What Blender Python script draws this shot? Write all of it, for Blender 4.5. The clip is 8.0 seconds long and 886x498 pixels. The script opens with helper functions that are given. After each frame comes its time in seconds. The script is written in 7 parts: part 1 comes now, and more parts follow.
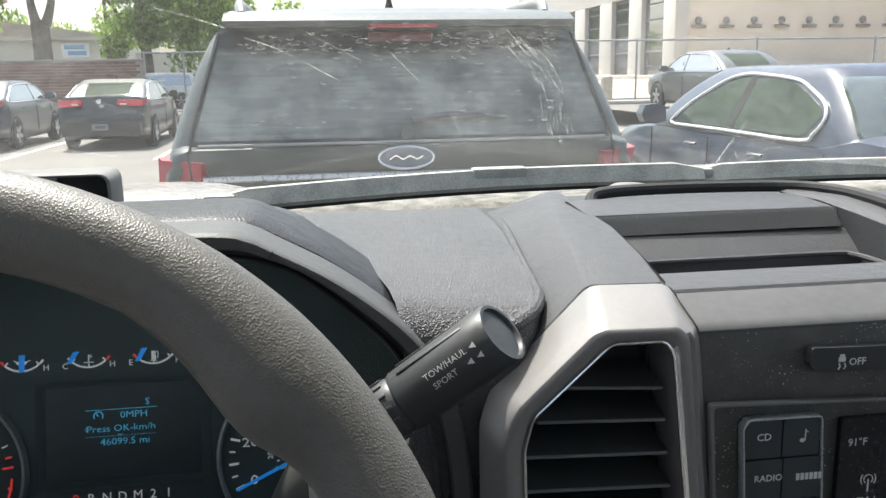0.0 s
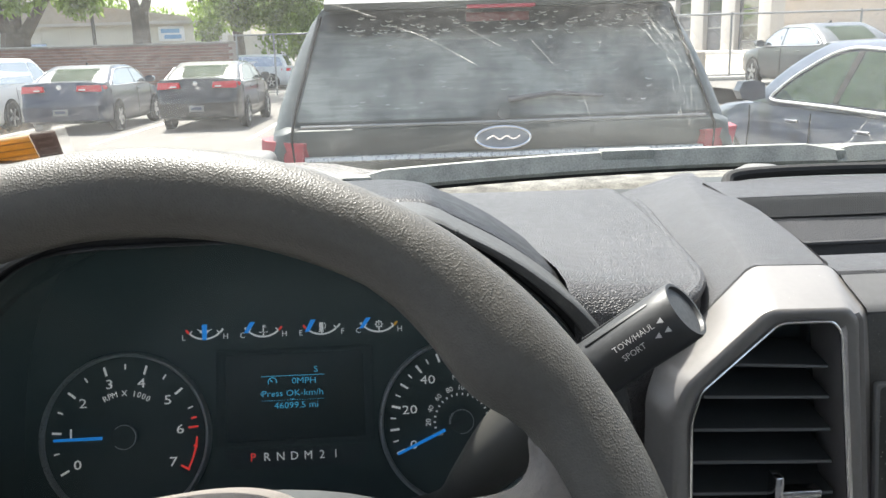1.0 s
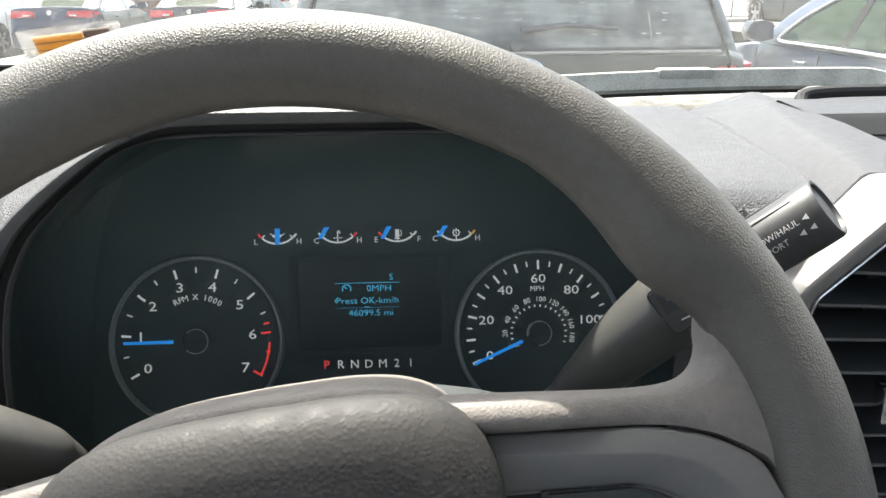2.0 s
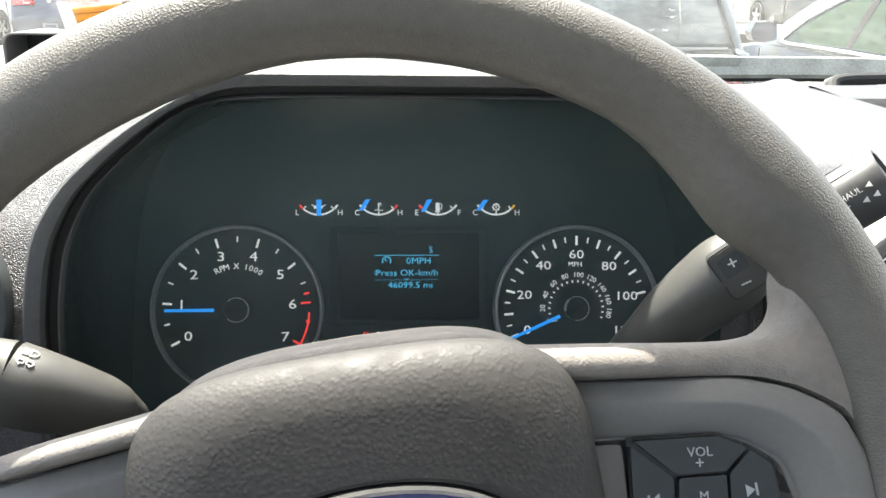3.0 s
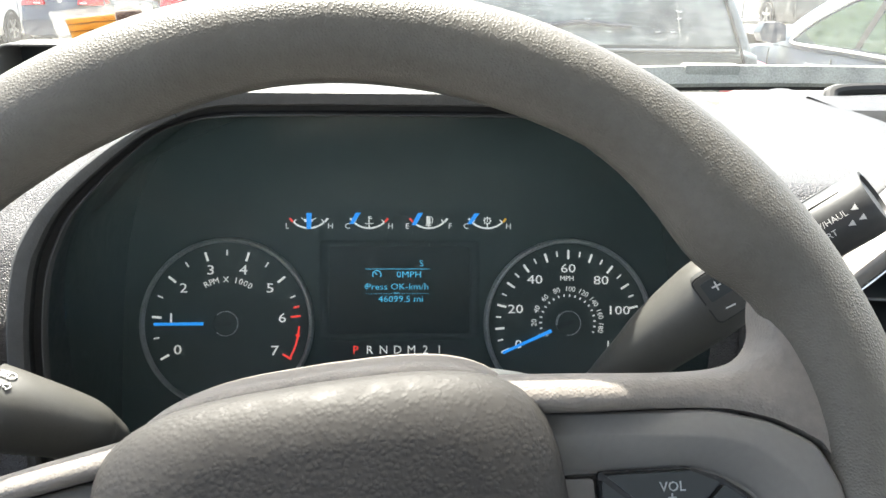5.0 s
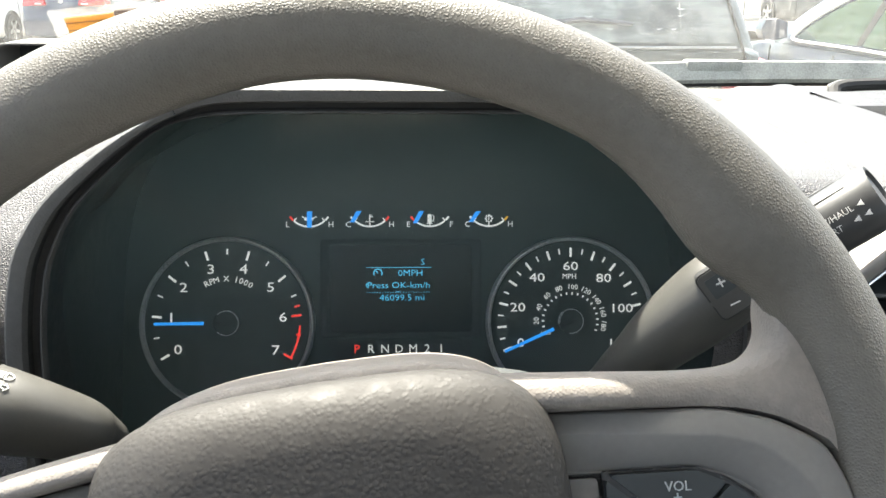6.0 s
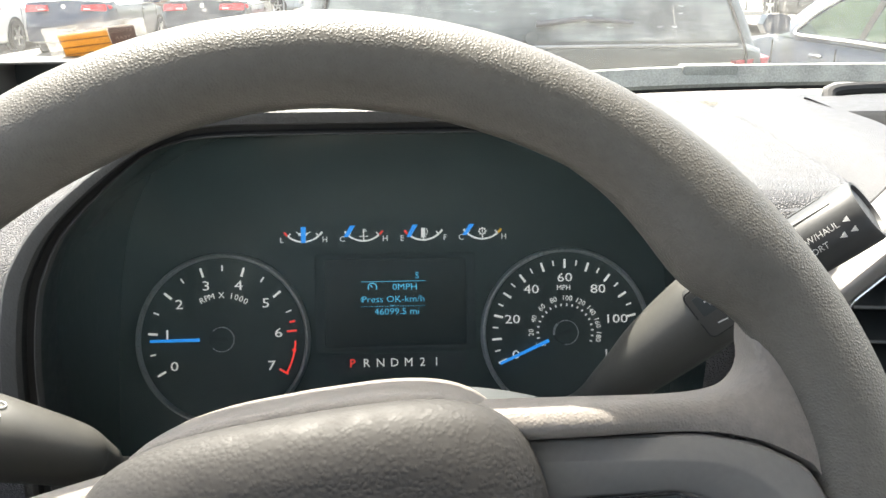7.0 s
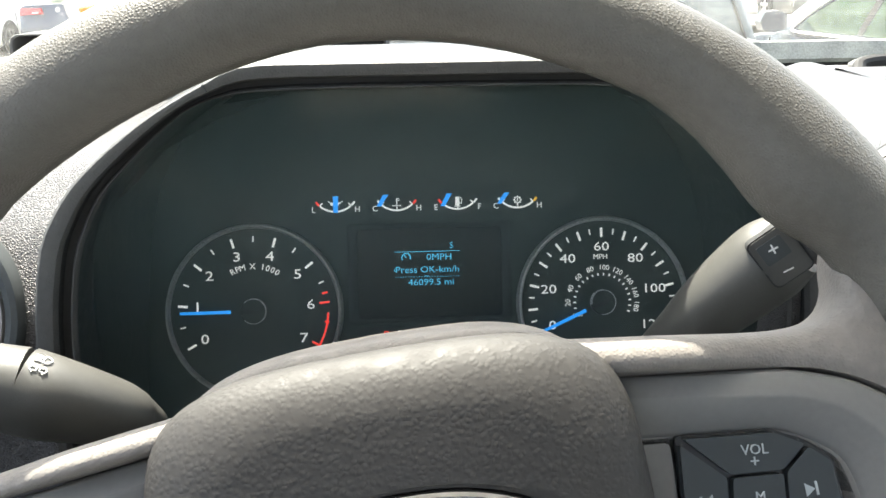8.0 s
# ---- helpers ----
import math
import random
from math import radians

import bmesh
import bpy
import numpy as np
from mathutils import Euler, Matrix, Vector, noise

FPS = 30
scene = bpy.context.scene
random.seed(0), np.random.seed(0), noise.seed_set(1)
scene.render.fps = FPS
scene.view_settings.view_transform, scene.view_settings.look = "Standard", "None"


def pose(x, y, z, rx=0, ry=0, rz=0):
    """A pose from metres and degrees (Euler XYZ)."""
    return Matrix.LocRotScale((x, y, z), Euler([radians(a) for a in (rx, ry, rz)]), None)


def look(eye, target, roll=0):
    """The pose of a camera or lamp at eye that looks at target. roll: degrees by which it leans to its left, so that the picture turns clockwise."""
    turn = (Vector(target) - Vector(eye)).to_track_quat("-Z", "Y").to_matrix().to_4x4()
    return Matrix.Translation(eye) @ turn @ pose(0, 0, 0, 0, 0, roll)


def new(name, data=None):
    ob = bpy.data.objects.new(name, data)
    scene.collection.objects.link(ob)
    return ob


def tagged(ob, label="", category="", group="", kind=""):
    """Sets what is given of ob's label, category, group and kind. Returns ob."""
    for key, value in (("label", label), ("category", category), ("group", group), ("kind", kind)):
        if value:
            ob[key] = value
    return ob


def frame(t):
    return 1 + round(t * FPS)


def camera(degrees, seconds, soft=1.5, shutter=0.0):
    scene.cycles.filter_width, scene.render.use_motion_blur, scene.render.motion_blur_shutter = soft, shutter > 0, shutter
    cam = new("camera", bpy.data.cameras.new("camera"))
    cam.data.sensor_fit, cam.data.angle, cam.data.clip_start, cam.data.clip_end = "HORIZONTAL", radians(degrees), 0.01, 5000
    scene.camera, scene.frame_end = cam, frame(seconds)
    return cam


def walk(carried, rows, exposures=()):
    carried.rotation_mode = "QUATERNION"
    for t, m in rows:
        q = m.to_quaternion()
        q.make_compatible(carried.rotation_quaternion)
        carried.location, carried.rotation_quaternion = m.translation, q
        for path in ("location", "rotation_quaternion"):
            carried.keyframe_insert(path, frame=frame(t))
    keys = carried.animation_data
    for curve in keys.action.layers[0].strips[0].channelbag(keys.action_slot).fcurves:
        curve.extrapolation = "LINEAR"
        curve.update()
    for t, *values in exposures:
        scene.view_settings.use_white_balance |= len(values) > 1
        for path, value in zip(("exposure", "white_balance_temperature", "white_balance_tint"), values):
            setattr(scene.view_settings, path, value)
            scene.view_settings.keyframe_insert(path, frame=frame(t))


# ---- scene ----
cam = camera(55.6, 8.0)
# seconds, eye, yaw, pitch, roll
PATH = [
    (0, 0.1343, 0.0000, 1.5000, -8.33, -11.89, -0.91),
    (0.3, 0.1301, -0.0206, 1.5097, -5.29, -12.04, -1.60),
    (0.5, 0.1259, -0.0263, 1.5103, -3.07, -12.49, -2.51),
    (0.8, 0.1068, -0.0199, 1.5058, -2.09, -12.87, -2.44),
    (1, 0.0835, -0.0208, 1.5069, -2.48, -13.16, -1.73),
    (1.2, 0.0628, -0.0102, 1.5120, -2.66, -13.30, -1.50),
    (1.5, 0.0294, -0.0108, 1.4988, -3.00, -16.09, -1.06),
    (1.7, 0.0239, -0.0057, 1.4874, -2.95, -17.11, -0.62),
    (2.8, -0.0005, -0.0110, 1.4758, -3.35, -17.49, 0.35),
    (3, -0.0093, -0.0128, 1.4679, -3.30, -17.56, 0.85),
    (3.5, -0.0074, -0.0112, 1.4679, -3.21, -17.59, 1.26),
    (4, -0.0027, -0.0115, 1.4720, -3.06, -17.50, 1.46),
    (4.5, 0.0034, -0.0032, 1.4745, -3.12, -17.49, 1.73),
    (4.7, 0.0031, -0.0079, 1.4767, -2.95, -17.55, 1.38),
    (5.8, 0.0047, -0.0033, 1.4752, -2.52, -17.65, 0.46),
    (6, 0.0039, -0.0036, 1.4749, -2.55, -17.68, 0.53),
    (6.5, 0.0101, -0.0097, 1.4840, -2.22, -17.80, 0.00),
    (6.8, 0.0078, -0.0087, 1.4903, -2.96, -17.86, -0.25),
    (7, 0.0121, -0.0021, 1.4848, -2.15, -17.76, -0.44),
    (7.5, -0.0011, -0.0022, 1.4756, -2.13, -17.61, -0.78),
    (7.8, -0.0079, 0.0001, 1.4659, -2.07, -17.43, -1.05),
    (8, -0.0146, 0.0022, 1.4605, -2.45, -17.62, -0.74),
]


def eye_pose(x, y, z, yaw, pitch, roll):
    return pose(x, y, z, 90 + pitch, 0, yaw) @ pose(0, 0, 0, 0, 0, roll)


EXPOSURES = [(0.0, 1.36, 6450, 9), (1.0, 1.6, 6450, 9), (1.7, 1.85, 6550, 9), (2.8, 2.55, 6700, 8), (3.5, 2.72, 6700, 8), (4.0, 2.70, 6700, 8), (4.5, 2.65, 6700, 8), (6.0, 2.66, 6850, 8), (6.5, 2.66, 6880, 8), (7.0, 2.52, 6900, 9), (7.5, 2.60, 6850, 8), (8.0, 2.74, 6800, 7)]
walk(cam, [(t, eye_pose(*row)) for t, *row in PATH], EXPOSURES)

# ---- light: bright midday sun high ahead and a little to the left, hazy white sky ----
SUN_UP, SUN_SIDE = 63.0, -22.0
world = bpy.data.worlds.new("sky")
scene.world = world
world.use_nodes = True
wn = world.node_tree.nodes
sky = wn.new("ShaderNodeTexSky")
sky.sky_type = "NISHITA"
sky.sun_disc = False
sky.sun_elevation, sky.sun_rotation = radians(SUN_UP), radians(SUN_SIDE)
sky.dust_density, sky.air_density, sky.ozone_density = 4.0, 1.0, 1.0
wn["Background"].inputs["Strength"].default_value = 0.15
haze = wn.new("ShaderNodeHueSaturation")
haze.inputs["Saturation"].default_value = 0.75
world.node_tree.links.new(sky.outputs[0], haze.inputs["Color"])
world.node_tree.links.new(haze.outputs[0], wn["Background"].inputs["Color"])
sun = new("sun", bpy.data.lights.new("sun", "SUN"))
sun.data.energy, sun.data.angle, sun.data.color = 4.6, radians(0.55), (1.0, 0.93, 0.875)
_u, _s = radians(SUN_UP), radians(SUN_SIDE)
sun.matrix_world = look((0, 0, 0), (-math.cos(_u) * math.sin(_s), -math.cos(_u) * math.cos(_s), -math.sin(_u)))
sun.location = (6, 12, 20)

# ---- materials ----


def material(name, color, rough=0.5, metal=0.0, vary=0.12, scale=25.0, relief=0.0, relief_scale=600.0, kind="noise", coat=0.0, emit=0.0, each=0.0, spec=0.5, ior=1.45):
    """A surface with broad blotches, a fine grain and, where wanted, relief: noise, leather (wrinkled cells) or grain (pebbles)."""
    m = bpy.data.materials.new(name)
    m.use_nodes = True
    t = m.node_tree
    n, link = t.nodes, t.links.new
    p = n["Principled BSDF"]
    at = n.new("ShaderNodeTexCoord").outputs["Object"]
    broad = n.new("ShaderNodeTexNoise")
    broad.inputs["Scale"].default_value = scale
    broad.inputs["Detail"].default_value = 5
    fine = n.new("ShaderNodeTexNoise")
    fine.inputs["Scale"].default_value = scale * 14
    fine.inputs["Detail"].default_value = 3
    link(at, broad.inputs["Vector"])
    link(at, fine.inputs["Vector"])
    both = n.new("ShaderNodeMath")
    both.operation = "ADD"
    link(broad.outputs["Fac"], both.inputs[0])
    link(fine.outputs["Fac"], both.inputs[1])
    ramp = n.new("ShaderNodeMapRange")
    ramp.inputs["From Min"].default_value, ramp.inputs["From Max"].default_value = 0.7, 1.3
    ramp.inputs["To Min"].default_value, ramp.inputs["To Max"].default_value = 1 - vary, 1 + vary
    link(both.outputs[0], ramp.inputs["Value"])
    shade = n.new("ShaderNodeVectorMath")
    shade.operation = "SCALE"
    shade.inputs[0].default_value = color
    link(ramp.outputs[0], shade.inputs["Scale"])
    out = shade.outputs[0]
    if each:
        info = n.new("ShaderNodeObjectInfo")
        er = n.new("ShaderNodeMapRange")
        er.inputs["To Min"].default_value, er.inputs["To Max"].default_value = 1 - each, 1 + each
        link(info.outputs["Random"], er.inputs["Value"])
        s2 = n.new("ShaderNodeVectorMath")
        s2.operation = "SCALE"
        link(out, s2.inputs[0])
        link(er.outputs[0], s2.inputs["Scale"])
        out = s2.outputs[0]
    link(out, p.inputs["Base Color"])
    rr = n.new("ShaderNodeMapRange")
    rr.inputs["From Min"].default_value, rr.inputs["From Max"].default_value = 0.3, 0.7
    rr.inputs["To Min"].default_value, rr.inputs["To Max"].default_value = rough - min(0.07, rough * 0.3), min(1, rough + min(0.07, rough * 0.3))
    link(fine.outputs["Fac"], rr.inputs["Value"])
    link(rr.outputs[0], p.inputs["Roughness"])
    p.inputs["Metallic"].default_value = metal
    p.inputs["IOR"].default_value = ior
    p.inputs["Coat Weight"].default_value = coat
    p.inputs["Coat Roughness"].default_value = 0.05
    p.inputs["Specular IOR Level"].default_value = spec
    if emit:
        link(out, p.inputs["Emission Color"])
        p.inputs["Emission Strength"].default_value = emit
    if relief:
        if kind == "noise":
            tex = n.new("ShaderNodeTexNoise")
            tex.inputs["Detail"].default_value = 4
            height = tex.outputs["Fac"]
            link(at, tex.inputs["Vector"])
        else:
            tex = n.new("ShaderNodeTexVoronoi")
            tex.feature = "F1" if kind == "leather" else "SMOOTH_F1"
            warp = n.new("ShaderNodeTexNoise")
            warp.inputs["Scale"].default_value = relief_scale * 0.7
            link(at, warp.inputs["Vector"])
            add = n.new("ShaderNodeVectorMath")
            add.operation = "MULTIPLY_ADD"
            link(warp.outputs["Color"], add.inputs[0])
            add.inputs[1].default_value = ((0.6 if kind == "leather" else 0.4) / relief_scale,) * 3
            link(at, add.inputs[2])
            link(add.outputs[0], tex.inputs["Vector"])
            clip = n.new("ShaderNodeMapRange")
            clip.inputs["From Max"].default_value = 0.75 if kind == "leather" else 0.8
            if kind == "leather":
                clip.interpolation_type = "SMOOTHSTEP"
                clip.inputs["To Min"].default_value, clip.inputs["To Max"].default_value = 1.0, 0.0
            link(tex.outputs["Distance"], clip.inputs["Value"])
            height = clip.outputs[0]
        tex.inputs["Scale"].default_value = relief_scale
        bump = n.new("ShaderNodeBump")
        bump.inputs["Strength"].default_value = min(1.0, relief)
        bump.inputs["Distance"].default_value = max(1.0, relief) * {"grain": 0.55, "leather": 0.30, "noise": 0.4}[kind] / relief_scale
        link(height, bump.inputs["Height"])
        link(bump.outputs[0], p.inputs["Normal"])
    return m


def clear(name, color, rough=0.02, tint=0.9, gloss_most=0.7, dirt_or_glare=0.0, dirt_scale=6.0, film_color=(0.75, 0.73, 0.68), thin=0.35, thick=2.2, film_kind="ShaderNodeBsdfTranslucent"):
    """Thin clear glass: mostly see-through, a fresnel gloss, and a film that serves as dust and as painted glare."""
    m = bpy.data.materials.new(name)
    m.use_nodes = True
    t = m.node_tree
    n, link = t.nodes, t.links.new
    n.remove(n["Principled BSDF"])
    through_it = n.new("ShaderNodeBsdfTransparent")
    through_it.inputs["Color"].default_value = (*[c * tint for c in color], 1)
    gloss = n.new("ShaderNodeBsdfGlossy")
    gloss.inputs["Roughness"].default_value = rough
    face = n.new("ShaderNodeLayerWeight")
    face.inputs["Blend"].default_value = 0.5
    power = n.new("ShaderNodeMath")
    power.operation = "POWER"
    link(face.outputs["Facing"], power.inputs[0])
    power.inputs[1].default_value = 4.0
    fres = n.new("ShaderNodeMapRange")
    fres.inputs["To Min"].default_value, fres.inputs["To Max"].default_value = gloss_most * 0.043, gloss_most
    link(power.outputs[0], fres.inputs["Value"])
    mix = n.new("ShaderNodeMixShader")
    link(fres.outputs[0], mix.inputs[0])
    link(through_it.outputs[0], mix.inputs[1])
    link(gloss.outputs[0], mix.inputs[2])
    out = mix.outputs[0]
    if dirt_or_glare:
        at = n.new("ShaderNodeTexCoord").outputs["Object"]
        blot = n.new("ShaderNodeTexNoise")
        blot.inputs["Scale"].default_value = dirt_scale
        blot.inputs["Detail"].default_value = 7
        blot.inputs["Roughness"].default_value = 0.65
        link(at, blot.inputs["Vector"])
        stretch = n.new("ShaderNodeMapping")
        stretch.inputs["Scale"].default_value = (100, 290, 290)
        link(at, stretch.inputs["Vector"])
        lines = n.new("ShaderNodeTexNoise")
        lines.inputs["Scale"].default_value = 1.0
        lines.inputs["Detail"].default_value = 3
        link(stretch.outputs[0], lines.inputs["Vector"])
        mul = n.new("ShaderNodeMath")
        mul.operation = "MULTIPLY"
        link(blot.outputs["Fac"], mul.inputs[0])
        link(lines.outputs["Fac"], mul.inputs[1])
        amount = n.new("ShaderNodeMapRange")
        amount.inputs["From Min"].default_value, amount.inputs["From Max"].default_value = 0.17, 0.38
        amount.inputs["To Min"].default_value, amount.inputs["To Max"].default_value = dirt_or_glare * thin, dirt_or_glare * thick
        link(mul.outputs[0], amount.inputs["Value"])
        dust = n.new(film_kind)
        dust.inputs["Color"].default_value = (*film_color, 1)
        film = n.new("ShaderNodeMixShader")
        link(amount.outputs[0], film.inputs[0])
        link(out, film.inputs[1])
        link(dust.outputs[0], film.inputs[2])
        out = film.outputs[0]
    link(out, n["Material Output"].inputs["Surface"])
    return m


M_RIM = material("wheel_leather", (0.097, 0.092, 0.082), 0.46, vary=0.12, scale=18, relief=0.48, relief_scale=1080, kind="leather")
M_KEY = material("switch_key_black", (0.022, 0.027, 0.029), 0.4, vary=0.1, scale=40)
M_AIRBAG = material("airbag_skin", (0.037, 0.035, 0.033), 0.60, vary=0.12, scale=14, relief=0.18, relief_scale=560, kind="leather", spec=0.35)
M_SPOKE = material("spoke_skin", (0.205, 0.187, 0.170), 0.55, spec=0.3, vary=0.12, scale=20, relief=0.35, relief_scale=900, kind="leather")
M_TRIM = material("satin_trim", (0.160, 0.157, 0.150), 0.5, spec=0.3, vary=0.06, scale=30, relief=0.08, relief_scale=1800)
M_DASH = material("dash_skin", (0.076, 0.075, 0.077), 0.38, spec=0.34, vary=0.14, scale=9, relief=2.0, relief_scale=900, kind="leather")
M_DASH_FINE = material("dash_plastic", (0.062, 0.062, 0.065), 0.45, spec=0.3, vary=0.12, scale=9, relief=1.0, relief_scale=1150, kind="leather")
M_HOOD_IN = material("hood_liner", (0.030, 0.040, 0.040), 0.6, vary=0.12, scale=14, relief=0.15, relief_scale=1200)
M_GROOVE = material("groove_black", (0.020, 0.021, 0.022), 0.7, vary=0.1)
M_BROW = material("brow_plastic", (0.080, 0.081, 0.080), 0.52, spec=0.3, vary=0.1, scale=16, relief=0.3, relief_scale=900, kind="grain")
M_SHELL = material("hood_skin", (0.024, 0.024, 0.026), 0.42, spec=0.3, vary=0.1, scale=9, relief=0.6, relief_scale=800, kind="grain")
M_BEZEL = material("bronze_grey_paint", (0.25, 0.238, 0.229), 0.36, metal=0.3, vary=0.06, scale=22, relief=0.05, relief_scale=2500)
M_STACK = material("stack_panel", (0.072, 0.069, 0.063), 0.5, vary=0.25, scale=60, relief=0.3, relief_scale=900)


def speckled(m, scale, size, color):
    """Adds scattered pale dust specks to a material."""
    n, link = m.node_tree.nodes, m.node_tree.links.new
    p = n["Principled BSDF"]
    was = p.inputs["Base Color"].links[0].from_socket
    at = n.new("ShaderNodeTexCoord").outputs["Object"]
    cells = n.new("ShaderNodeTexVoronoi")
    cells.inputs["Scale"].default_value = scale
    link(at, cells.inputs["Vector"])
    patchy = n.new("ShaderNodeTexNoise")
    patchy.inputs["Scale"].default_value = 45.0
    link(at, patchy.inputs["Vector"])
    room = n.new("ShaderNodeMapRange")
    room.inputs["From Min"].default_value, room.inputs["From Max"].default_value = 0.30, 0.75
    room.inputs["To Max"].default_value = size
    link(patchy.outputs["Fac"], room.inputs["Value"])
    dot = n.new("ShaderNodeMath")
    dot.operation = "LESS_THAN"
    link(cells.outputs["Distance"], dot.inputs[0])
    link(room.outputs[0], dot.inputs[1])
    mix = n.new("ShaderNodeMix")
    mix.data_type = "RGBA"
    link(dot.outputs[0], mix.inputs["Factor"])
    link(was, mix.inputs["A"])
    mix.inputs["B"].default_value = (*color, 1)
    link(mix.outputs["Result"], p.inputs["Base Color"])


speckled(M_STACK, 430.0, 0.24, (0.46, 0.44, 0.38))
speckled(M_BEZEL, 260.0, 0.09, (0.42, 0.41, 0.38))
M_FASCIA = material("fascia_grey", (0.098, 0.098, 0.100), 0.62, vary=0.14, scale=14, relief=0.2, relief_scale=1600, spec=0.25)
M_SLAT_EDGE = material("slat_edge_grey", (0.115, 0.12, 0.12), 0.5, vary=0.1, scale=60)
M_BLACK = material("gloss_black", (0.014, 0.015, 0.016), 0.22, vary=0.2, scale=30)
M_MATT = material("matt_black", (0.038, 0.044, 0.046), 0.7, vary=0.15, scale=40)
M_LEVER = material("lever_plastic", (0.040, 0.041, 0.042), 0.45, vary=0.1, scale=40, relief=0.15, relief_scale=2200)
M_CHROME = material("chrome", (0.75, 0.75, 0.76), 0.2, metal=1.0, vary=0.05, scale=30)
M_STALK = material("stalk_plastic", (0.058, 0.057, 0.052), 0.5, vary=0.1, scale=40, relief=0.15, relief_scale=2200)
M_RUBBER = material("rubber", (0.022, 0.022, 0.022), 0.75, vary=0.2, scale=40, relief=0.2, relief_scale=500)
M_PRINT = material("white_print", (0.62, 0.62, 0.60), 0.5, vary=0.04)
M_PRINT_DIM = material("dim_print", (0.30, 0.33, 0.34), 0.5, vary=0.04)
M_DIAL = material("dial_face", (0.036, 0.049, 0.047), 0.5, vary=0.1, scale=60)
M_PLATE = material("cluster_plate", (0.030, 0.043, 0.042), 0.45, vary=0.15, scale=30)
M_RING = material("dial_ring", (0.38, 0.39, 0.39), 0.3, metal=0.3, vary=0.08, scale=80)
M_LIT = material("lit_white", (0.80, 0.82, 0.80), 0.5, vary=0.03, emit=0.10)
M_BLUE = material("lit_blue", (0.012, 0.28, 0.84), 0.4, vary=0.02, emit=0.15)
M_RED = material("lit_red", (0.66, 0.04, 0.03), 0.4, vary=0.02, emit=0.20)
M_AMBER = material("lit_amber", (0.80, 0.45, 0.04), 0.4, vary=0.02, emit=0.10)
M_LCD = material("lcd_text", (0.07, 0.46, 0.74), 0.5, vary=0.03, emit=0.21)
M_LCD_BACK = material("lcd_back", (0.006, 0.010, 0.012), 0.35, vary=0.1, scale=40)
M_HEADLINER = material("headliner", (0.60, 0.60, 0.59), 0.9, vary=0.06, relief=0.2, relief_scale=900)
M_CABIN = material("cabin_grey", (0.29, 0.29, 0.285), 0.7, vary=0.08, relief=0.2, relief_scale=900)
M_SEAT = material("seat_vinyl", (0.23, 0.23, 0.226), 0.55, vary=0.1, relief=0.3, relief_scale=500, kind="leather")
M_TRUCK = material("truck_paint", (0.40, 0.375, 0.35), 0.3, vary=0.05, scale=3, coat=0.6)
M_SHIELD = clear("windshield_glass", (0.92, 0.96, 0.94), dirt_or_glare=0.030, film_color=(0.71, 0.74, 0.71), thin=0.6, thick=1.75)
# teal diffuse film over a clean lens imitates glare that lifts the blacks
M_LENS = clear("cluster_lens", (1, 1, 1), rough=0.15, tint=0.97, gloss_most=0.2, dirt_or_glare=0.027, film_color=(0.49, 0.74, 0.73), thin=0.9, thick=1.15, film_kind="ShaderNodeBsdfDiffuse")
M_SLEEVE = clear("clear_sleeve", (1, 1, 1), rough=0.1, tint=0.93, dirt_or_glare=0.035, dirt_scale=30)


def thin_card(name, color, pass_through):
    """A thin card through which some daylight shines."""
    m = material(name, color, 0.6, vary=0.06, scale=40)
    n, link = m.node_tree.nodes, m.node_tree.links.new
    back, mix = n.new("ShaderNodeBsdfTranslucent"), n.new("ShaderNodeMixShader")
    back.inputs["Color"].default_value = (*color, 1)
    mix.inputs[0].default_value = pass_through
    link(n["Principled BSDF"].outputs[0], mix.inputs[1])
    link(back.outputs[0], mix.inputs[2])
    link(mix.outputs[0], n["Material Output"].inputs["Surface"])
    return m


M_YELLOW = thin_card("label_yellow", (0.70, 0.46, 0.17), 0.4)
M_LABEL = thin_card("label_brown", (0.27, 0.21, 0.19), 0.4)
M_LABEL_INK = thin_card("label_ink", (0.55, 0.48, 0.43), 0.4)
M_CATCH = material("catch_red", (0.45, 0.10, 0.13), 0.3, vary=0.1)
M_EMBLEM = material("emblem_blue", (0.01, 0.02, 0.12), 0.15, vary=0.1, coat=0.8)

# ---- building helpers ----
FRAMES = {}


def thing(name, m, label, category, group="", kind=""):
    """An empty at the base of a thing, to which its parts belong."""
    ob = new(name)
    ob.empty_display_size = 0.05
    ob.matrix_world = m
    FRAMES[ob] = m.copy()
    return tagged(ob, label, category, group, kind)


def as_mesh(name, bm, mat, smooth=35):
    bmesh.ops.recalc_face_normals(bm, faces=bm.faces)
    me = bpy.data.meshes.new(name)
    bm.to_mesh(me)
    bm.free()
    me.materials.append(mat)
    if smooth:
        me.polygons.foreach_set("use_smooth", [True] * len(me.polygons))
        me.set_sharp_from_angle(angle=radians(smooth))
    return me


def part(name, bm, mat, parent=None, label="", smooth=35, placed=None, outright=False):
    """Links bm as one mesh under a thing or a part. placed: a pose within the thing; outright: bm is given in the world."""
    if placed is not None:
        bm.transform(placed)
    if outright and parent is not None:
        bm.transform(FRAMES[parent].inverted())
    ob = new(name, as_mesh(name, bm, mat, smooth))
    if parent is not None:
        ob.parent = parent
        FRAMES[ob] = FRAMES[parent]
    else:
        FRAMES[ob] = Matrix()
    return tagged(ob, label)


def setting(name, bm, mat, label, category, smooth=35):
    return tagged(part(name, bm, mat, None, label, smooth), category=category, kind="structure")


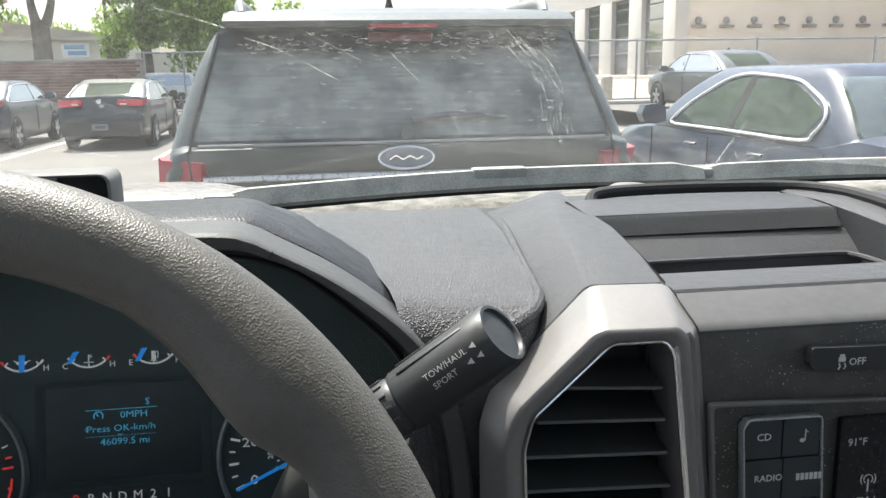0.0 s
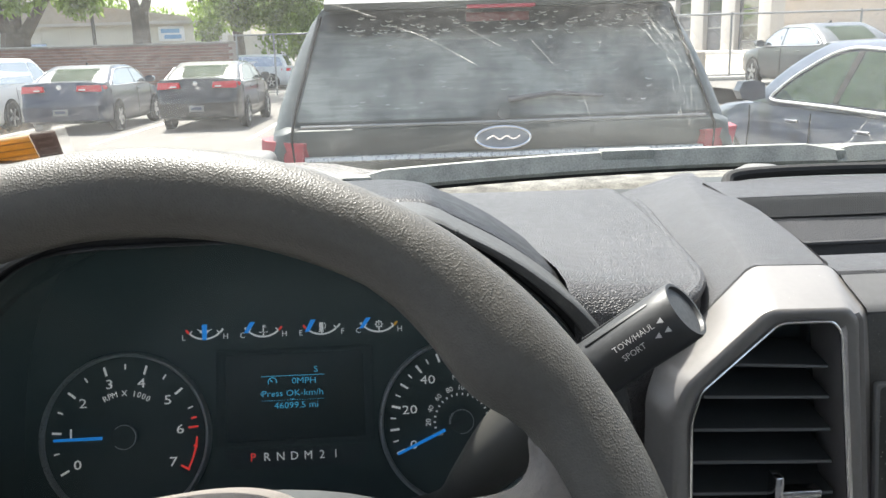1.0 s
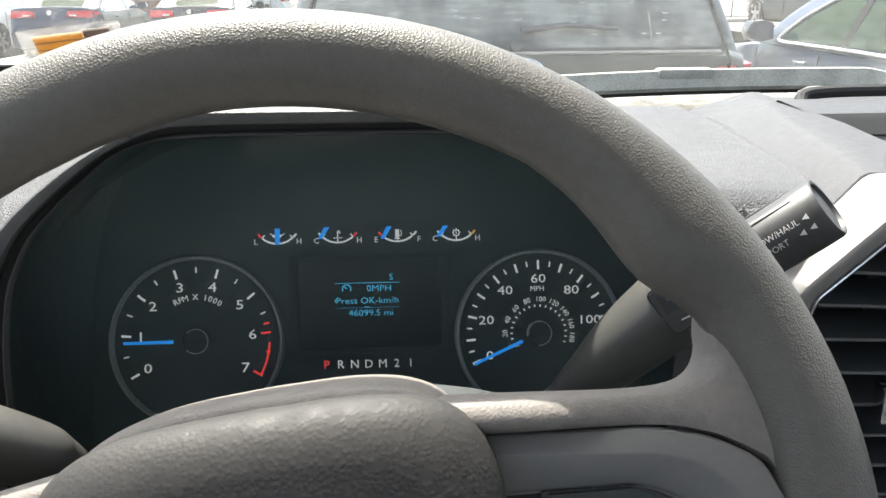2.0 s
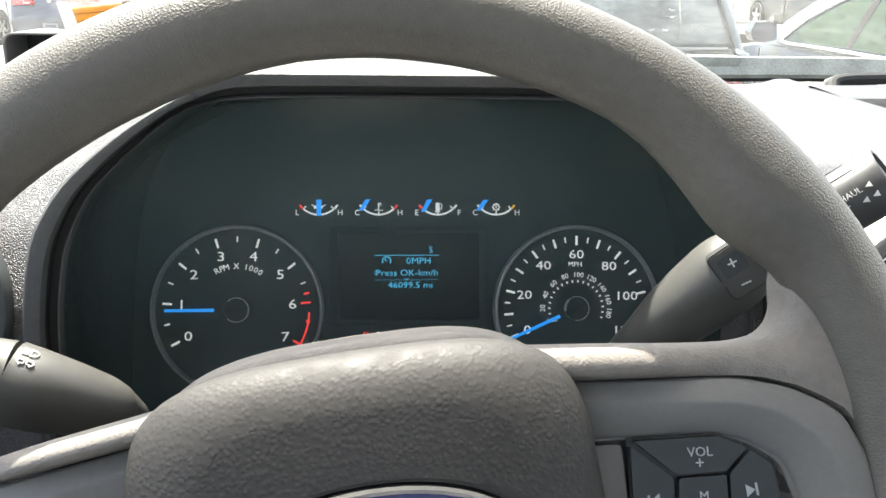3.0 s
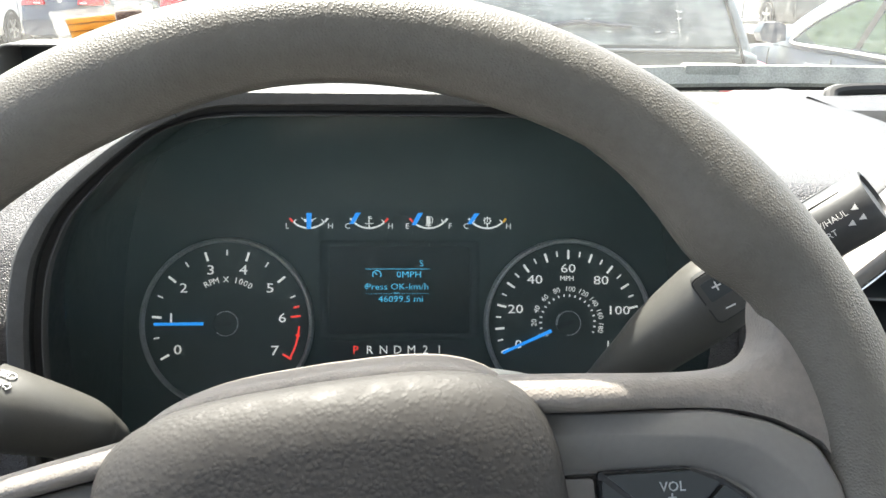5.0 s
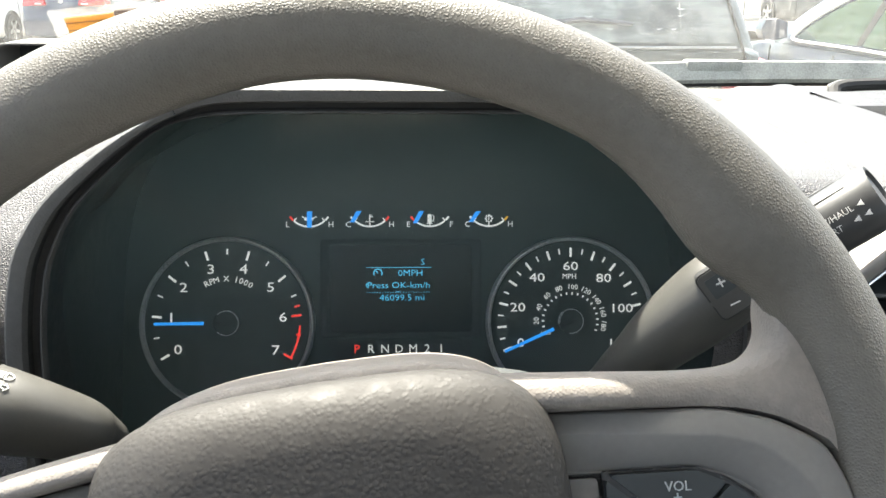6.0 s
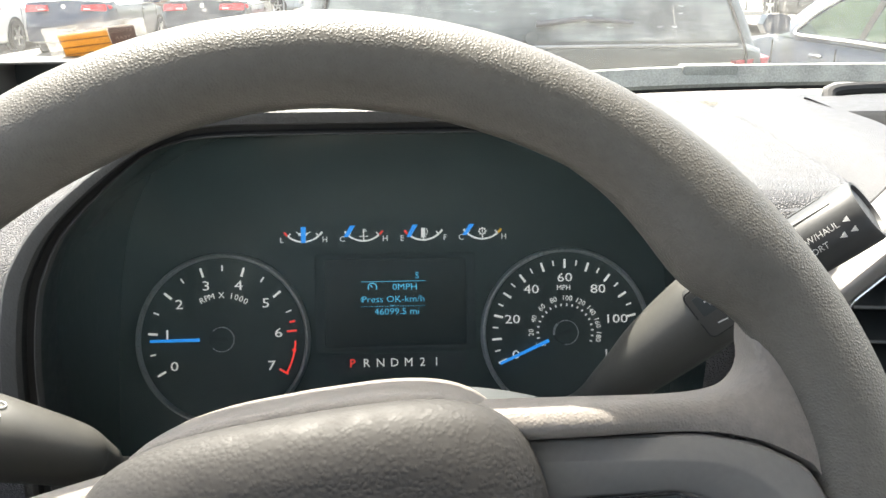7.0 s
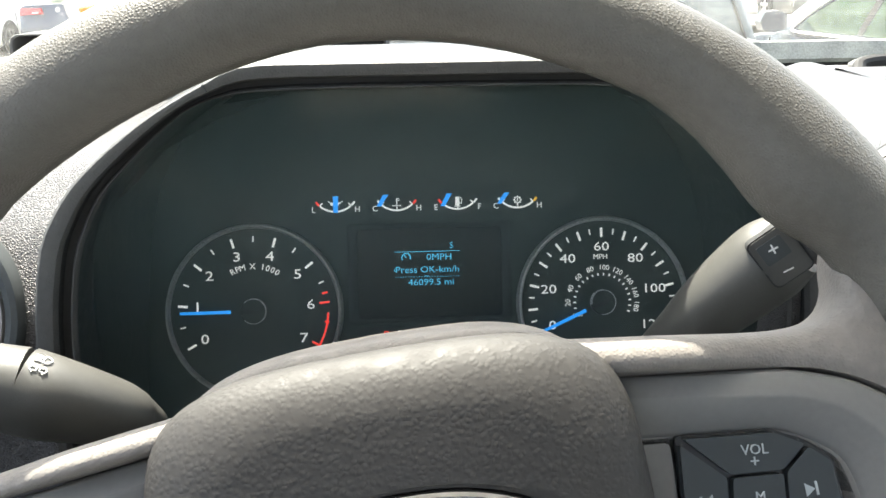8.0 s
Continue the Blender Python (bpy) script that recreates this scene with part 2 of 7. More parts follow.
def bevelled(bm, width, segments=2, angle=25):
    if width > 0:
        edges = [e for e in bm.edges if len(e.link_faces) == 2 and e.calc_face_angle(0) > radians(angle)]
        bmesh.ops.bevel(bm, geom=edges, offset=width, segments=segments, profile=0.5, affect="EDGES", clamp_overlap=True)
    return bm


def box(x0, y0, z0, x1, y1, z1, bevel=0.0, segments=2):
    bm = bmesh.new()
    bmesh.ops.create_cube(bm, size=1, matrix=Matrix.Translation(((x0 + x1) / 2, (y0 + y1) / 2, (z0 + z1) / 2)) @ Matrix.Diagonal((abs(x1 - x0), abs(y1 - y0), abs(z1 - z0), 1)))
    return bevelled(bm, bevel, segments)


def loft(rings, closed=True, caps=True):
    bm = bmesh.new()
    rows = [[bm.verts.new(p) for p in r] for r in rings]
    n = len(rows[0])
    for a, b in zip(rows, rows[1:]):
        for i in range(n if closed else n - 1):
            j = (i + 1) % n
            bm.faces.new((a[i], a[j], b[j], b[i]))
    if caps and closed:
        bm.faces.new(rows[0][::-1])
        bm.faces.new(rows[-1])
    return bm


def plate(points, w0, w1, bevel=0.0, segments=2):
    """A flat piece with that outline in x and y, from w0 to w1 in z."""
    bm = loft([[(x, y, w0) for x, y in points], [(x, y, w1) for x, y in points]])
    return bevelled(bm, bevel, segments)


def hollow(outer, inner, w0, w1, bevel=0.0):
    """A flat frame between two outlines with as many points each."""
    bm = loft([[(x, y, w1) for x, y in outer], [(x, y, w1) for x, y in inner], [(x, y, w0) for x, y in inner], [(x, y, w0) for x, y in outer], [(x, y, w1) for x, y in outer]], caps=False)
    bmesh.ops.remove_doubles(bm, verts=bm.verts, dist=1e-6)
    return bevelled(bm, bevel, 2, 40)


def rounded(points, r, n=4):
    """An outline with its corners rounded by r."""
    out = []
    k = len(points)
    for i in range(k):
        p, a, b = Vector(points[i]), Vector(points[i - 1]), Vector(points[(i + 1) % k])
        ra = min(r, (a - p).length * 0.45, (b - p).length * 0.45)
        s, e = p + (a - p).normalized() * ra, p + (b - p).normalized() * ra
        for q in range(n + 1):
            t = q / n
            out.append(tuple(s * (1 - t) ** 2 + p * 2 * t * (1 - t) + e * t * t))
    return out


def rect(x0, y0, x1, y1, r=0.0, n=4):
    pts = [(x0, y0), (x1, y0), (x1, y1), (x0, y1)]
    return rounded(pts, r, n) if r else pts


def tube(path, radius, sides=10, closed=False, flat=1.0):
    """A tube along a path; radius: one or one a point; flat squeezes it across."""
    path = [Vector(p) for p in path]
    n = len(path)
    radii = radius if isinstance(radius, (list, tuple)) else [radius] * n
    rings, up = [], None
    for i, p in enumerate(path):
        ahead = (path[(i + 1) % n] - path[i - 1]) if closed else (path[min(i + 1, n - 1)] - path[max(i - 1, 0)])
        ahead.normalize()
        if up is None:
            up = Vector((0, 0, 1)) if abs(ahead.z) < 0.9 else Vector((0, 1, 0))
        side = ahead.cross(up).normalized()
        up = side.cross(ahead).normalized()
        rings.append([p + side * (math.cos(a) * radii[i]) + up * (math.sin(a) * radii[i] * flat) for a in (2 * math.pi * q / sides for q in range(sides))])
    if closed:
        return loft(rings + rings[:1], caps=False)
    return loft(rings)


def smooth_path(points, steps=6):
    """A Catmull-Rom curve through the points."""
    p = [Vector(q) for q in points]
    p = [p[0] * 2 - p[1]] + p + [p[-1] * 2 - p[-2]]
    out = []
    for i in range(1, len(p) - 2):
        for s in range(steps):
            t = s / steps
            a, b, c, d = p[i - 1 : i + 3]
            out.append(0.5 * (2 * b + (c - a) * t + (2 * a - 5 * b + 4 * c - d) * t * t + (3 * b - a - 3 * c + d) * t**3))
    out.append(p[-2])
    return out


def lathe(profile, sides=32, sweep=360.0):
    """Turns (radius, height) pairs round z."""
    steps = sides if sweep >= 360 else sides + 1
    rings = [[(r * math.cos(a), r * math.sin(a), h) for a in (radians(sweep) * q / sides for q in range(steps))] for r, h in profile]
    return loft(rings, closed=sweep >= 360, caps=sweep >= 360 and profile[0][0] > 1e-5)


def arc_band(cx, cy, r0, r1, a0, a1, w0, w1, n=24):
    """A flat curved band from angle a0 to a1, in degrees."""
    angles = [radians(a0 + (a1 - a0) * i / n) for i in range(n + 1)]
    outline = [(cx + r1 * math.cos(a), cy + r1 * math.sin(a)) for a in angles] + [(cx + r0 * math.cos(a), cy + r0 * math.sin(a)) for a in reversed(angles)]
    rings = [[(cx + r0 * math.cos(a), cy + r0 * math.sin(a), w0), (cx + r1 * math.cos(a), cy + r1 * math.sin(a), w0), (cx + r1 * math.cos(a), cy + r1 * math.sin(a), w1), (cx + r0 * math.cos(a), cy + r0 * math.sin(a), w1)] for a in angles]
    return loft(rings)


def lettering(body, size, depth=0.0003, align="CENTER", thin=0.0):
    """The built-in font as a thin mesh in x and y, centred."""
    cu = bpy.data.curves.new("writing", "FONT")
    cu.body, cu.size, cu.extrude, cu.resolution_u = body, size, depth, 2
    cu.align_x, cu.align_y, cu.offset = align, "CENTER", -thin
    ob = bpy.data.objects.new("writing", cu)
    me = ob.to_mesh()
    bm = bmesh.new()
    bm.from_mesh(me)
    ob.to_mesh_clear()
    bpy.data.objects.remove(ob)
    bpy.data.curves.remove(cu)
    return bm


def joined(*parts):
    """Several pieces of one part in one bmesh."""
    out = bmesh.new()
    me = bpy.data.meshes.new("joining")
    for b in parts:
        b.to_mesh(me)
        b.free()
        out.from_mesh(me)
    bpy.data.meshes.remove(me)
    return out


def sheet(rows, thick=0.0):
    """An open surface through a grid of points; thick: gives it a back, so far along -z."""
    if not thick:
        return loft(rows, closed=False)
    return loft([[*r, *[(p[0], p[1], p[2] - thick) for p in reversed(r)]] for r in rows])


def lerp(a, b, t):
    return a + (b - a) * t


def along(table, y):
    """Reads a table of (y, value) pairs at y, straight between them."""
    for (a, va), (b, vb) in zip(table, table[1:]):
        if y <= b:
            return lerp(va, vb, max(0.0, (y - a) / (b - a)))
    return table[-1][1]


# ---- pickup cab: steering wheel ----
# the rim's inner and outer radius by the angle above the spokes: swollen thumb grips, thinner over the spokes
RIM_INNER = ((-90, 0.1640), (-20, 0.1660), (12, 0.1680), (21, 0.1680), (24, 0.1662), (27, 0.1620), (29.5, 0.1597), (32, 0.1592), (35, 0.1602), (39, 0.1622), (44, 0.1646), (50, 0.1660), (60, 0.1645), (75, 0.1633), (90, 0.1630))
RIM_OUTER = ((-90, 0.1980), (-20, 0.2010), (10, 0.2025), (25, 0.2018), (35, 0.2012), (45, 0.2003), (55, 0.1990), (75, 0.1978), (90, 0.1974))
WT = radians(25.7)
WHEEL = Matrix(((1, 0, 0, -0.021), (0, math.sin(WT), -math.cos(WT), 0.2225), (0, math.cos(WT), math.sin(WT), 1.296), (0, 0, 0, 1))) @ pose(0, 0, 0, 0, 0, 8)


def steering_wheel():
    w = thing("steering_wheel", WHEEL, "dark grey leather-wrapped steering wheel with a domed airbag cover", "steering wheel")
    rings = []
    for i in range(144):
        a = 2 * math.pi * i / 144
        deg = math.degrees(a)
        near = deg if deg <= 90 else 180 - deg if deg <= 270 else deg - 360
        inner, outer = along(RIM_INNER, near), along(RIM_OUTER, near)
        if 90 < deg < 150:
            inner -= 0.0025 * min(1.0, (deg - 90) / 20, (150 - deg) / 12)
        mid_r, half_r = (inner + outer) / 2, (outer - inner) / 2
        deep = 0.0158 + 0.5 * (half_r - 0.0175)
        rings.append([((mid_r + half_r * math.cos(b)) * math.cos(a), (mid_r + half_r * math.cos(b)) * math.sin(a), deep * math.sin(b)) for b in (2 * math.pi * q / 24 for q in range(24))])
    part("rim", loft(rings + rings[:1], caps=False), M_RIM, w)
    # airbag cover: a domed pad with a rolled edge
    half = smooth_path([(0, 0.0635, 0), (0.03, 0.0625, 0), (0.05, 0.0585, 0), (0.0625, 0.0505, 0), (0.0685, 0.038, 0), (0.0705, 0.018, 0), (0.0695, -0.02, 0), (0.06, -0.052, 0), (0.035, -0.072, 0), (0, -0.076, 0)], 4)
    outline = [(p.x, p.y) for p in half] + [(-p.x, p.y) for p in reversed(half[1:-1])]
    part("hub_cover", loft([[(0.0042 + x * k * 0.975, y * k, h) for x, y in outline] for k, h in ((0.995, -0.055), (1.020, -0.045), (1.030, -0.036), (1.026, -0.025), (1.016, -0.014), (1.002, -0.002), (0.988, 0.006), (0.973, 0.0105), (0.955, 0.0130), (0.92, 0.0145), (0.87, 0.0150), (0.75, 0.0155))]), M_SPOKE, w, "grained hub cover behind the airbag")
    rings = []
    for k, h in ((0.985, 0.0115), (1.0, 0.0150), (0.995, 0.0176), (0.975, 0.0206), (0.945, 0.0233), (0.90, 0.0258), (0.84, 0.0279), (0.77, 0.0294), (0.70, 0.0302), (0.66, 0.0304)):
        rings.append([(0.0042 + x * k * 1.045, y * k * (0.926 if y > 0 else 1.0), h) for x, y in outline])
    # hollow for the emblem
    ell = [math.atan2(y / 0.020, x / 0.048) for x, y in outline]
    for k, h in ((1.12, 0.0304), (1.05, 0.0304), (1.0, 0.0294), (0.96, 0.0254)):
        rings.append([(0.005 + 0.0480 * k * math.cos(a), -0.004 + 0.0222 * k * math.sin(a), h) for a in ell])
    part("airbag_cover", loft(rings), M_AIRBAG, w)
    em = part("emblem", plate([(0.005 + 0.0448 * math.cos(a), -0.004 + 0.0195 * math.sin(a)) for a in (2 * math.pi * i / 48 for i in range(48))], 0.0253, 0.0288, 0.001), M_EMBLEM, w, "dark blue oval badge in a chrome ring")
    part("emblem_ring", tube([(0.005 + 0.0452 * math.cos(a), -0.004 + 0.0200 * math.sin(a), 0.0293) for a in (2 * math.pi * i / 48 for i in range(48))], 0.0016, 8, closed=True), M_CHROME, em)
    for s, side in ((1, "right"), (-1, "left")):
        f = lambda pts: [(x * s + (0.004 if s < 0 else 0), y) for x, y in (pts if s > 0 else reversed(pts))]  # noqa: E731
        edge = (((0.055, 0.0535), (0.055, 0.0400)), ((0.09, 0.0490), (0.09, 0.0362)), ((0.1258, 0.0441), (0.1304, 0.0316)), ((0.1434, 0.0434), (0.1480, 0.0262)), ((0.1515, 0.0464), (0.1570, 0.0212)), ((0.1558, 0.0525), (0.1625, 0.0172)), ((0.1570, 0.0600), (0.1669, 0.0133)), ((0.1600, 0.0690), (0.1700, 0.0060)), ((0.1660, 0.0740), (0.1715, -0.0040)), ((0.1760, 0.0700), (0.1765, -0.0200)))
        upper = smooth_path([(s * a[0], a[1] - (0.0034 if s < 0 and a[0] < 0.14 else 0), 0) for a, b in edge], 4)
        lower = smooth_path([(s * b[0], b[1], 0) for a, b in edge], 4)
        rings = []
        for a, b in zip(upper, lower):
            fade = min(1.0, max(0.0, (0.121 - abs(b.lerp(a, 0.5).x)) / 0.030))
            fade = fade * fade * (3 - 2 * fade)
            ring = [b + Vector((0, 0, -0.008)), b + Vector((0, 0, 0.0050)), b.lerp(a, 0.03) + Vector((0, 0, 0.0078))]
            for k, far, near in ((0.10, 0.0080, 0.0150), (0.22, 0.0087, 0.0178), (0.38, 0.0089, 0.0184), (0.54, 0.0086, 0.0180), (0.68, 0.0078, 0.0171), (0.80, 0.0065, 0.0158), (0.90, 0.0043, 0.0138), (0.97, 0.0008, 0.0095)):
                ring.append(b.lerp(a, k) + Vector((0, 0, lerp(far, near, fade))))
            ring += [a + Vector((0, 0, -0.005)), a + Vector((0, 0, -0.014)), b.lerp(a, 0.5) + Vector((0, 0, -0.018))]
            rings.append([Vector((p.x, p.y, p.z - (0.003 * min(1.0, max(0.0, (math.hypot(p.x, p.y) - 0.157) / 0.020)) if p.z > 0 else 0))) for p in ring])
        part("spoke", loft(rings), M_SPOKE, w, smooth=50)
        facets = []
        for h, pts in (
            (-0.010, ((0.060, 0.0400), (0.1304, 0.0313), (0.1490, 0.0250), (0.1640, 0.0150), (0.1697, 0.0), (0.170, -0.03), (0.150, -0.062), (0.060, -0.060))),
            (0.0072, ((0.060, 0.0400), (0.1304, 0.0313), (0.1490, 0.0250), (0.1640, 0.0150), (0.1697, 0.0), (0.170, -0.03), (0.150, -0.062), (0.060, -0.060))),
            (0.0088, ((0.060, 0.0392), (0.1302, 0.0304), (0.1484, 0.0242), (0.1630, 0.0144), (0.1687, -0.0004), (0.169, -0.03), (0.149, -0.061), (0.060, -0.059))),
            (0.0118, ((0.060, 0.0338), (0.1290, 0.0238), (0.1420, 0.0190), (0.1530, 0.0090), (0.1590, -0.002), (0.160, -0.03), (0.145, -0.056), (0.060, -0.054))),
            (0.0116, ((0.060, 0.0325), (0.1286, 0.0226), (0.1410, 0.0179), (0.1518, 0.0082), (0.1578, -0.0024), (0.1588, -0.03), (0.144, -0.055), (0.060, -0.053))),
            (0.0084, ((0.060, 0.0215), (0.1205, 0.0154), (0.1310, 0.0114), (0.1425, 0.0030), (0.1450, -0.008), (0.146, -0.03), (0.137, -0.048), (0.060, -0.046))),
            (0.0072, ((0.060, 0.0200), (0.1200, 0.0146), (0.1300, 0.0104), (0.1410, 0.0024), (0.1436, -0.008), (0.1446, -0.03), (0.136, -0.047), (0.060, -0.045))),
        ):
            facets.append([(x, y, h) for x, y in rounded(f(pts), 0.005, 3)])
        tp = part("spoke_trim", loft(facets), M_TRIM, w, "satin dark grey plastic trim")
        well = rounded(f([(0.070, 0.0185), (0.1200, 0.0140), (0.1296, 0.0098), (0.1395, 0.0018), (0.1420, -0.010), (0.143, -0.03), (0.134, -0.045), (0.070, -0.043)]), 0.003, 3)
        part("switch_surround", plate(well, 0.0050, 0.0072, 0.0006), M_GROOVE, tp)
        if s < 0:
            part("switch_well", plate([(0.110 * s + (x - 0.110 * s) * 0.93, -0.015 + (y + 0.015) * 0.90) for x, y in well], 0.0060, 0.0094, 0.0006), M_TRIM, tp)
    # five-way audio switch on the right spoke
    part("switch_blank", plate(rounded([(0.0735, 0.0172), (0.0878, 0.0155), (0.0850, -0.0300), (0.0735, -0.030)], 0.0012, 2), 0.0066, 0.0092, 0.0008), M_TRIM, w)
    sw = part("audio_switch", plate(rounded([(0.0895, 0.0174), (0.1198, 0.0144), (0.1294, 0.0092), (0.1366, 0.0026), (0.1368, -0.0110), (0.1330, -0.0260), (0.0850, -0.0260)], 0.0015, 3), 0.0066, 0.0098, 0.0006), M_BLACK, w, "black five-way audio switch pad")
    for k in (
        ((0.0912, 0.0164), (0.1192, 0.0136), (0.1278, 0.0088), (0.1196, 0.0025), (0.1033, 0.0038)),
        ((0.1288, 0.0078), (0.1348, 0.0024), (0.1350, -0.0105), (0.1316, -0.0215), (0.1190, -0.0100), (0.1206, 0.0016)),
        ((0.0898, 0.0150), (0.1020, 0.0030), (0.1003, -0.0090), (0.0858, -0.0200)),
        ((0.1038, 0.0026), (0.1194, 0.0013), (0.1180, -0.0095), (0.1018, -0.0085)),
        ((0.0866, -0.0212), (0.1008, -0.0100), (0.1182, -0.0108), (0.1306, -0.0226), (0.1280, -0.0250), (0.0866, -0.0250)),
    ):
        part("switch_key", plate(rounded(k, 0.0010, 2), 0.0092, 0.0125, 0.0008), M_KEY, sw)
    for body, x, y, size in (("VOL", 0.1120, 0.0097, 0.0044), ("+", 0.1113, 0.0062, 0.0054), ("M", 0.1108, -0.0042, 0.0042)):
        part("key_writing", lettering(body, size, 0.0002), M_PRINT_DIM, sw, smooth=0, placed=Matrix.Translation((x, y, 0.0127)) @ pose(0, 0, 0, 0, 0, -6))
    for sgn, x0, y0 in ((1, 0.1266, -0.0046), (-1, 0.0946, -0.0030)):
        skip = joined(plate([(x0 - sgn * 0.0018, y0 + 0.0020), (x0 - sgn * 0.0018, y0 - 0.0020), (x0 + sgn * 0.0012, y0)][::sgn], 0.0125, 0.0128), box(x0 + sgn * 0.0014, y0 - 0.0020, 0.0125, x0 + sgn * 0.0021, y0 + 0.0020, 0.0128))
        part("skip_icon", skip, M_PRINT_DIM, sw, smooth=0)
    return w


steering_wheel()

# steering column shroud behind the wheel
col = thing("steering_column", Matrix.Translation((-0.02, 0.40, 1.22)), "dark plastic steering column shroud", "steering column")
bend = lambda v: math.copysign(abs(v) ** 0.8, v)  # noqa: E731
part("shroud", loft([[(0.005 + wide * bend(math.cos(a)), y, z + high * bend(math.sin(a))) for a in (2 * math.pi * i / 48 for i in range(48))] for y, z, wide, high in ((0.288, 1.250, 0.070, 0.035), (0.296, 1.256, 0.090, 0.050), (0.308, 1.259, 0.099, 0.0575), (0.325, 1.2585, 0.102, 0.0600), (0.38, 1.217, 0.102, 0.062), (0.50, 1.130, 0.100, 0.065))]), M_MATT, col, outright=True)

# ---- instrument cluster ----
CT = radians(18.5)
CLUSTER = Matrix(((1, 0, 0, 0), (0, math.sin(CT), -math.cos(CT), 0.542), (0, math.cos(CT), math.sin(CT), 1.265), (0, 0, 0, 1)))


def on_dial(c, r, a):
    return c[0] + r * math.cos(radians(a)), c[1] + r * math.sin(radians(a))


def tick(c, a, r0, r1, width, w=0.0012):
    bm = box(r0, -width / 2, w, r1, width / 2, w + 0.0005)
    bm.transform(Matrix.Translation((c[0], c[1], 0)) @ pose(0, 0, 0, 0, 0, a))
    return bm


def round_gauge(parent, name, label, c, marks, numerals, needle, minor):
    face = part(name, plate([on_dial(c, 0.0565, i * 5) for i in range(72)], 0.0, 0.0009), M_DIAL, parent, label)
    ring = lathe([(0.0568, 0.0), (0.0568, 0.0050), (0.0577, 0.0068), (0.0590, 0.0066), (0.0600, 0.0030), (0.0602, 0.0)], 72)
    part("dial_ring", ring, M_RING, face, placed=Matrix.Translation((c[0] + 0.0004, c[1] - 0.0004, 0)) @ Matrix.Diagonal((0.991, 0.991, 1, 1)))
    for a in marks:
        part("dial_mark", tick(c, a, 0.0447, 0.0511, 0.0015), M_LIT, face, smooth=0)
    for a in minor:
        part("minor_mark", tick(c, a, 0.0469, 0.0507, 0.0010), M_LIT, face, smooth=0)
    for body, a, r, size in numerals:
        x, y = on_dial(c, r, a)
        part("numeral", lettering(body, size, 0.0002), M_LIT, face, smooth=0, placed=Matrix.Translation((x, y, 0.0014)) @ Matrix.Diagonal((1.3, 1, 1, 1)))
    a, r0, r1 = needle
    nb = loft([[(r0, -0.0011, 0.0032), (r0, 0.0011, 0.0032), (r0, 0.0011, 0.0044), (r0, -0.0011, 0.0044)], [(r1, -0.0009, 0.0032), (r1, 0.0009, 0.0032), (r1, 0.0009, 0.0042), (r1, -0.0009, 0.0042)]])
    part("needle", nb, M_BLUE, face, "lit blue pointer", placed=Matrix.Translation((*c, 0)) @ pose(0, 0, 0, 0, 0, a))
    part("needle_hub", lathe([(0.0086, 0.0009), (0.0086, 0.0048), (0.0078, 0.0058), (0.0001, 0.0060)], 40), M_DIAL, face, placed=Matrix.Translation((*c, 0)))
    part("hub_slot", box(-0.0086, -0.0014, 0.0058, 0.0040, 0.0014, 0.0063, 0.0002), M_MATT, face, placed=Matrix.Translation((*c, 0)) @ pose(0, 0, 0, 0, 0, a - 180))
    left, right = (-135, 135) if c[0] < 0 else (-100, 190)
    part("hub_glint", arc_band(c[0], c[1], 0.0081, 0.0086, left, right, 0.0052, 0.0061, 40), M_RING, face)
    if c[0] > 0:
        part("hub_glint", arc_band(c[0], c[1], 0.0078, 0.0092, 135, 188, 0.0052, 0.0063), M_RING, face)
    return face


def arc_text(face, body, c, r, size, mid, step):
    for i, ch in enumerate(body):
        if ch != " ":
            a = mid - (i - (len(body) - 1) / 2) * step
            x, y = on_dial(c, r, a)
            part("dial_letter", lettering(ch, size, 0.0002), M_LIT, face, smooth=0, placed=Matrix.Translation((x, y, 0.0014)) @ pose(0, 0, 0, 0, 0, a - 90))


def small_gauge(cl, name, label, c, left, right, needle, ends):
    """A smile-shaped arc with letters, an icon and a blue pointer."""
    R, cy = 0.0157, c[1] + 0.0110
    arc = part(name, arc_band(c[0], cy, R - 0.0006, R + 0.0006, 228, 312, 0.0012, 0.0017), M_LIT, cl, label, smooth=0)
    for a0, a1, m in ((214, 226, ends[0]), (314, 326, ends[1])):
        part("range_end", arc_band(c[0], cy, R - 0.0006, R + 0.0008, a0, a1, 0.0012, 0.0017, 6), m, arc, smooth=0)
    for a in (228, 270, 312):
        part("scale_mark", tick((c[0], cy), a, R - 0.0026, R, 0.0008), M_LIT, arc, smooth=0)
    part("gauge_letter", lettering(left, 0.0055, 0.0002), M_LIT, arc, smooth=0, placed=Matrix.Translation((c[0] - 0.0149, c[1] - 0.0034, 0.0014)))
    part("gauge_letter", lettering(right, 0.0055, 0.0002), M_LIT, arc, smooth=0, placed=Matrix.Translation((c[0] + 0.0149, c[1] - 0.0034, 0.0014)))
    (xt, yt), (xb, yb) = needle
    nb = plate([(c[0] + x, c[1] + y) for x, y in ((xb - 0.0015, yb), (xb + 0.0015, yb), (xt + 0.0018, yt), (xt - 0.0018, yt))], 0.0024, 0.0032)
    part("needle", nb, M_BLUE, arc, "lit blue pointer", smooth=0)
    return arc


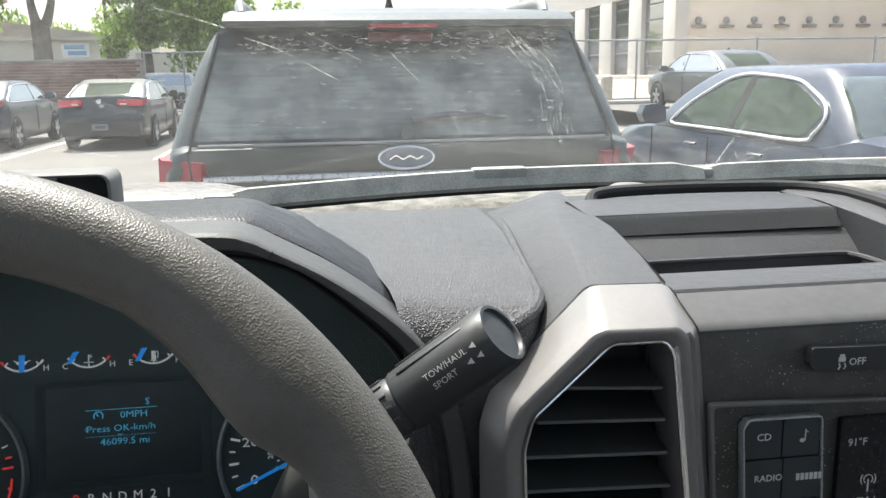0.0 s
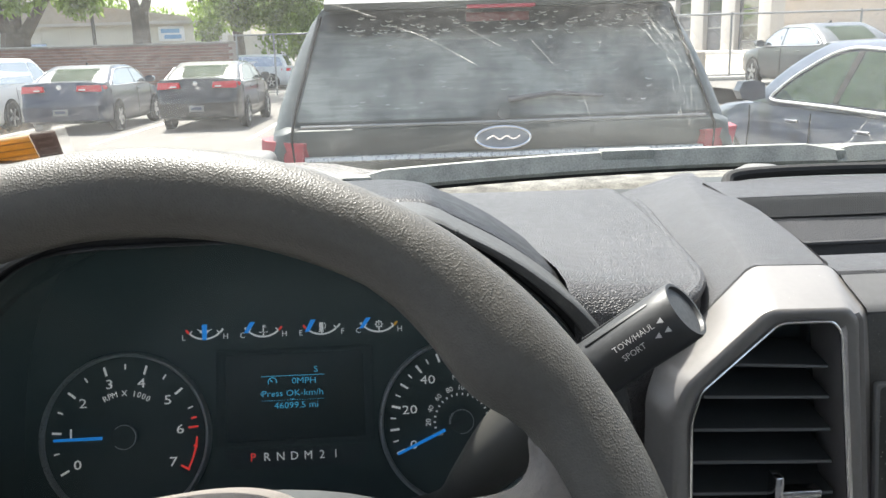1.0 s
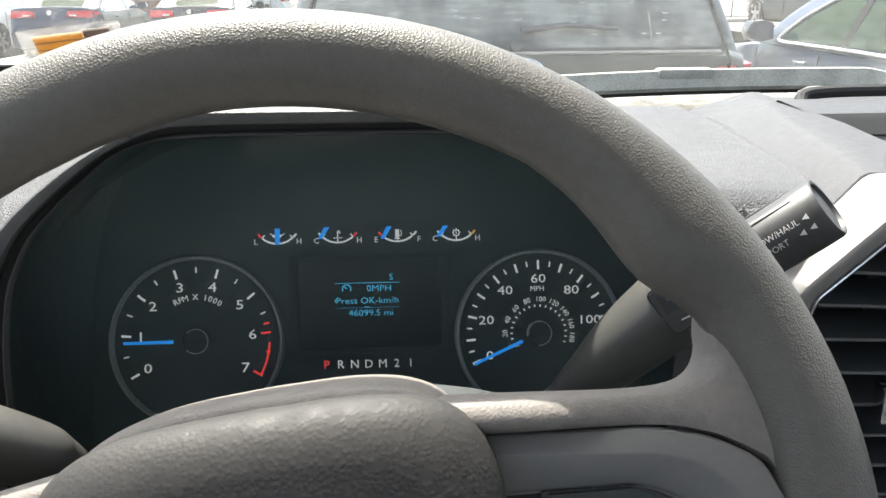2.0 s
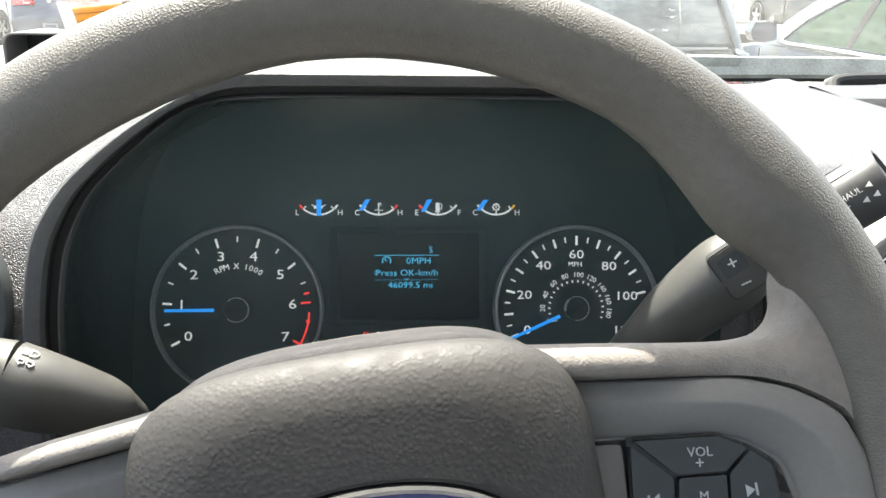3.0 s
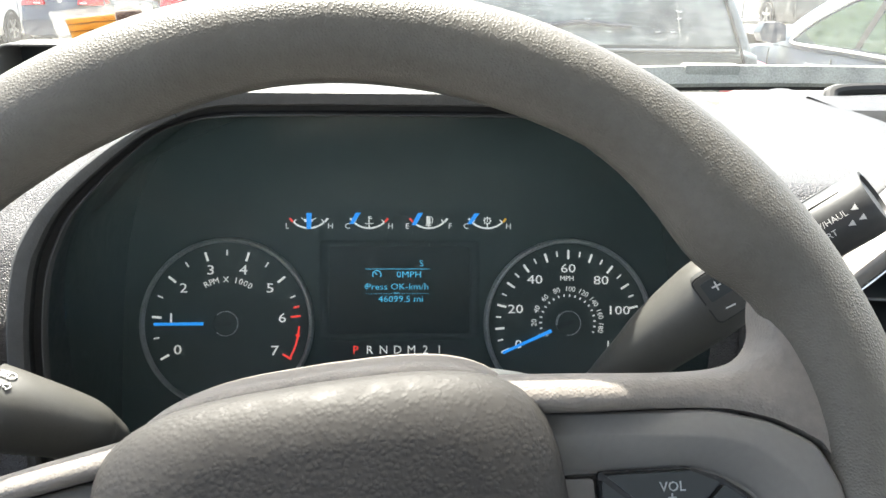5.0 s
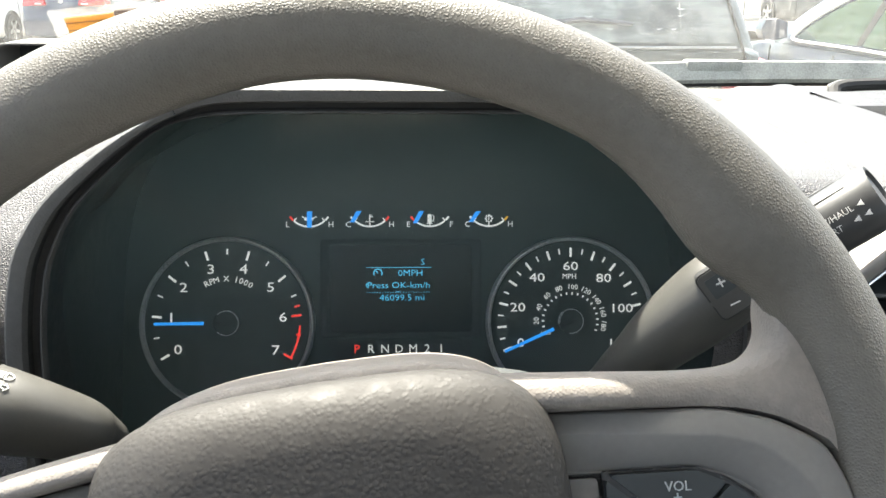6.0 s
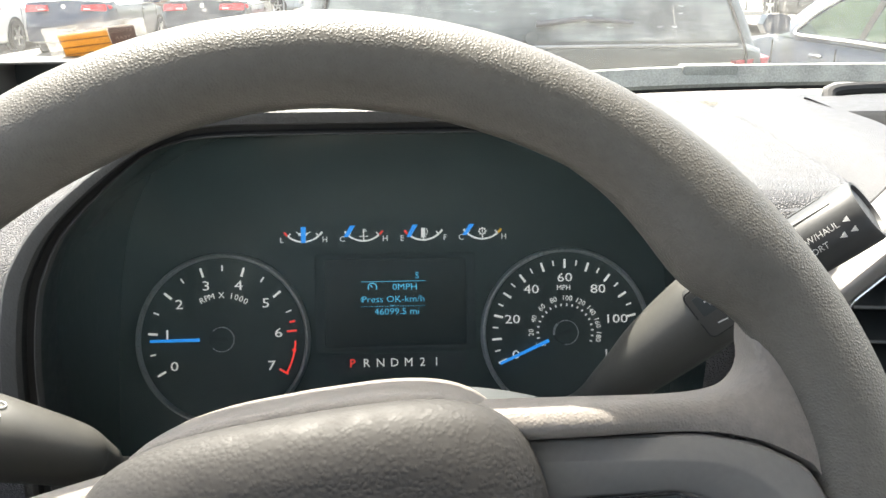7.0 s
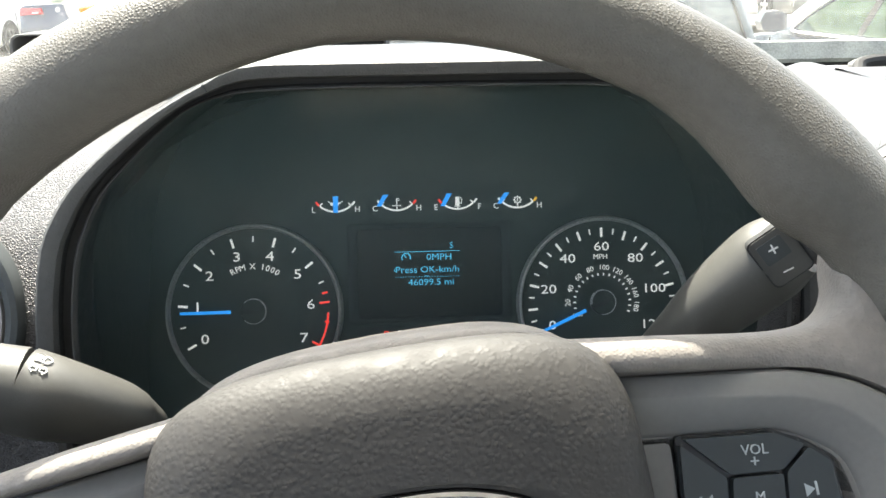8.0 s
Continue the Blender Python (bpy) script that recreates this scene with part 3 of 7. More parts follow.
def instrument_cluster():
    cl = thing("instrument_cluster", CLUSTER, "dark lit instrument cluster with two round gauges", "instrument cluster")
    housing = rounded([(-0.205, -0.10), (0.205, -0.10), (0.206, 0.045), (0.178, 0.098), (0.112, 0.143), (-0.112, 0.143), (-0.178, 0.098), (-0.206, 0.045)], 0.02)
    part("backing", plate(housing, -0.012, 0.0), M_PLATE, cl)
    c = (-0.1197, -0.0159)
    step = 34.0
    at = [208.9 - i * step for i in range(8)]
    tach = round_gauge(cl, "tachometer", "round engine speed dial with red zone", c, at[:6], [("I" if i == 1 else str(i), a - (1.3 if i == 7 else 0), 0.0381, 0.0092) for i, a in enumerate(at)], (180.4, 0.0155, 0.0490), [a - step / 2 for a in at[:6]])
    part("red_zone", arc_band(*c, 0.0490, 0.0502, at[6] - 7.5, at[7] - 0.6, 0.0012, 0.0017), M_RED, tach, smooth=0)
    for a, r0 in ((at[6] + 0.6, 0.0440), (at[7] - 0.3, 0.0440), (at[5] - step * 0.76, 0.0470), (at[6] - step * 0.44, 0.0478)):
        part("red_mark", tick(c, a, r0, 0.0508, 0.0013), M_RED, tach, smooth=0)
    arc_text(tach, "RPM X 1000", c, 0.0300, 0.0058, 88, 6.6)
    c = (0.1172, -0.0164)
    at = [203.7 - i * 38.15 for i in range(7)]
    speedo = round_gauge(cl, "speedometer", "round road speed dial in miles per hour", c, at + [a - 38.15 / 2 for a in at[:6]], [(str(20 * i), a, 0.0379 - (0.0008 if i == 5 else 0), 0.0086) for i, a in enumerate(at)], (204.2, 0.0130, 0.0505), [a - 38.15 * k / 4 for a in at[:6] for k in (1, 3)])
    part("unit_writing", lettering("MPH", 0.0050, 0.0002), M_LIT, speedo, smooth=0, placed=Matrix.Translation((c[0] - 0.0004, c[1] + 0.0310, 0.0014)))
    for i in range(9):
        a = 179.6 - i * 23.5
        x, y = on_dial(c, 0.0236, a)
        part("inner_numeral", lettering(str(20 * (i + 1)), 0.0051, 0.0002), M_LIT, speedo, smooth=0, placed=Matrix.Translation((x, y, 0.0014)) @ pose(0, 0, 0, 0, 0, a - 90))
    for i in range(20):
        part("inner_mark", tick(c, 203.1 - i * 11.75, 0.0183, 0.0200, 0.0010), M_LIT, speedo, smooth=0)
    x, y = on_dial(c, 0.0228, 205)
    part("unit_writing", lettering("km/h", 0.0034, 0.0002), M_LIT, speedo, smooth=0, placed=Matrix.Translation((x + 0.0035, y + 0.0012, 0.0014)))
    w, r, y = M_LIT, M_RED, M_AMBER
    v = 0.0546
    g = small_gauge(cl, "oil_gauge", "small oil pressure gauge", (-0.0636, v), "L", "H", ((0.0003, 0.0057), (0.0002, -0.0054)), (r, w))
    part("gauge_icon", joined(plate([(-0.0668, v - 0.0004), (-0.0612, v - 0.0004), (-0.0606, v + 0.0016), (-0.0672, v + 0.0016)], 0.0012, 0.0016), tube([(-0.0608, v + 0.0008, 0.0014), (-0.0592, v + 0.0022, 0.0014), (-0.0584, v + 0.0020, 0.0014)], 0.0003, 5), tube([(-0.0672, v + 0.0014, 0.0014), (-0.0686, v + 0.0024, 0.0014)], 0.0003, 5), box(-0.0647, v + 0.0016, 0.0012, -0.0633, v + 0.0024, 0.0016)), M_LIT, g, smooth=0)
    g = small_gauge(cl, "coolant_gauge", "small coolant temperature gauge", (-0.0219, v), "C", "H", ((-0.0074, 0.0060), (-0.0122, -0.0018)), (w, r))
    part("gauge_icon", joined(box(-0.0224, v - 0.001, 0.0012, -0.0216, v + 0.0035, 0.0016), box(-0.0216, v + 0.0018, 0.0012, -0.0198, v + 0.0024, 0.0016), tube([(-0.0219 + 0.0006 * i, v - 0.0016 + 0.0003 * (i % 2), 0.0014) for i in range(-5, 6)], 0.0003, 5), box(-0.0216, v + 0.0030, 0.0012, -0.0202, v + 0.0035, 0.0016)), M_LIT, g, smooth=0)
    g = small_gauge(cl, "fuel_gauge", "small fuel level gauge", (0.0196, v), "E", "F", ((-0.0057, 0.0059), (-0.0104, -0.0026)), (r, w))
    part("gauge_icon", joined(box(0.0180, v - 0.0022, 0.0012, 0.0208, v + 0.0036, 0.0016), box(0.0174, v - 0.0030, 0.0012, 0.0214, v - 0.0024, 0.0016), tube([(0.0208, v - 0.0004, 0.0014), (0.0220, v - 0.0012, 0.0014), (0.0224, v + 0.0018, 0.0014), (0.0214, v + 0.0034, 0.0014)], 0.0003, 5)), M_LIT, g, smooth=0)
    g = small_gauge(cl, "transmission_gauge", "small transmission temperature gauge", (0.0607, v), "C", "H", ((-0.0074, 0.0056), (-0.0127, -0.0018)), (w, y))
    part("gauge_icon", joined(arc_band(0.0607, v + 0.0006, 0.0017, 0.0023, 0, 360, 0.0012, 0.0016), *[tick((0.0607, v + 0.0006), 45 * i, 0.0022, 0.0029, 0.0008) for i in range(8)]), M_LIT, g, smooth=0)
    part("gauge_icon", box(0.0604, v - 0.0004, 0.0012, 0.0610, v + 0.0020, 0.0016), M_LIT, g, smooth=0)
    lcd = part("display", plate(rect(-0.0495, -0.0235, 0.0485, 0.0373, 0.002), 0.0002, 0.0010), M_LCD_BACK, cl, "small dark display with pale blue writing")
    for body, x, yy, size in (("S", 0.0146, 0.0251, 0.0062), ("0MPH", 0.0060, 0.0174, 0.0062), ("Press OK-km/h", -0.0022, 0.0090, 0.0062), ("46099.5 mi", 0.0002, 0.0004, 0.0062)):
        part("display_writing", lettering(body, size, 0.0001, thin=0.00007), M_LCD, lcd, smooth=0, placed=Matrix.Translation((x, yy, 0.0013)) @ Matrix.Diagonal((1.13, 1, 1, 1)))
    part("display_line", box(-0.0245, 0.0213, 0.0011, 0.0205, 0.0216, 0.0014), M_LCD, lcd, smooth=0)
    part("display_line", joined(*[box(-0.0245 + 0.0018 * i, 0.0041, 0.0011, -0.0237 + 0.0018 * i, 0.0044, 0.0014) for i in range(25)]), M_LCD, lcd, smooth=0)
    part("display_icon", arc_band(-0.0165, 0.0175, 0.0026, 0.0032, -30, 210, 0.0011, 0.0014), M_LCD, lcd, smooth=0)
    part("display_icon", tick((-0.0165, 0.0175), 130, 0.0, 0.0022, 0.0006, 0.0011), M_LCD, lcd, smooth=0)
    for ww, a in ((-0.0245, 1), (-0.0030, -1)):
        pts = [(-0.0240, 0.0105), (-0.0248, 0.0092), (-0.0240, 0.0079)] if a > 0 else [(-0.0042, 0.0052), (-0.0028, 0.0044), (-0.0014, 0.0052)]
        part("display_icon", tube([(*p, 0.0012) for p in pts], 0.00018, 5), M_LCD, lcd, smooth=0)
    strip = part("gear_strip", plate(rounded([(-0.052, -0.0285), (0.050, -0.0285), (0.045, -0.0425), (-0.047, -0.0425)], 0.003), 0.0002, 0.0012), M_MATT, cl)
    for i, ch in enumerate("PRNDM2I"):
        part("gear_letter", lettering(ch, 0.0082, 0.0001), M_RED if i == 0 else M_LIT, strip, "lit red letter" if i == 0 else "", smooth=0, placed=Matrix.Translation((-0.0312 + 0.0097 * i, -0.0350, 0.0015)))
    part("screen_surround", hollow(rect(-0.056, -0.027, 0.055, 0.041, 0.003), rect(-0.0495, -0.0235, 0.0485, 0.0373, 0.003), 0.0, 0.0014, 0.0003), M_MATT, cl)
    return cl


cluster = instrument_cluster()

# ---- dashboard ----
DASH = Matrix.Translation((0.40, 0.60, 1.10))
dash = thing("dashboard", DASH, "dark grey textured pickup dashboard with cluster hood, vents and tray", "dashboard")
BROW = [(0.0, 1.4245), (0.05, 1.4245), (0.09, 1.4238), (0.108, 1.4165), (0.14, 1.3985), (0.173, 1.3720), (0.190, 1.3500), (0.1985, 1.3300), (0.2065, 1.2850), (0.2085, 1.2200), (0.2085, 1.1600)]
BROW = [(p.x, p.z) for p in smooth_path([(x, 0, z) for x, z in BROW], 4)]
BROW = [(-x, z) for x, z in reversed(BROW[1:])] + BROW


def brow_ring(y, grow, k=1.0, spread=0.0):
    out = []
    for x, z in BROW:
        zz = 1.376 + (z - 1.376) * k if z > 1.376 else z
        n = Vector((x / 0.21, (zz - 1.25) / 0.18)).normalized()
        out.append((x * (1 + spread) + n.x * grow, y, zz + n.y * grow))
    return out


INNER = [(0.0, 1.4125), (0.05, 1.4124), (0.090, 1.4112), (0.1064, 1.4083), (0.1205, 1.4025), (0.1353, 1.3910), (0.1504, 1.3775), (0.1658, 1.3615), (0.1762, 1.3430), (0.1830, 1.3250), (0.1895, 1.2850), (0.1915, 1.2200), (0.1915, 1.1600)]
INNER = [(p.x, p.z) for p in smooth_path([(x, 0, z) for x, z in INNER], 4)]


def evenly(line, n):
    """A line in x and z, cut into n equal steps."""
    at = [0.0]
    for a, b in zip(line, line[1:]):
        at.append(at[-1] + math.hypot(b[0] - a[0], b[1] - a[1]))
    out, j = [], 0
    for i in range(n + 1):
        d = at[-1] * i / n
        while j < len(at) - 2 and at[j + 1] < d:
            j += 1
        t = (d - at[j]) / (at[j + 1] - at[j])
        out.append((line[j][0] + (line[j + 1][0] - line[j][0]) * t, line[j][1] + (line[j + 1][1] - line[j][1]) * t))
    return out


half_out, half_in = evenly(BROW[len(BROW) // 2 :], 44), evenly(INNER, 44)


def lip_ring(k, y):
    """Between the outer (k = 0) and inner (k = 1) outline of the hood's mouth."""
    half = [(a[0] + (b[0] - a[0]) * k, y, a[1] + (b[1] - a[1]) * k) for a, b in zip(half_out, half_in)]
    return [(-x, yy, z) for x, yy, z in reversed(half[1:])] + half


part("hood_groove", loft([lip_ring(0.52, 0.4105), lip_ring(0.60, 0.4165), lip_ring(0.82, 0.4170), lip_ring(0.90, 0.4150)], closed=False), M_GROOVE, dash, "black groove inside the hood's lip", outright=True)
part("hood_trim", loft([lip_ring(0.88, 0.4160), lip_ring(0.92, 0.4128), lip_ring(0.97, 0.4122), lip_ring(1.01, 0.4132), lip_ring(1.02, 0.4180)], closed=False), M_BROW, dash, "thin inner trim of the hood", outright=True)
part("hood_liner", loft([lip_ring(1.00, 0.4165), lip_ring(1.01, 0.43), lip_ring(0.97, 0.47), [(x, 0.552 + (z - 1.265) * math.tan(CT), z) for x, _, z in lip_ring(1.06, 0)]], closed=False), M_HOOD_IN, dash, "black cluster hood lining", outright=True)
lens_rim = [(x, 0.4185 + (1.412 - z) * 0.20, z) for x, _, z in lip_ring(1.0, 0)]
lens = part("lens", loft([lens_rim, [(x, y + 0.0012, z) for x, y, z in lens_rim]]), M_LENS, cluster, "clear lens", smooth=0, outright=True)
lens.visible_shadow = False
part("cluster_hood", loft([lip_ring(0.56, 0.4165), lip_ring(0.54, 0.4102), lip_ring(0.47, 0.4082), lip_ring(0.22, 0.4074), lip_ring(0.02, 0.4077), lip_ring(-0.07, 0.4092), lip_ring(-0.12, 0.4125), lip_ring(-0.14, 0.420), lip_ring(-0.14, 0.445)], closed=False), M_BROW, dash, "dark hood over the cluster", outright=True)
part("hood_shell", loft([brow_ring(0.443, -0.002), brow_ring(0.446, 0.0015), brow_ring(0.452, 0.003), brow_ring(0.48, 0.0035, 1.0, 0.0), brow_ring(0.54, 0.003, 0.93, -0.02), brow_ring(0.62, 0.001, 0.75, -0.13), brow_ring(0.70, 0.0, 0.42, -0.30), brow_ring(0.75, 0.0, 0.15, -0.5), brow_ring(0.79, 0.0, 0.0, -0.6)], closed=False), M_SHELL, dash, "pebbled top of the cluster hood", outright=True)


FLAT_FRONT = ((0.420, 0.16), (0.414, 0.06), (0.4135, 0.03), (0.416, 0.014), (0.4225, 0.0055), (0.433, 0.0015), (0.45, 0.0))
SLOPED_FRONT = ((0.4040, 0.226), (0.4060, 0.146), (0.4095, 0.111), (0.4135, 0.096), (0.4195, 0.081), (0.4255, 0.0705), (0.4315, 0.061), (0.4375, 0.0525), (0.4435, 0.0450), (0.4500, 0.0405), (0.4580, 0.0370), (0.4680, 0.0330), (0.4800, 0.0280), (0.4900, 0.0245))


def pad(side, inner, outer, z_out, lip):
    """One top pad, from the cluster hood outwards, with a rolled front edge."""
    rows = []
    for y, drop in (*lip, (0.495, 0.023 if side < 0 else 0), (0.53, 0.013 if side < 0 else 0), (0.58, 0.005 if side < 0 else 0), (0.63, 0.001 if side < 0 else 0), (0.68, 0), (0.73, 0), (0.765, 0.0), (0.778, 0.003), (0.782, 0.012), (0.783, 0.05)):
        a, b = along(inner, y), along(outer, y)
        row = []
        for s in (0, 0.06, 0.12, 0.18, 0.25, 0.32, 0.4, 0.48, 0.56, 0.64, 0.72, 0.8, 0.87, 0.93, 0.95, 0.97, 0.985, 1.0, 1.0):
            z = 1.3765 + (0.006 if side > 0 else 0.017) * (1 - s) ** 3 * (0.4 + 0.6 * min(1.0, max(0.0, (y - 0.45) / 0.04 if side < 0 else (y - 0.42) / 0.02))) + (z_out - 1.3765) * s
            edge = 0.0
            if s > 0.93:
                edge = 0.012 * ((s - 0.93) / 0.07) ** 3 - 0.0012 * math.sin(math.pi * (s - 0.93) / 0.07)
            low = 0.02 if len(row) == 18 else 0.0
            row.append((side * lerp(a, b, s), y, z - drop - edge - low))
        rows.append(row)
    return loft(rows, closed=False)


part("top_pad", pad(1, [(0.41, 0.174), (0.43, 0.1716), (0.49, 0.166), (0.55, 0.154), (0.593, 0.137), (0.65, 0.112), (0.70, 0.075), (0.79, -0.05)], [(0.413, 0.236), (0.418, 0.2405), (0.425, 0.2455), (0.434, 0.2505), (0.446, 0.2555), (0.462, 0.2598), (0.496, 0.2645), (0.562, 0.273), (0.647, 0.2847), (0.715, 0.290), (0.79, 0.292)], 1.3755, FLAT_FRONT), M_DASH, dash, "sunlit pebbled top pad", outright=True)
part("top_pad", pad(-1, [(0.404, 0.204), (0.4095, 0.202), (0.4195, 0.200), (0.4255, 0.197), (0.4315, 0.1945), (0.4375, 0.191), (0.4435, 0.187), (0.45, 0.182), (0.458, 0.174), (0.468, 0.166), (0.5, 0.150), (0.6, 0.09), (0.70, 0.04), (0.79, -0.05)], [(0.41, 0.47), (0.70, 0.47), (0.79, 0.42)], 1.368, SLOPED_FRONT), M_DASH, dash, "sunlit pebbled top pad", outright=True)
piping = [(0.2865, 0.700, 1.3715), (0.2812, 0.647, 1.3718), (0.2695, 0.562, 1.3720), (0.2612, 0.496, 1.3720), (0.2568, 0.462, 1.3718), (0.2525, 0.446, 1.3714), (0.2470, 0.434, 1.3705), (0.2405, 0.4255, 1.3690), (0.2330, 0.4205, 1.3670), (0.2230, 0.4180, 1.3650), (0.2050, 0.4170, 1.3640)]
part("pad_piping", tube(smooth_path(piping, 5), 0.0046, 10), M_DASH, dash, "rounded raised edge of the pad", outright=True)
part("dash_front", box(-0.47, 0.406, 1.0, -0.213, 0.46, 1.20, 0.006), M_DASH, dash, outright=True)
part("dash_knee", box(-0.47, 0.44, 0.90, 1.22, 0.60, 1.17, 0.02), M_CABIN, dash, outright=True)
# round air outlet at the outer end
OUTLET = Matrix.Translation((-0.2770, 0.4150, 1.2950)) @ pose(0, 0, 0, 68, 0, 0)
vent_l = part("side_outlet", lathe([(0.0625, -0.03), (0.0630, 0.003), (0.0620, 0.0060), (0.0590, 0.0068), (0.0545, 0.0030), (0.0535, -0.03)], 56), M_MATT, dash, "round side air outlet", placed=OUTLET, outright=True)
part("outlet_core", lathe([(0.0532, -0.015), (0.0532, -0.002), (0.0515, 0.0005), (0.0001, 0.006)], 48), M_BEZEL, vent_l, placed=OUTLET, outright=True)
for k in (-0.022, -0.008, 0.008, 0.022):
    part("outlet_slat", box(-math.sqrt(0.046**2 - k * k), k - 0.0012, -0.004, math.sqrt(0.046**2 - k * k), k + 0.0012, 0.0095, 0.0006), M_MATT, vent_l, placed=OUTLET, outright=True)

for sgn in (1, -1):
    k = 44 + sgn * 12
    part("hood_seam", tube([Vector(lip_ring(q, 0.4070 if 0 < q < 0.5 else 0.409)[k]) for q in (-0.06, 0.02, 0.2, 0.46)], 0.0006, 5), M_MATT, dash, outright=True)

# low centre spine between the pad and the tray: left flank, crease, flat top
rows = []
for L, C, R in (
    ((0.2195, 0.4160, 1.3335), (0.2786, 0.4345, 1.3812), (0.3222, 0.4330, 1.3806)),
    ((0.2195, 0.4180, 1.3350), (0.2788, 0.4362, 1.3834), (0.3226, 0.4346, 1.3826)),
    ((0.2205, 0.4300, 1.3380), (0.2800, 0.4450, 1.3846), (0.3245, 0.4440, 1.3836)),
    ((0.2350, 0.5000, 1.3495), (0.2920, 0.5000, 1.3865), (0.3350, 0.5000, 1.3850)),
    ((0.2470, 0.5900, 1.3525), (0.3090, 0.5900, 1.3868), (0.3490, 0.5900, 1.3855)),
    ((0.2590, 0.7000, 1.3575), (0.3360, 0.7000, 1.3870), (0.3540, 0.7000, 1.3860)),
    ((0.2620, 0.7750, 1.3600), (0.3500, 0.7750, 1.3865), (0.3620, 0.7750, 1.3860)),
    ((0.2640, 0.7920, 1.3560), (0.3530, 0.7920, 1.3820), (0.3650, 0.7920, 1.3820)),
    ((0.2640, 0.7960, 1.3300), (0.3530, 0.7960, 1.3400), (0.3650, 0.7960, 1.3400)),
):
    L, C, R = Vector(L), Vector(C), Vector(R)
    top = [L, L.lerp(C, 0.35), L.lerp(C, 0.7), L.lerp(C, 0.96) + Vector((0, 0, 0.0001)), C.lerp(R, 0.04) + Vector((0, 0, -0.0003)), C.lerp(R, 0.5), C.lerp(R, 0.965), R + Vector((0, 0, -0.0014)), R + Vector((0.002, 0, -0.045))]
    rows.append(top)
part("centre_spine", loft(rows, closed=False), M_DASH_FINE, dash, "smooth low spine", outright=True)

# centre vent with its bronze-grey frame
outer = [(0.2786, 0.433, 1.3835), (0.3226, 0.431, 1.3830), (0.3278, 0.3965, 1.3665), (0.3475, 0.3945, 1.1900), (0.2110, 0.402, 1.1900), (0.2118, 0.408, 1.3190), (0.2190, 0.414, 1.3350)]
front = [(0.2702, 0.3910, 1.3712), (0.3137, 0.3910, 1.3704), (0.3195, 0.3910, 1.3640), (0.3380, 0.3910, 1.1900), (0.2235, 0.3910, 1.1900), (0.2205, 0.3910, 1.3110), (0.2275, 0.3910, 1.3310)]
opening = [(0.2778, 0.3925, 1.3629), (0.3064, 0.3925, 1.3628), (0.3113, 0.3925, 1.3567), (0.3300, 0.3925, 1.2000), (0.2360, 0.3925, 1.2000), (0.2325, 0.3925, 1.3087), (0.2368, 0.3925, 1.3254)]


def soft_ring(ring, r=0.005):
    pts = []
    k = len(ring)
    for i in range(k):
        p, a, b = Vector(ring[i]), Vector(ring[i - 1]), Vector(ring[(i + 1) % k])
        ra = min(r, (a - p).length * 0.4, (b - p).length * 0.4)
        s, e = p + (a - p).normalized() * ra, p + (b - p).normalized() * ra
        pts += [s * (1 - t) ** 2 + p * 2 * t * (1 - t) + e * t * t for t in (0, 0.25, 0.5, 0.75, 1)]
    return pts


so, sf, sn = soft_ring(outer, 0.006), soft_ring(front, 0.006), soft_ring(opening, 0.004)
mid = [lerp(a, b, 0.75) + Vector((0, -0.0022, 0)) for a, b in zip(so, sf)]
frame_rings = [[lerp(p, Vector((0.278, p.y, 1.27)), 0.06) + Vector((0, 0.012, 0)) for p in so], so, mid, sf]
vent = part("vent_frame", loft(frame_rings, caps=False), M_BEZEL, dash, "bronze-grey painted vent frame", outright=True)
face_rings = [[lerp(a, b, k) + Vector((0, d, 0)) for a, b in zip(sf, sn)] for k, d in ((0.0, 0.0), (0.10, -0.0011), (0.25, -0.0018), (0.45, -0.0018), (0.70, -0.0010), (0.90, 0.0), (1.0, 0.0012))] + [[p + Vector((0, 0.035, 0)) for p in sn]]
part("vent_face", loft(face_rings, caps=False), M_BEZEL, vent, "rounded bronze-grey front of the vent frame", smooth=60, outright=True)
part("chrome_strip", tube([p + Vector((0, -0.0006, 0)) for p in sn], 0.0009, 8, closed=True), M_CHROME, vent, "chrome edging", outright=True)
part("chrome_line", tube([lerp(a, b, 0.45) + Vector((0, -0.0008, 0)) for a, b in zip(sf, sn) if b.x > 0.3095], 0.0009, 6), M_CHROME, vent, "thin chrome line", outright=True)
right_side = [(lerp(a, b, 0.62), lerp(a, b, 0.97)) for a, b in zip(sf, sn) if b.x > 0.3095 and b.z < 1.3625]
part("chrome_band", loft([[p + Vector((0, k, 0)) for p, _ in right_side] for k in (0.0004, -0.0012)] + [[q + Vector((0, k, 0)) for _, q in right_side] for k in (-0.0004, 0.004)], closed=False), M_CHROME, vent, "polished chrome inner edge", outright=True)
part("vent_back", plate([(0.228, 1.19), (0.335, 1.19), (0.325, 1.360), (0.285, 1.362), (0.232, 1.312)], -0.45, -0.44), M_HOOD_IN, vent, placed=Matrix(((1, 0, 0, 0), (0, 0, -1, 0), (0, 1, 0, 0), (0, 0, 0, 1))), outright=True)
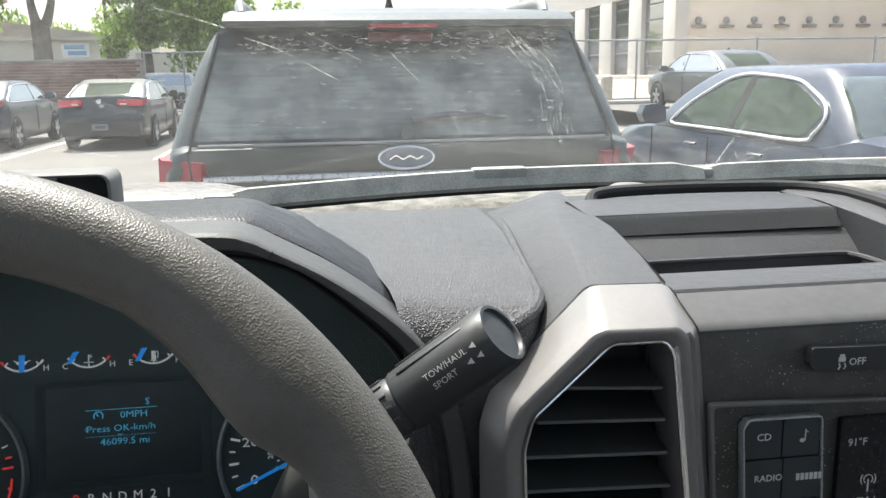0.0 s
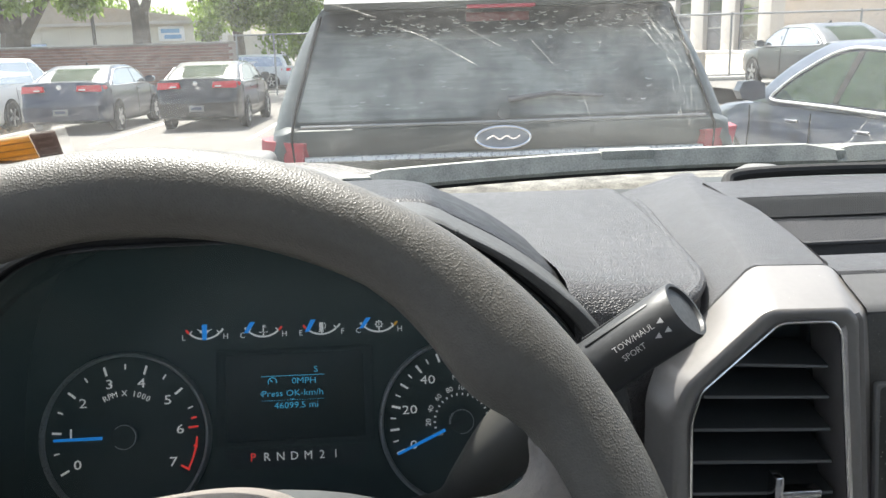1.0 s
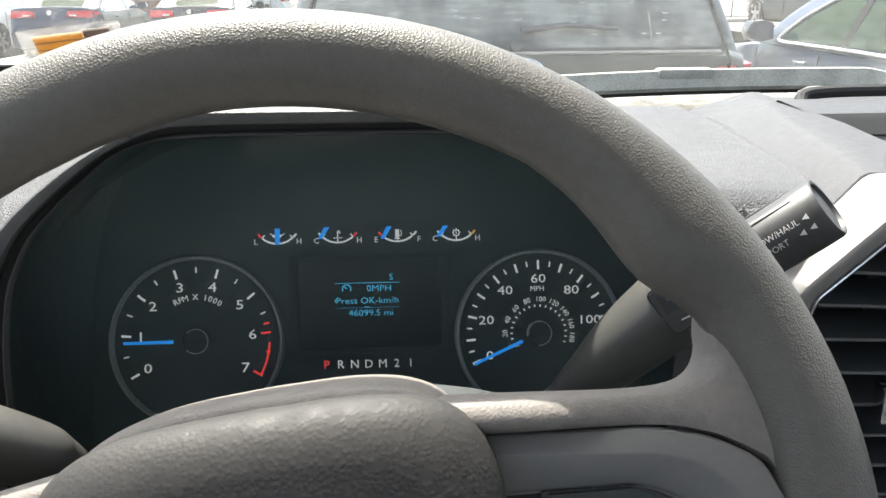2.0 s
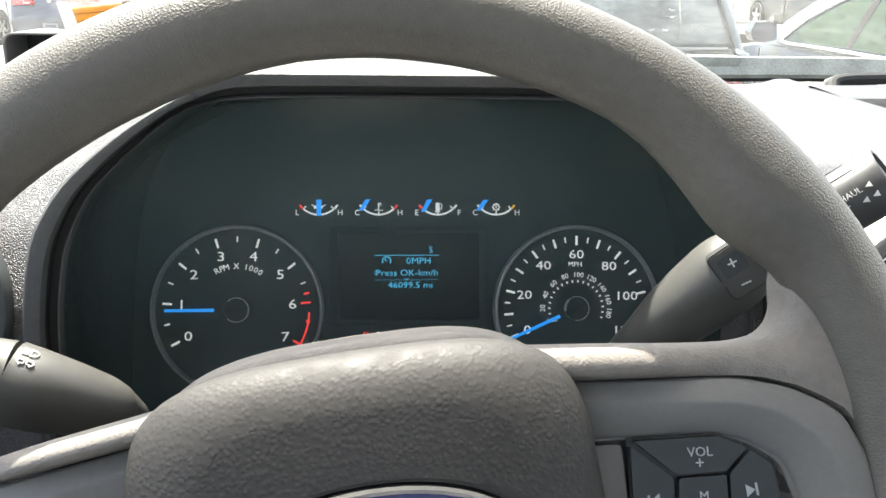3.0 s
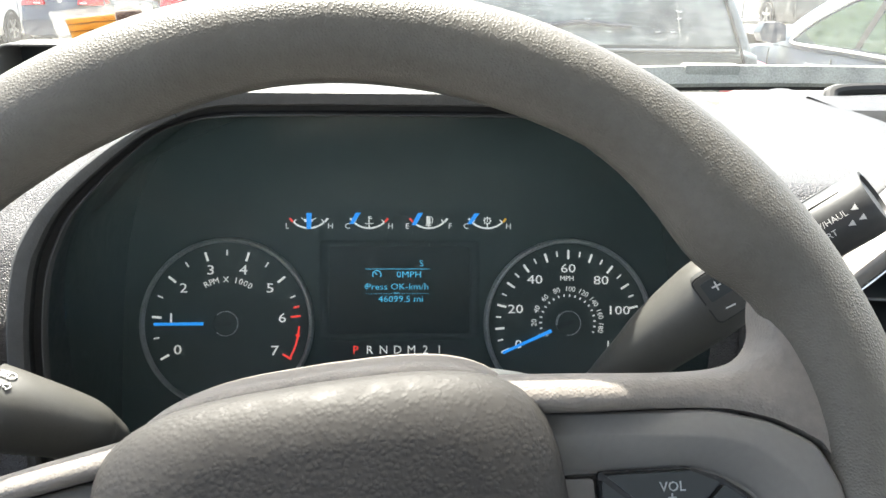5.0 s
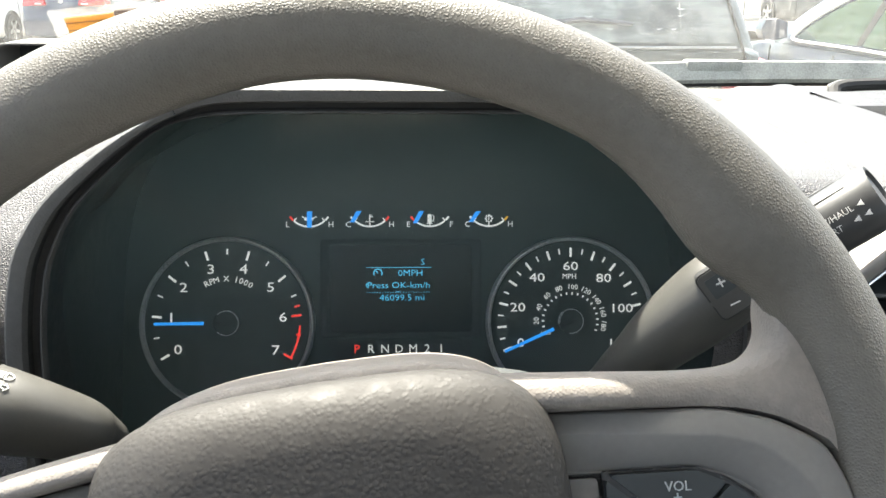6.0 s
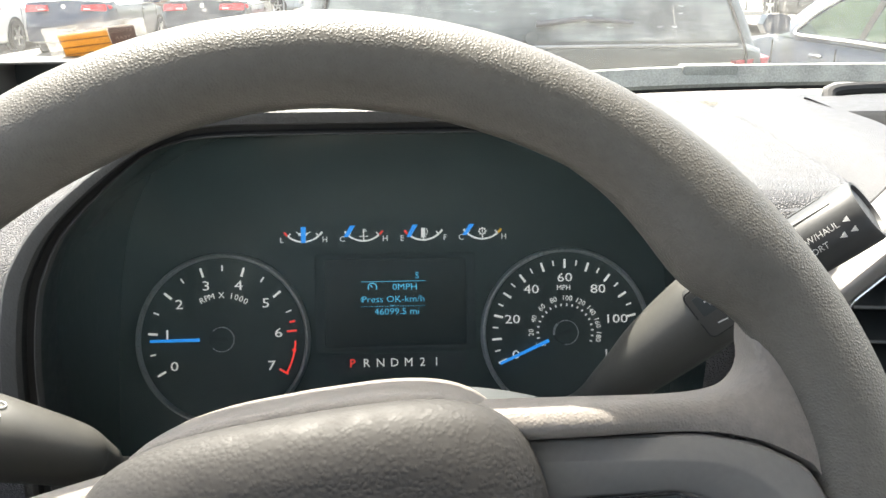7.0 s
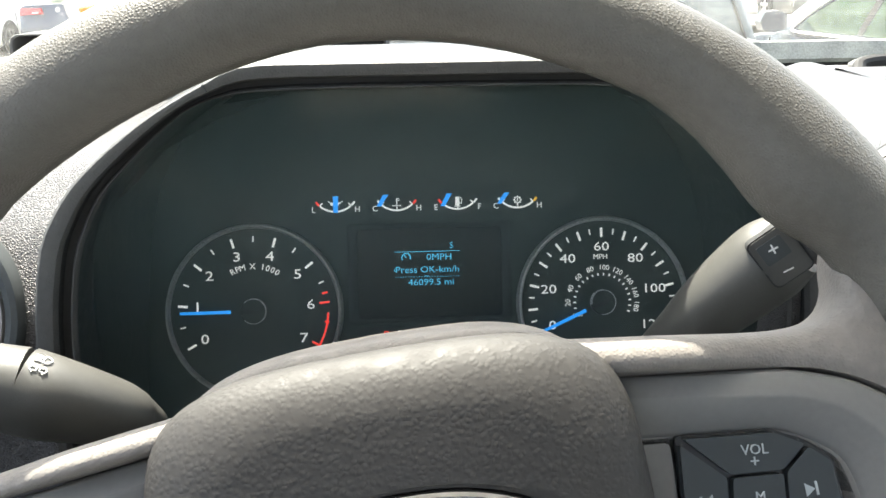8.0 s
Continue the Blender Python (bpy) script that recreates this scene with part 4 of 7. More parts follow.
for z in (1.3387, 1.3208, 1.3016, 1.2822, 1.2630, 1.2440, 1.2250, 1.2060):
    x0 = 0.2345 if z < 1.315 else lerp(0.2350, 0.274, (z - 1.315) / 0.045)
    x1 = 0.3065 + (1.36 - z) * 0.115
    slat = box(x0, 0.398, z - 0.0007, x1, 0.428, z + 0.0007)
    slat.transform(Matrix.Translation((0, 0.398, z)) @ pose(0, 0, 0, 9) @ Matrix.Translation((0, -0.398, -z)))
    for v in slat.verts:
        v.co.z -= 0.0036 * (v.co.x - x0) / (x1 - x0)
    sl = part("slat", slat, M_MATT, vent, outright=True)
    part("slat_edge", tube([(x0 + 0.001, 0.3975, z), (x1 - 0.001, 0.3975, z - 0.0036)], 0.0010, 8), M_SLAT_EDGE, sl, outright=True)
part("thumb_tab", joined(box(0.2785, 0.386, 1.2545, 0.2835, 0.397, 1.2765, 0.0015), box(0.2835, 0.388, 1.2615, 0.306, 0.397, 1.2665, 0.001)), M_CHROME, vent, "chrome thumb tab", outright=True)
for x in (0.255, 0.285, 0.312):
    part("vane", box(x - 0.0008, 0.428, 1.20, x + 0.0008, 0.438, 1.355), M_MATT, vent, outright=True)

# fascia right of the vent
part("fascia", loft([[(x0, y, z), (1.22, y, z)] for x0, y, z in ((0.3236, 0.4225, 1.3770), (0.3236, 0.4218, 1.3792), (0.3240, 0.4205, 1.3797), (0.3235, 0.4150, 1.3775), (0.3250, 0.3985, 1.3700), (0.3255, 0.3950, 1.3680), (0.3257, 0.3938, 1.3662), (0.3258, 0.3942, 1.3640))], closed=False), M_FASCIA, dash, "grey upper fascia", outright=True)
part("control_panel", loft([[(0.3255, 0.3945, 1.3652), (1.22, 0.3935, 1.3652)], [(0.3258, 0.3940, 1.3640), (1.22, 0.3928, 1.3640)], [(0.3300, 0.3937, 1.3300), (1.22, 0.3930, 1.3300)], [(0.3440, 0.3937, 1.1700), (1.22, 0.3930, 1.1700)]], closed=False), M_STACK, dash, "dusty black control panel", outright=True)
# facing frame of the panel: x across, z up, towards the driver along -y
FACE = Matrix(((1, 0, 0, 0), (0, 0, -1, 0.3930), (0, 1, 0, 0), (0, 0, 0, 1)))
off = part("traction_button", plate(rounded([(0.3850, 1.3462), (0.3900, 1.3415), (0.4600, 1.3395), (0.4640, 1.3440), (0.4640, 1.3530), (0.3862, 1.3552)], 0.0015), 0.0, 0.0055, 0.0012), M_LEVER, dash, "rectangular traction button", placed=FACE, outright=True)
part("button_writing", lettering("OFF", 0.0056, 0.0002), M_PRINT, off, smooth=0, placed=FACE @ Matrix.Translation((0.4125, 1.3462, 0.0057)), outright=True)
part("button_icon", joined(box(0.4100, 1.3468, 0.0055, 0.4140, 1.3492, 0.0058), box(0.4106, 1.3492, 0.0055, 0.4134, 1.3508, 0.0058), tube([(0.4103, 1.3460, 0.0057), (0.4110, 1.3440, 0.0057), (0.4100, 1.3425, 0.0057)], 0.0004, 5), tube([(0.4135, 1.3460, 0.0057), (0.4142, 1.3440, 0.0057), (0.4132, 1.3425, 0.0057)], 0.0004, 5)), M_PRINT, off, smooth=0, placed=FACE @ Matrix.Translation((-0.0085, 0, 0)), outright=True)
radio = part("radio_bezel", hollow(rounded([(0.3312, 1.3275), (0.4950, 1.3215), (0.4950, 1.18), (0.3420, 1.18)], 0.003), rounded([(0.3337, 1.3253), (0.4930, 1.3193), (0.4930, 1.182), (0.3442, 1.182)], 0.003), 0.0, 0.0045, 0.0008), M_TRIM, dash, "radio surround", placed=FACE, outright=True)
block = part("button_block", hollow(rounded([(0.3495, 1.3130), (0.3530, 1.3178), (0.3940, 1.3172), (0.3955, 1.3150), (0.4010, 1.24), (0.3545, 1.24)], 0.0015), rounded([(0.3507, 1.3126), (0.3536, 1.3168), (0.3932, 1.3162), (0.3943, 1.3146), (0.3998, 1.241), (0.3556, 1.241)], 0.0015), 0.0, 0.0062, 0.0005), M_RING, dash, "radio button block", placed=FACE, outright=True)
for x0, x1, z0, z1 in ((0.3515, 0.3722, 1.2950, 1.3162), (0.3732, 0.3940, 1.2950, 1.3158), (0.3527, 0.3735, 1.2700, 1.2938), (0.3745, 0.3958, 1.2700, 1.2938), (0.3540, 0.3750, 1.2440, 1.2688), (0.3760, 0.3975, 1.2440, 1.2688)):
    part("radio_button", plate(rect(x0, z0, x1, z1, 0.001, 2), 0.0, 0.0056, 0.0008), M_MATT, block, placed=FACE, outright=True)
for body, x, z, size in (("CD", 0.3621, 1.3070, 0.0058), ("RADIO", 0.3660, 1.2831, 0.0053)):
    part("button_writing", lettering(body, size, 0.0002), M_PRINT, block, smooth=0, placed=FACE @ Matrix.Translation((x, z, 0.0058)), outright=True)
part("button_writing", joined(*[box(0.3822 + 0.0026 * i, 1.2806, 0.0056, 0.3841 + 0.0026 * i, 1.2845, 0.0058) for i in range(6)]), M_PRINT, block, smooth=0, placed=FACE, outright=True)
part("note_icon", joined(tube([(0.3858, 1.3040, 0.0058), (0.3858, 1.3100, 0.0058), (0.3872, 1.3082, 0.0058)], 0.0004, 5), plate([(0.3842 + 0.0016 * math.cos(a), 1.3038 + 0.0012 * math.sin(a)) for a in (i * 0.628 for i in range(10))], 0.0056, 0.0059)), M_PRINT, block, smooth=0, placed=FACE, outright=True)
screen = part("radio_screen", plate(rect(0.4080, 1.2150, 0.4850, 1.3130, 0.002), 0.0, 0.0040, 0.0006), M_BLACK, dash, "glossy dark radio display", placed=FACE, outright=True)
for body, x, z in (("91°F", 0.4180, 1.2990), ("FM 1", 0.4265, 1.2635)):
    part("screen_writing", lettering(body, 0.0062, 0.0001), M_PRINT, screen, smooth=0, placed=FACE @ Matrix.Translation((x, z, 0.0042)), outright=True)
part("aerial_icon", joined(arc_band(0.4265, 1.2765, 0.0024, 0.0029, -50, 230, 0.004, 0.0043), arc_band(0.4265, 1.2765, 0.0042, 0.0047, -40, 40, 0.004, 0.0043), arc_band(0.4265, 1.2765, 0.0042, 0.0047, 140, 220, 0.004, 0.0043), box(0.4261, 1.2690, 0.004, 0.4269, 1.2765, 0.0043)), M_PRINT, screen, smooth=0, placed=FACE, outright=True)

# storage tray with the speaker cover behind it
part("tray_rim", loft([[(0.3240, y0, z0), (1.22, y0, z0)] for y0, z0 in ((0.4235, 1.374), (0.4234, 1.3790), (0.4250, 1.3806), (0.4285, 1.3812), (0.466, 1.3795), (0.4715, 1.3775), (0.4735, 1.370), (0.475, 1.333))], closed=False), M_DASH_FINE, dash, "grey front lip of the tray", outright=True)
part("tray_floor", box(0.335, 0.470, 1.326, 0.585, 0.665, 1.334), M_DASH_FINE, dash, outright=True)
part("tray_mat", plate(rect(0.372, 0.492, 0.540, 0.585, 0.012), 1.3342, 1.3362, 0.0006), M_MATT, dash, "dark rubber mat", outright=True)
TL, TR = 0.346, 0.5600
part("tray_back", loft([[(TL, y, z), (TR, y, z)] for y, z in ((0.597, 1.333), (0.600, 1.3515), (0.603, 1.3535), (0.6225, 1.3690), (0.6245, 1.3700))], closed=False), M_DASH_FINE, dash, outright=True)
part("tray_ledge", tube(smooth_path([(TL, 0.600, 1.3535), (0.45, 0.602, 1.3535), (0.535, 0.602, 1.3535), (0.551, 0.597, 1.3530), (0.557, 0.575, 1.3520), (0.560, 0.53, 1.3500)], 5), 0.0024, 8), M_DASH_FINE, dash, "raised ledge round the tray well", outright=True)
gr = [[(0.3500, 0.6245, 1.3705), (0.5560, 0.6225, 1.3712)], [(0.3500, 0.6400, 1.3838), (0.5560, 0.6380, 1.3850)]]
part("speaker_base", loft(gr, closed=False), M_MATT, dash, outright=True)
bars = []
for i in range(110):
    s = (i + 0.5) / 110
    a, b = Vector(gr[0][0]).lerp(Vector(gr[0][1]), s), Vector(gr[1][0]).lerp(Vector(gr[1][1]), s)
    for dx in (0.0035, -0.0035):
        bars.append(tube([a + Vector((-dx, -0.001, 0.0008)), b + Vector((dx, -0.001, 0.0008))], 0.00038, 4))
part("speaker_grille", joined(*bars), M_LEVER, dash, "perforated dark speaker grille", outright=True)
lid = [[(TL, y, z), (lerp(TL, TR, 0.5), y + b, z + 0.0004), (TR - 0.004, y - 0.002, z)] for y, z, b in ((0.6398, 1.3835, 0), (0.6402, 1.3850, 0), (0.6440, 1.3858, 0), (0.690, 1.3880, 0.004), (0.702, 1.3882, 0.010), (0.705, 1.3850, 0.010))]
part("speaker_lid", loft(lid, closed=False), M_DASH_FINE, dash, "flat grey speaker lid", outright=True)
part("rear_shelf", box(0.34, 0.700, 1.360, 0.66, 0.800, 1.3780, 0.002), M_MATT, dash, outright=True)
part("tray_side", loft([[(x, y, z) for x, y, z in r] for r in (
    ((0.5600, 0.470, 1.335), (0.5605, 0.56, 1.335), (0.5600, 0.615, 1.335), (0.5600, 0.66, 1.335), (0.56, 0.70, 1.335)),
    ((0.5605, 0.470, 1.3770), (0.5610, 0.56, 1.3790), (0.5600, 0.615, 1.3840), (0.5580, 0.66, 1.3875), (0.552, 0.712, 1.3880)),
    ((0.5635, 0.470, 1.3795), (0.5640, 0.56, 1.3815), (0.5630, 0.615, 1.3865), (0.5610, 0.66, 1.3900), (0.556, 0.720, 1.3900)),
    ((0.583, 0.470, 1.3800), (0.584, 0.56, 1.3845), (0.586, 0.615, 1.3885), (0.588, 0.66, 1.3900), (0.586, 0.70, 1.3895)),
    ((1.22, 0.470, 1.3700), (1.22, 0.56, 1.3650), (1.22, 0.615, 1.3620), (1.22, 0.67, 1.3600), (1.22, 0.73, 1.3580)))], closed=False), M_DASH_FINE, dash, outright=True)
part("spine_cheek", loft([[(0.326, 0.436, 1.33), (0.337, 0.50, 1.33), (0.3505, 0.59, 1.33), (0.3555, 0.70, 1.33)], [(0.3245, 0.436, 1.3825), (0.3355, 0.50, 1.3838), (0.3492, 0.59, 1.3843), (0.3542, 0.70, 1.3848)]], closed=False), M_DASH_FINE, dash, outright=True)
part("rear_bead", tube(smooth_path([(0.368, 0.700, 1.376), (0.372, 0.712, 1.3835), (0.384, 0.7215, 1.3910), (0.450, 0.7290, 1.3922), (0.527, 0.7240, 1.3922), (0.563, 0.7140, 1.3922), (0.580, 0.6960, 1.3922), (0.5885, 0.6600, 1.3922), (0.5860, 0.602, 1.3905), (0.583, 0.55, 1.3870), (0.583, 0.47, 1.3830)], 5), 0.0056, 10), M_RUBBER, dash, "rounded dark bead", outright=True)
part("defrost_strip", box(-0.42, 0.785, 1.30, 1.18, 0.865, 1.3585, 0.004), M_MATT, dash, "black defroster strip", outright=True)

# ---- column levers ----
lever = thing("gear_lever", Matrix.Translation((0.09, 0.39, 1.28)), "black column gear lever with ribbed knob", "gear lever")
A, B = Vector((0.1475, 0.3455, 1.3465)), Vector((0.2105, 0.3440, 1.3887))
ax = (B - A).normalized()
facing = (Vector((0.06, 0, 1.50)) - B)
facing = (facing - ax * facing.dot(ax)).normalized()
KNOB = Matrix((ax, facing.cross(ax), facing)).transposed().to_4x4()
KNOB.translation = A
LEN = (B - A).length
LEVER_LINE = ((0.082, 0.425, 1.244, 0.0095), (0.0985, 0.405, 1.2590, 0.0102), (0.1065, 0.391, 1.2730, 0.0112), (0.1122, 0.380, 1.2872, 0.0128), (0.1188, 0.371, 1.3000, 0.0150), (0.1268, 0.365, 1.3128, 0.0174), (0.1385, 0.361, 1.3265, 0.0194), (0.1500, 0.357, 1.3395, 0.0200), (0.1575, 0.353, 1.3475, 0.0165))
stalk_path = smooth_path([q[:3] for q in LEVER_LINE], 5)
radii = [p.x for p in smooth_path([(q[3], 0, 0) for q in LEVER_LINE], 5)]
stalk = part("stalk", tube(stalk_path, radii, 20, flat=0.95), M_STALK, lever, outright=True)
plus_at, minus_at = Vector((0.1423, 0.3411, 1.3485)), Vector((0.1489, 0.3382, 1.3400))
by = (plus_at - minus_at).normalized()
bx = by.cross(Vector((-0.01, 0.0, 1.475)) - plus_at).normalized()
SELECT = Matrix((bx, by, bx.cross(by))).transposed().to_4x4()
SELECT.translation = plus_at - by * 0.0036 + bx.cross(by) * 0.0004
selector = part("selector_switch", plate(rect(-0.0080, -0.0150, 0.0102, 0.0073, 0.003), -0.014, 0.0008, 0.0010), M_STALK, lever, "plus and minus selector switch", placed=SELECT @ Matrix.Translation((0, 0.0036, 0)), outright=True)
part("selector_seam", plate(rect(-0.0087, -0.0157, 0.0109, 0.0080, 0.0034), -0.015, 0.0001, 0.0003), M_GROOVE, selector, placed=SELECT @ Matrix.Translation((0, 0.0036, 0)), outright=True)
part("selector_key", plate(rect(-0.0055, -0.0014, 0.0060, 0.0082, 0.001), -0.001, 0.0014, 0.0005), M_MATT, selector, placed=SELECT, outright=True)
for body, y in (("+", 0.0036), ("–", -0.0068)):
    part("selector_writing", lettering(body, 0.0090, 0.0002), M_PRINT, selector, smooth=0, placed=SELECT @ Matrix.Translation((0.0003, y, 0.0016 if y > 0 else 0.0010)) @ pose(0, 0, 0, 0, 0, -8), outright=True)
TURNED = KNOB @ pose(0, 0, 0, 0, 90, 0)
collar = part("collar", lathe([(0.0001, 0.008), (0.0122, 0.008), (0.0130, 0.0095), (0.0134, 0.0205), (0.0124, 0.0225)], 36), M_LEVER, lever, placed=TURNED, outright=True)
for i in range(14):
    rib = box(0.011, -0.0008, 0.0128, 0.0195, 0.0008, 0.0141, 0.0003)
    part("rib", rib, M_LEVER, collar, placed=KNOB @ pose(0, 0, 0, i * 360 / 14, 0, 0), outright=True)
grip = lathe([(0.0001, 0.0225), (0.0134, 0.0225), (0.0140, 0.0240), (0.0147, LEN - 0.010), (0.0146, LEN - 0.0020), (0.0139, LEN), (0.0124, LEN), (0.0121, LEN - 0.0018), (0.0001, LEN - 0.0012)], 48)
for vert in grip.verts:
    if vert.co.z > LEN - 0.011:
        vert.co.z += -vert.co.x * -0.42
knob = part("knob", grip, M_LEVER, lever, "smooth black knob", placed=TURNED, outright=True)
for i in range(5):
    rib = box(0.028, -0.0011, 0.0135, LEN - 0.014, 0.0011, 0.0151, 0.0006)
    part("rib", rib, M_LEVER, knob, placed=KNOB @ pose(0, 0, 0, -48 - 38 * i, 0, 0), outright=True)
for body, y, x, size in (("TOW/HAUL", 0.0012, 0.0480, 0.0040), ("SPORT", -0.0040, 0.0450, 0.0040)):
    bm = lettering(body, size, 0.0)
    for v in bm.verts:
        a = (v.co.y + y) / 0.0146
        v.co = Vector((v.co.x + x, 0.01475 * math.sin(a), 0.01475 * math.cos(a)))
    part("knob_writing", bm, M_PRINT, knob, smooth=0, placed=KNOB, outright=True)
for x, y in ((0.0618, 0.0012), (0.0575, -0.0040), (0.0625, -0.0040)):
    a = y / 0.0146
    bm = plate([(0.0014, 0.0014), (-0.0014, 0.0), (0.0014, -0.0014)], 0.0, 0.0003)
    part("arrow_mark", bm, M_PRINT, knob, smooth=0, placed=KNOB @ pose(0, 0, 0, math.degrees(-a), 0, 0) @ Matrix.Translation((x, 0, 0.0147)), outright=True)

sig = thing("turn_signal_lever", Matrix.Translation((-0.115, 0.36, 1.27)), "grey plastic turn signal lever with white lamp icons", "turn signal lever")
SIGNAL_LINE = ((-0.1784, 0.3295, 1.2986, 0.0186), (-0.168, 0.330, 1.2945, 0.0181), (-0.1559, 0.334, 1.2884, 0.0163), (-0.1441, 0.340, 1.2803, 0.0144), (-0.1395, 0.346, 1.2743, 0.0118), (-0.1344, 0.352, 1.2681, 0.0082), (-0.1300, 0.357, 1.2631, 0.0048), (-0.110, 0.378, 1.250, 0.0044))
sp = smooth_path([q[:3] for q in SIGNAL_LINE], 5)
part("stalk", tube(sp, [p.x for p in smooth_path([(q[3], 0, 0) for q in SIGNAL_LINE], 5)], 22), M_STALK, sig, outright=True)
tip = smooth_path([(-0.1785, 0.3295, 1.2987), (-0.20, 0.327, 1.304), (-0.245, 0.322, 1.315), (-0.262, 0.320, 1.319)], 5)
part("twist_end", tube(tip, [0.0183] * 10 + [0.0175, 0.0172, 0.017, 0.0165, 0.0155, 0.012], 22), M_STALK, sig, outright=True)
along_it = (Vector((-0.168, 0.330, 1.2945)) - Vector((-0.178, 0.3295, 1.2985))).normalized()
out_n = Vector((0.362, -0.304, 0.868))
out_n = (out_n - along_it * out_n.dot(along_it)).normalized()
SI = Matrix((along_it, out_n.cross(along_it), out_n)).transposed().to_4x4()
SI.translation = Vector((-0.178, 0.3295, 1.2985)) + along_it * 0.0050
lamp_d = [(0.0002 + 0.0032 * math.cos(a), 0.0030 + 0.0021 * math.sin(a)) for a in (math.radians(-90 + 18 * i) for i in range(11))]
strokes = [lamp_d + [lamp_d[0]]] + [[(-0.0034, 0.0014 + 0.0011 * i), (-0.0006, 0.0014 + 0.0011 * i)] for i in range(4)]
for k in (1, -1):
    strokes.append([(k * x, -0.0030 + y) for x, y in ((0.0036, 0), (0.0020, 0.0018), (0.0020, 0.0008), (0.0006, 0.0008), (0.0006, -0.0008), (0.0020, -0.0008), (0.0020, -0.0018), (0.0036, 0))])
icon = joined(*[tube([(x, 0.0189 * math.sin(y / 0.0189), 0.0189 * math.cos(y / 0.0189)) for x, y in line], 0.00034, 6) for line in strokes])
part("lamp_icon", icon, M_PRINT, sig, smooth=0, placed=SI, outright=True)

# ---- cab shell, windshield, bonnet, wipers ----
XC = 0.40


def shield_point(x, z):
    """The windshield's surface: raked, and bowed back at its sides."""
    d = (x - XC) / 0.78
    return Vector((x, 0.985 - 0.20 * d * d - 0.02 * d**4 - (z - 1.34) * 1.18, z))


zs = [1.335 + 0.56 * i / 14 for i in range(15)]
xs = [XC - 0.78 + 1.56 * i / 30 for i in range(31)]
glass = sheet([[shield_point(x, z) for x in xs] for z in zs])
shield = tagged(part("windshield", glass, M_SHIELD, None, "dusty scratched clear pickup windshield"), category="windshield", kind="structure")

cab = thing("pickup_cab", Matrix.Translation((XC, -0.4, 0.5)), "pickup truck cab interior shell with roof and pillars", "pickup cab", kind="structure")
top = [shield_point(x, 1.895) for x in xs]
roof = [[(p.x, p.y, p.z) for p in top], [(p.x, p.y - 0.10, 1.93) for p in top], [(x, -0.5, 1.95) for x in xs], [(x, -1.9, 1.93) for x in xs]]
part("roof", loft([[*r, *[(x, y, z + 0.03) for x, y, z in reversed(r)]] for r in roof]), M_HEADLINER, cab, "pale roof lining", outright=True)
for s in (1, -1):
    lo, hi = shield_point(XC + s * 0.78, 1.335), shield_point(XC + s * 0.78, 1.895)
    part("front_pillar", tube([lo + Vector((s * 0.03, -0.02, -0.05)), lo.lerp(hi, 0.5) + Vector((s * 0.03, -0.03, 0.0)), hi + Vector((s * 0.0, -0.03, 0.02))], [0.05, 0.042, 0.045], 12), M_CABIN, cab, "grey windshield pillar", outright=True)
    part("door", box(XC + s * 0.80, -1.9, 0.55, XC + s * 0.90, 0.72, 1.30, 0.03), M_CABIN, cab, "grey door card", outright=True)
    part("rear_pillar", box(XC + s * 0.76, -0.62, 1.28, XC + s * 0.86, -0.48, 1.95, 0.02), M_CABIN, cab, outright=True)
    part("roof_rail", box(XC + s * 0.72, -1.9, 1.86, XC + s * 0.82, 0.45, 1.95, 0.03), M_HEADLINER, cab, outright=True)
part("rear_wall", box(XC - 0.86, -1.95, 0.55, XC + 0.86, -1.88, 1.34, 0.02), M_CABIN, cab, outright=True)
part("floor", box(XC - 0.86, -1.9, 0.50, XC + 0.86, 0.95, 0.56, 0.0), M_MATT, cab, outright=True)
part("firewall", box(XC - 0.86, 0.86, 0.50, XC + 0.86, 0.92, 1.30, 0.0), M_MATT, cab, outright=True)

seat = thing("bench_seat", Matrix.Translation((XC, -0.55, 0.56)), "dark grey vinyl pickup bench seat", "seat")
part("cushion", box(XC - 0.72, -0.85, 0.60, XC + 0.72, -0.25, 0.92, 0.06, 4), M_SEAT, seat, outright=True)
part("backrest", box(XC - 0.72, -1.05, 0.80, XC + 0.72, -0.80, 1.50, 0.06, 4), M_SEAT, seat, outright=True)

# dark open tray standing on the far end of the dash
tray = thing("dash_caddy", Matrix.Translation((-0.163, 0.683, 1.368)), "black plastic tray with pale rim on the dash", "tray")
part("shell", hollow(rect(-0.148, -0.004, 0.137, 0.0595, 0.010), rect(-0.1455, 0.0, 0.1340, 0.0575, 0.008), -0.04, 0.012, 0.0015), M_TRIM, tray, placed=pose(0, 0, 0, 90, 0, 3))
part("back", plate(rect(-0.1465, -0.002, 0.1355, 0.0585, 0.009), -0.042, -0.034), M_MATT, tray, placed=pose(0, 0, 0, 90, 0, 3))
part("catch", box(-0.094, 0.048, -0.034, -0.086, 0.0515, -0.026, 0.0015), M_CATCH, tray, "small red catch", placed=pose(0, 0, 0, 90, 0, 3))
part("catch", plate([(0.082 + 0.0062 * math.cos(a), 0.0515 + 0.0026 * math.sin(a)) for a in (math.pi * i / 10 for i in range(20))], -0.034, -0.030, 0.0006), M_PRINT, tray, "small pale oval catch", placed=pose(0, 0, 0, 90, 0, 3))

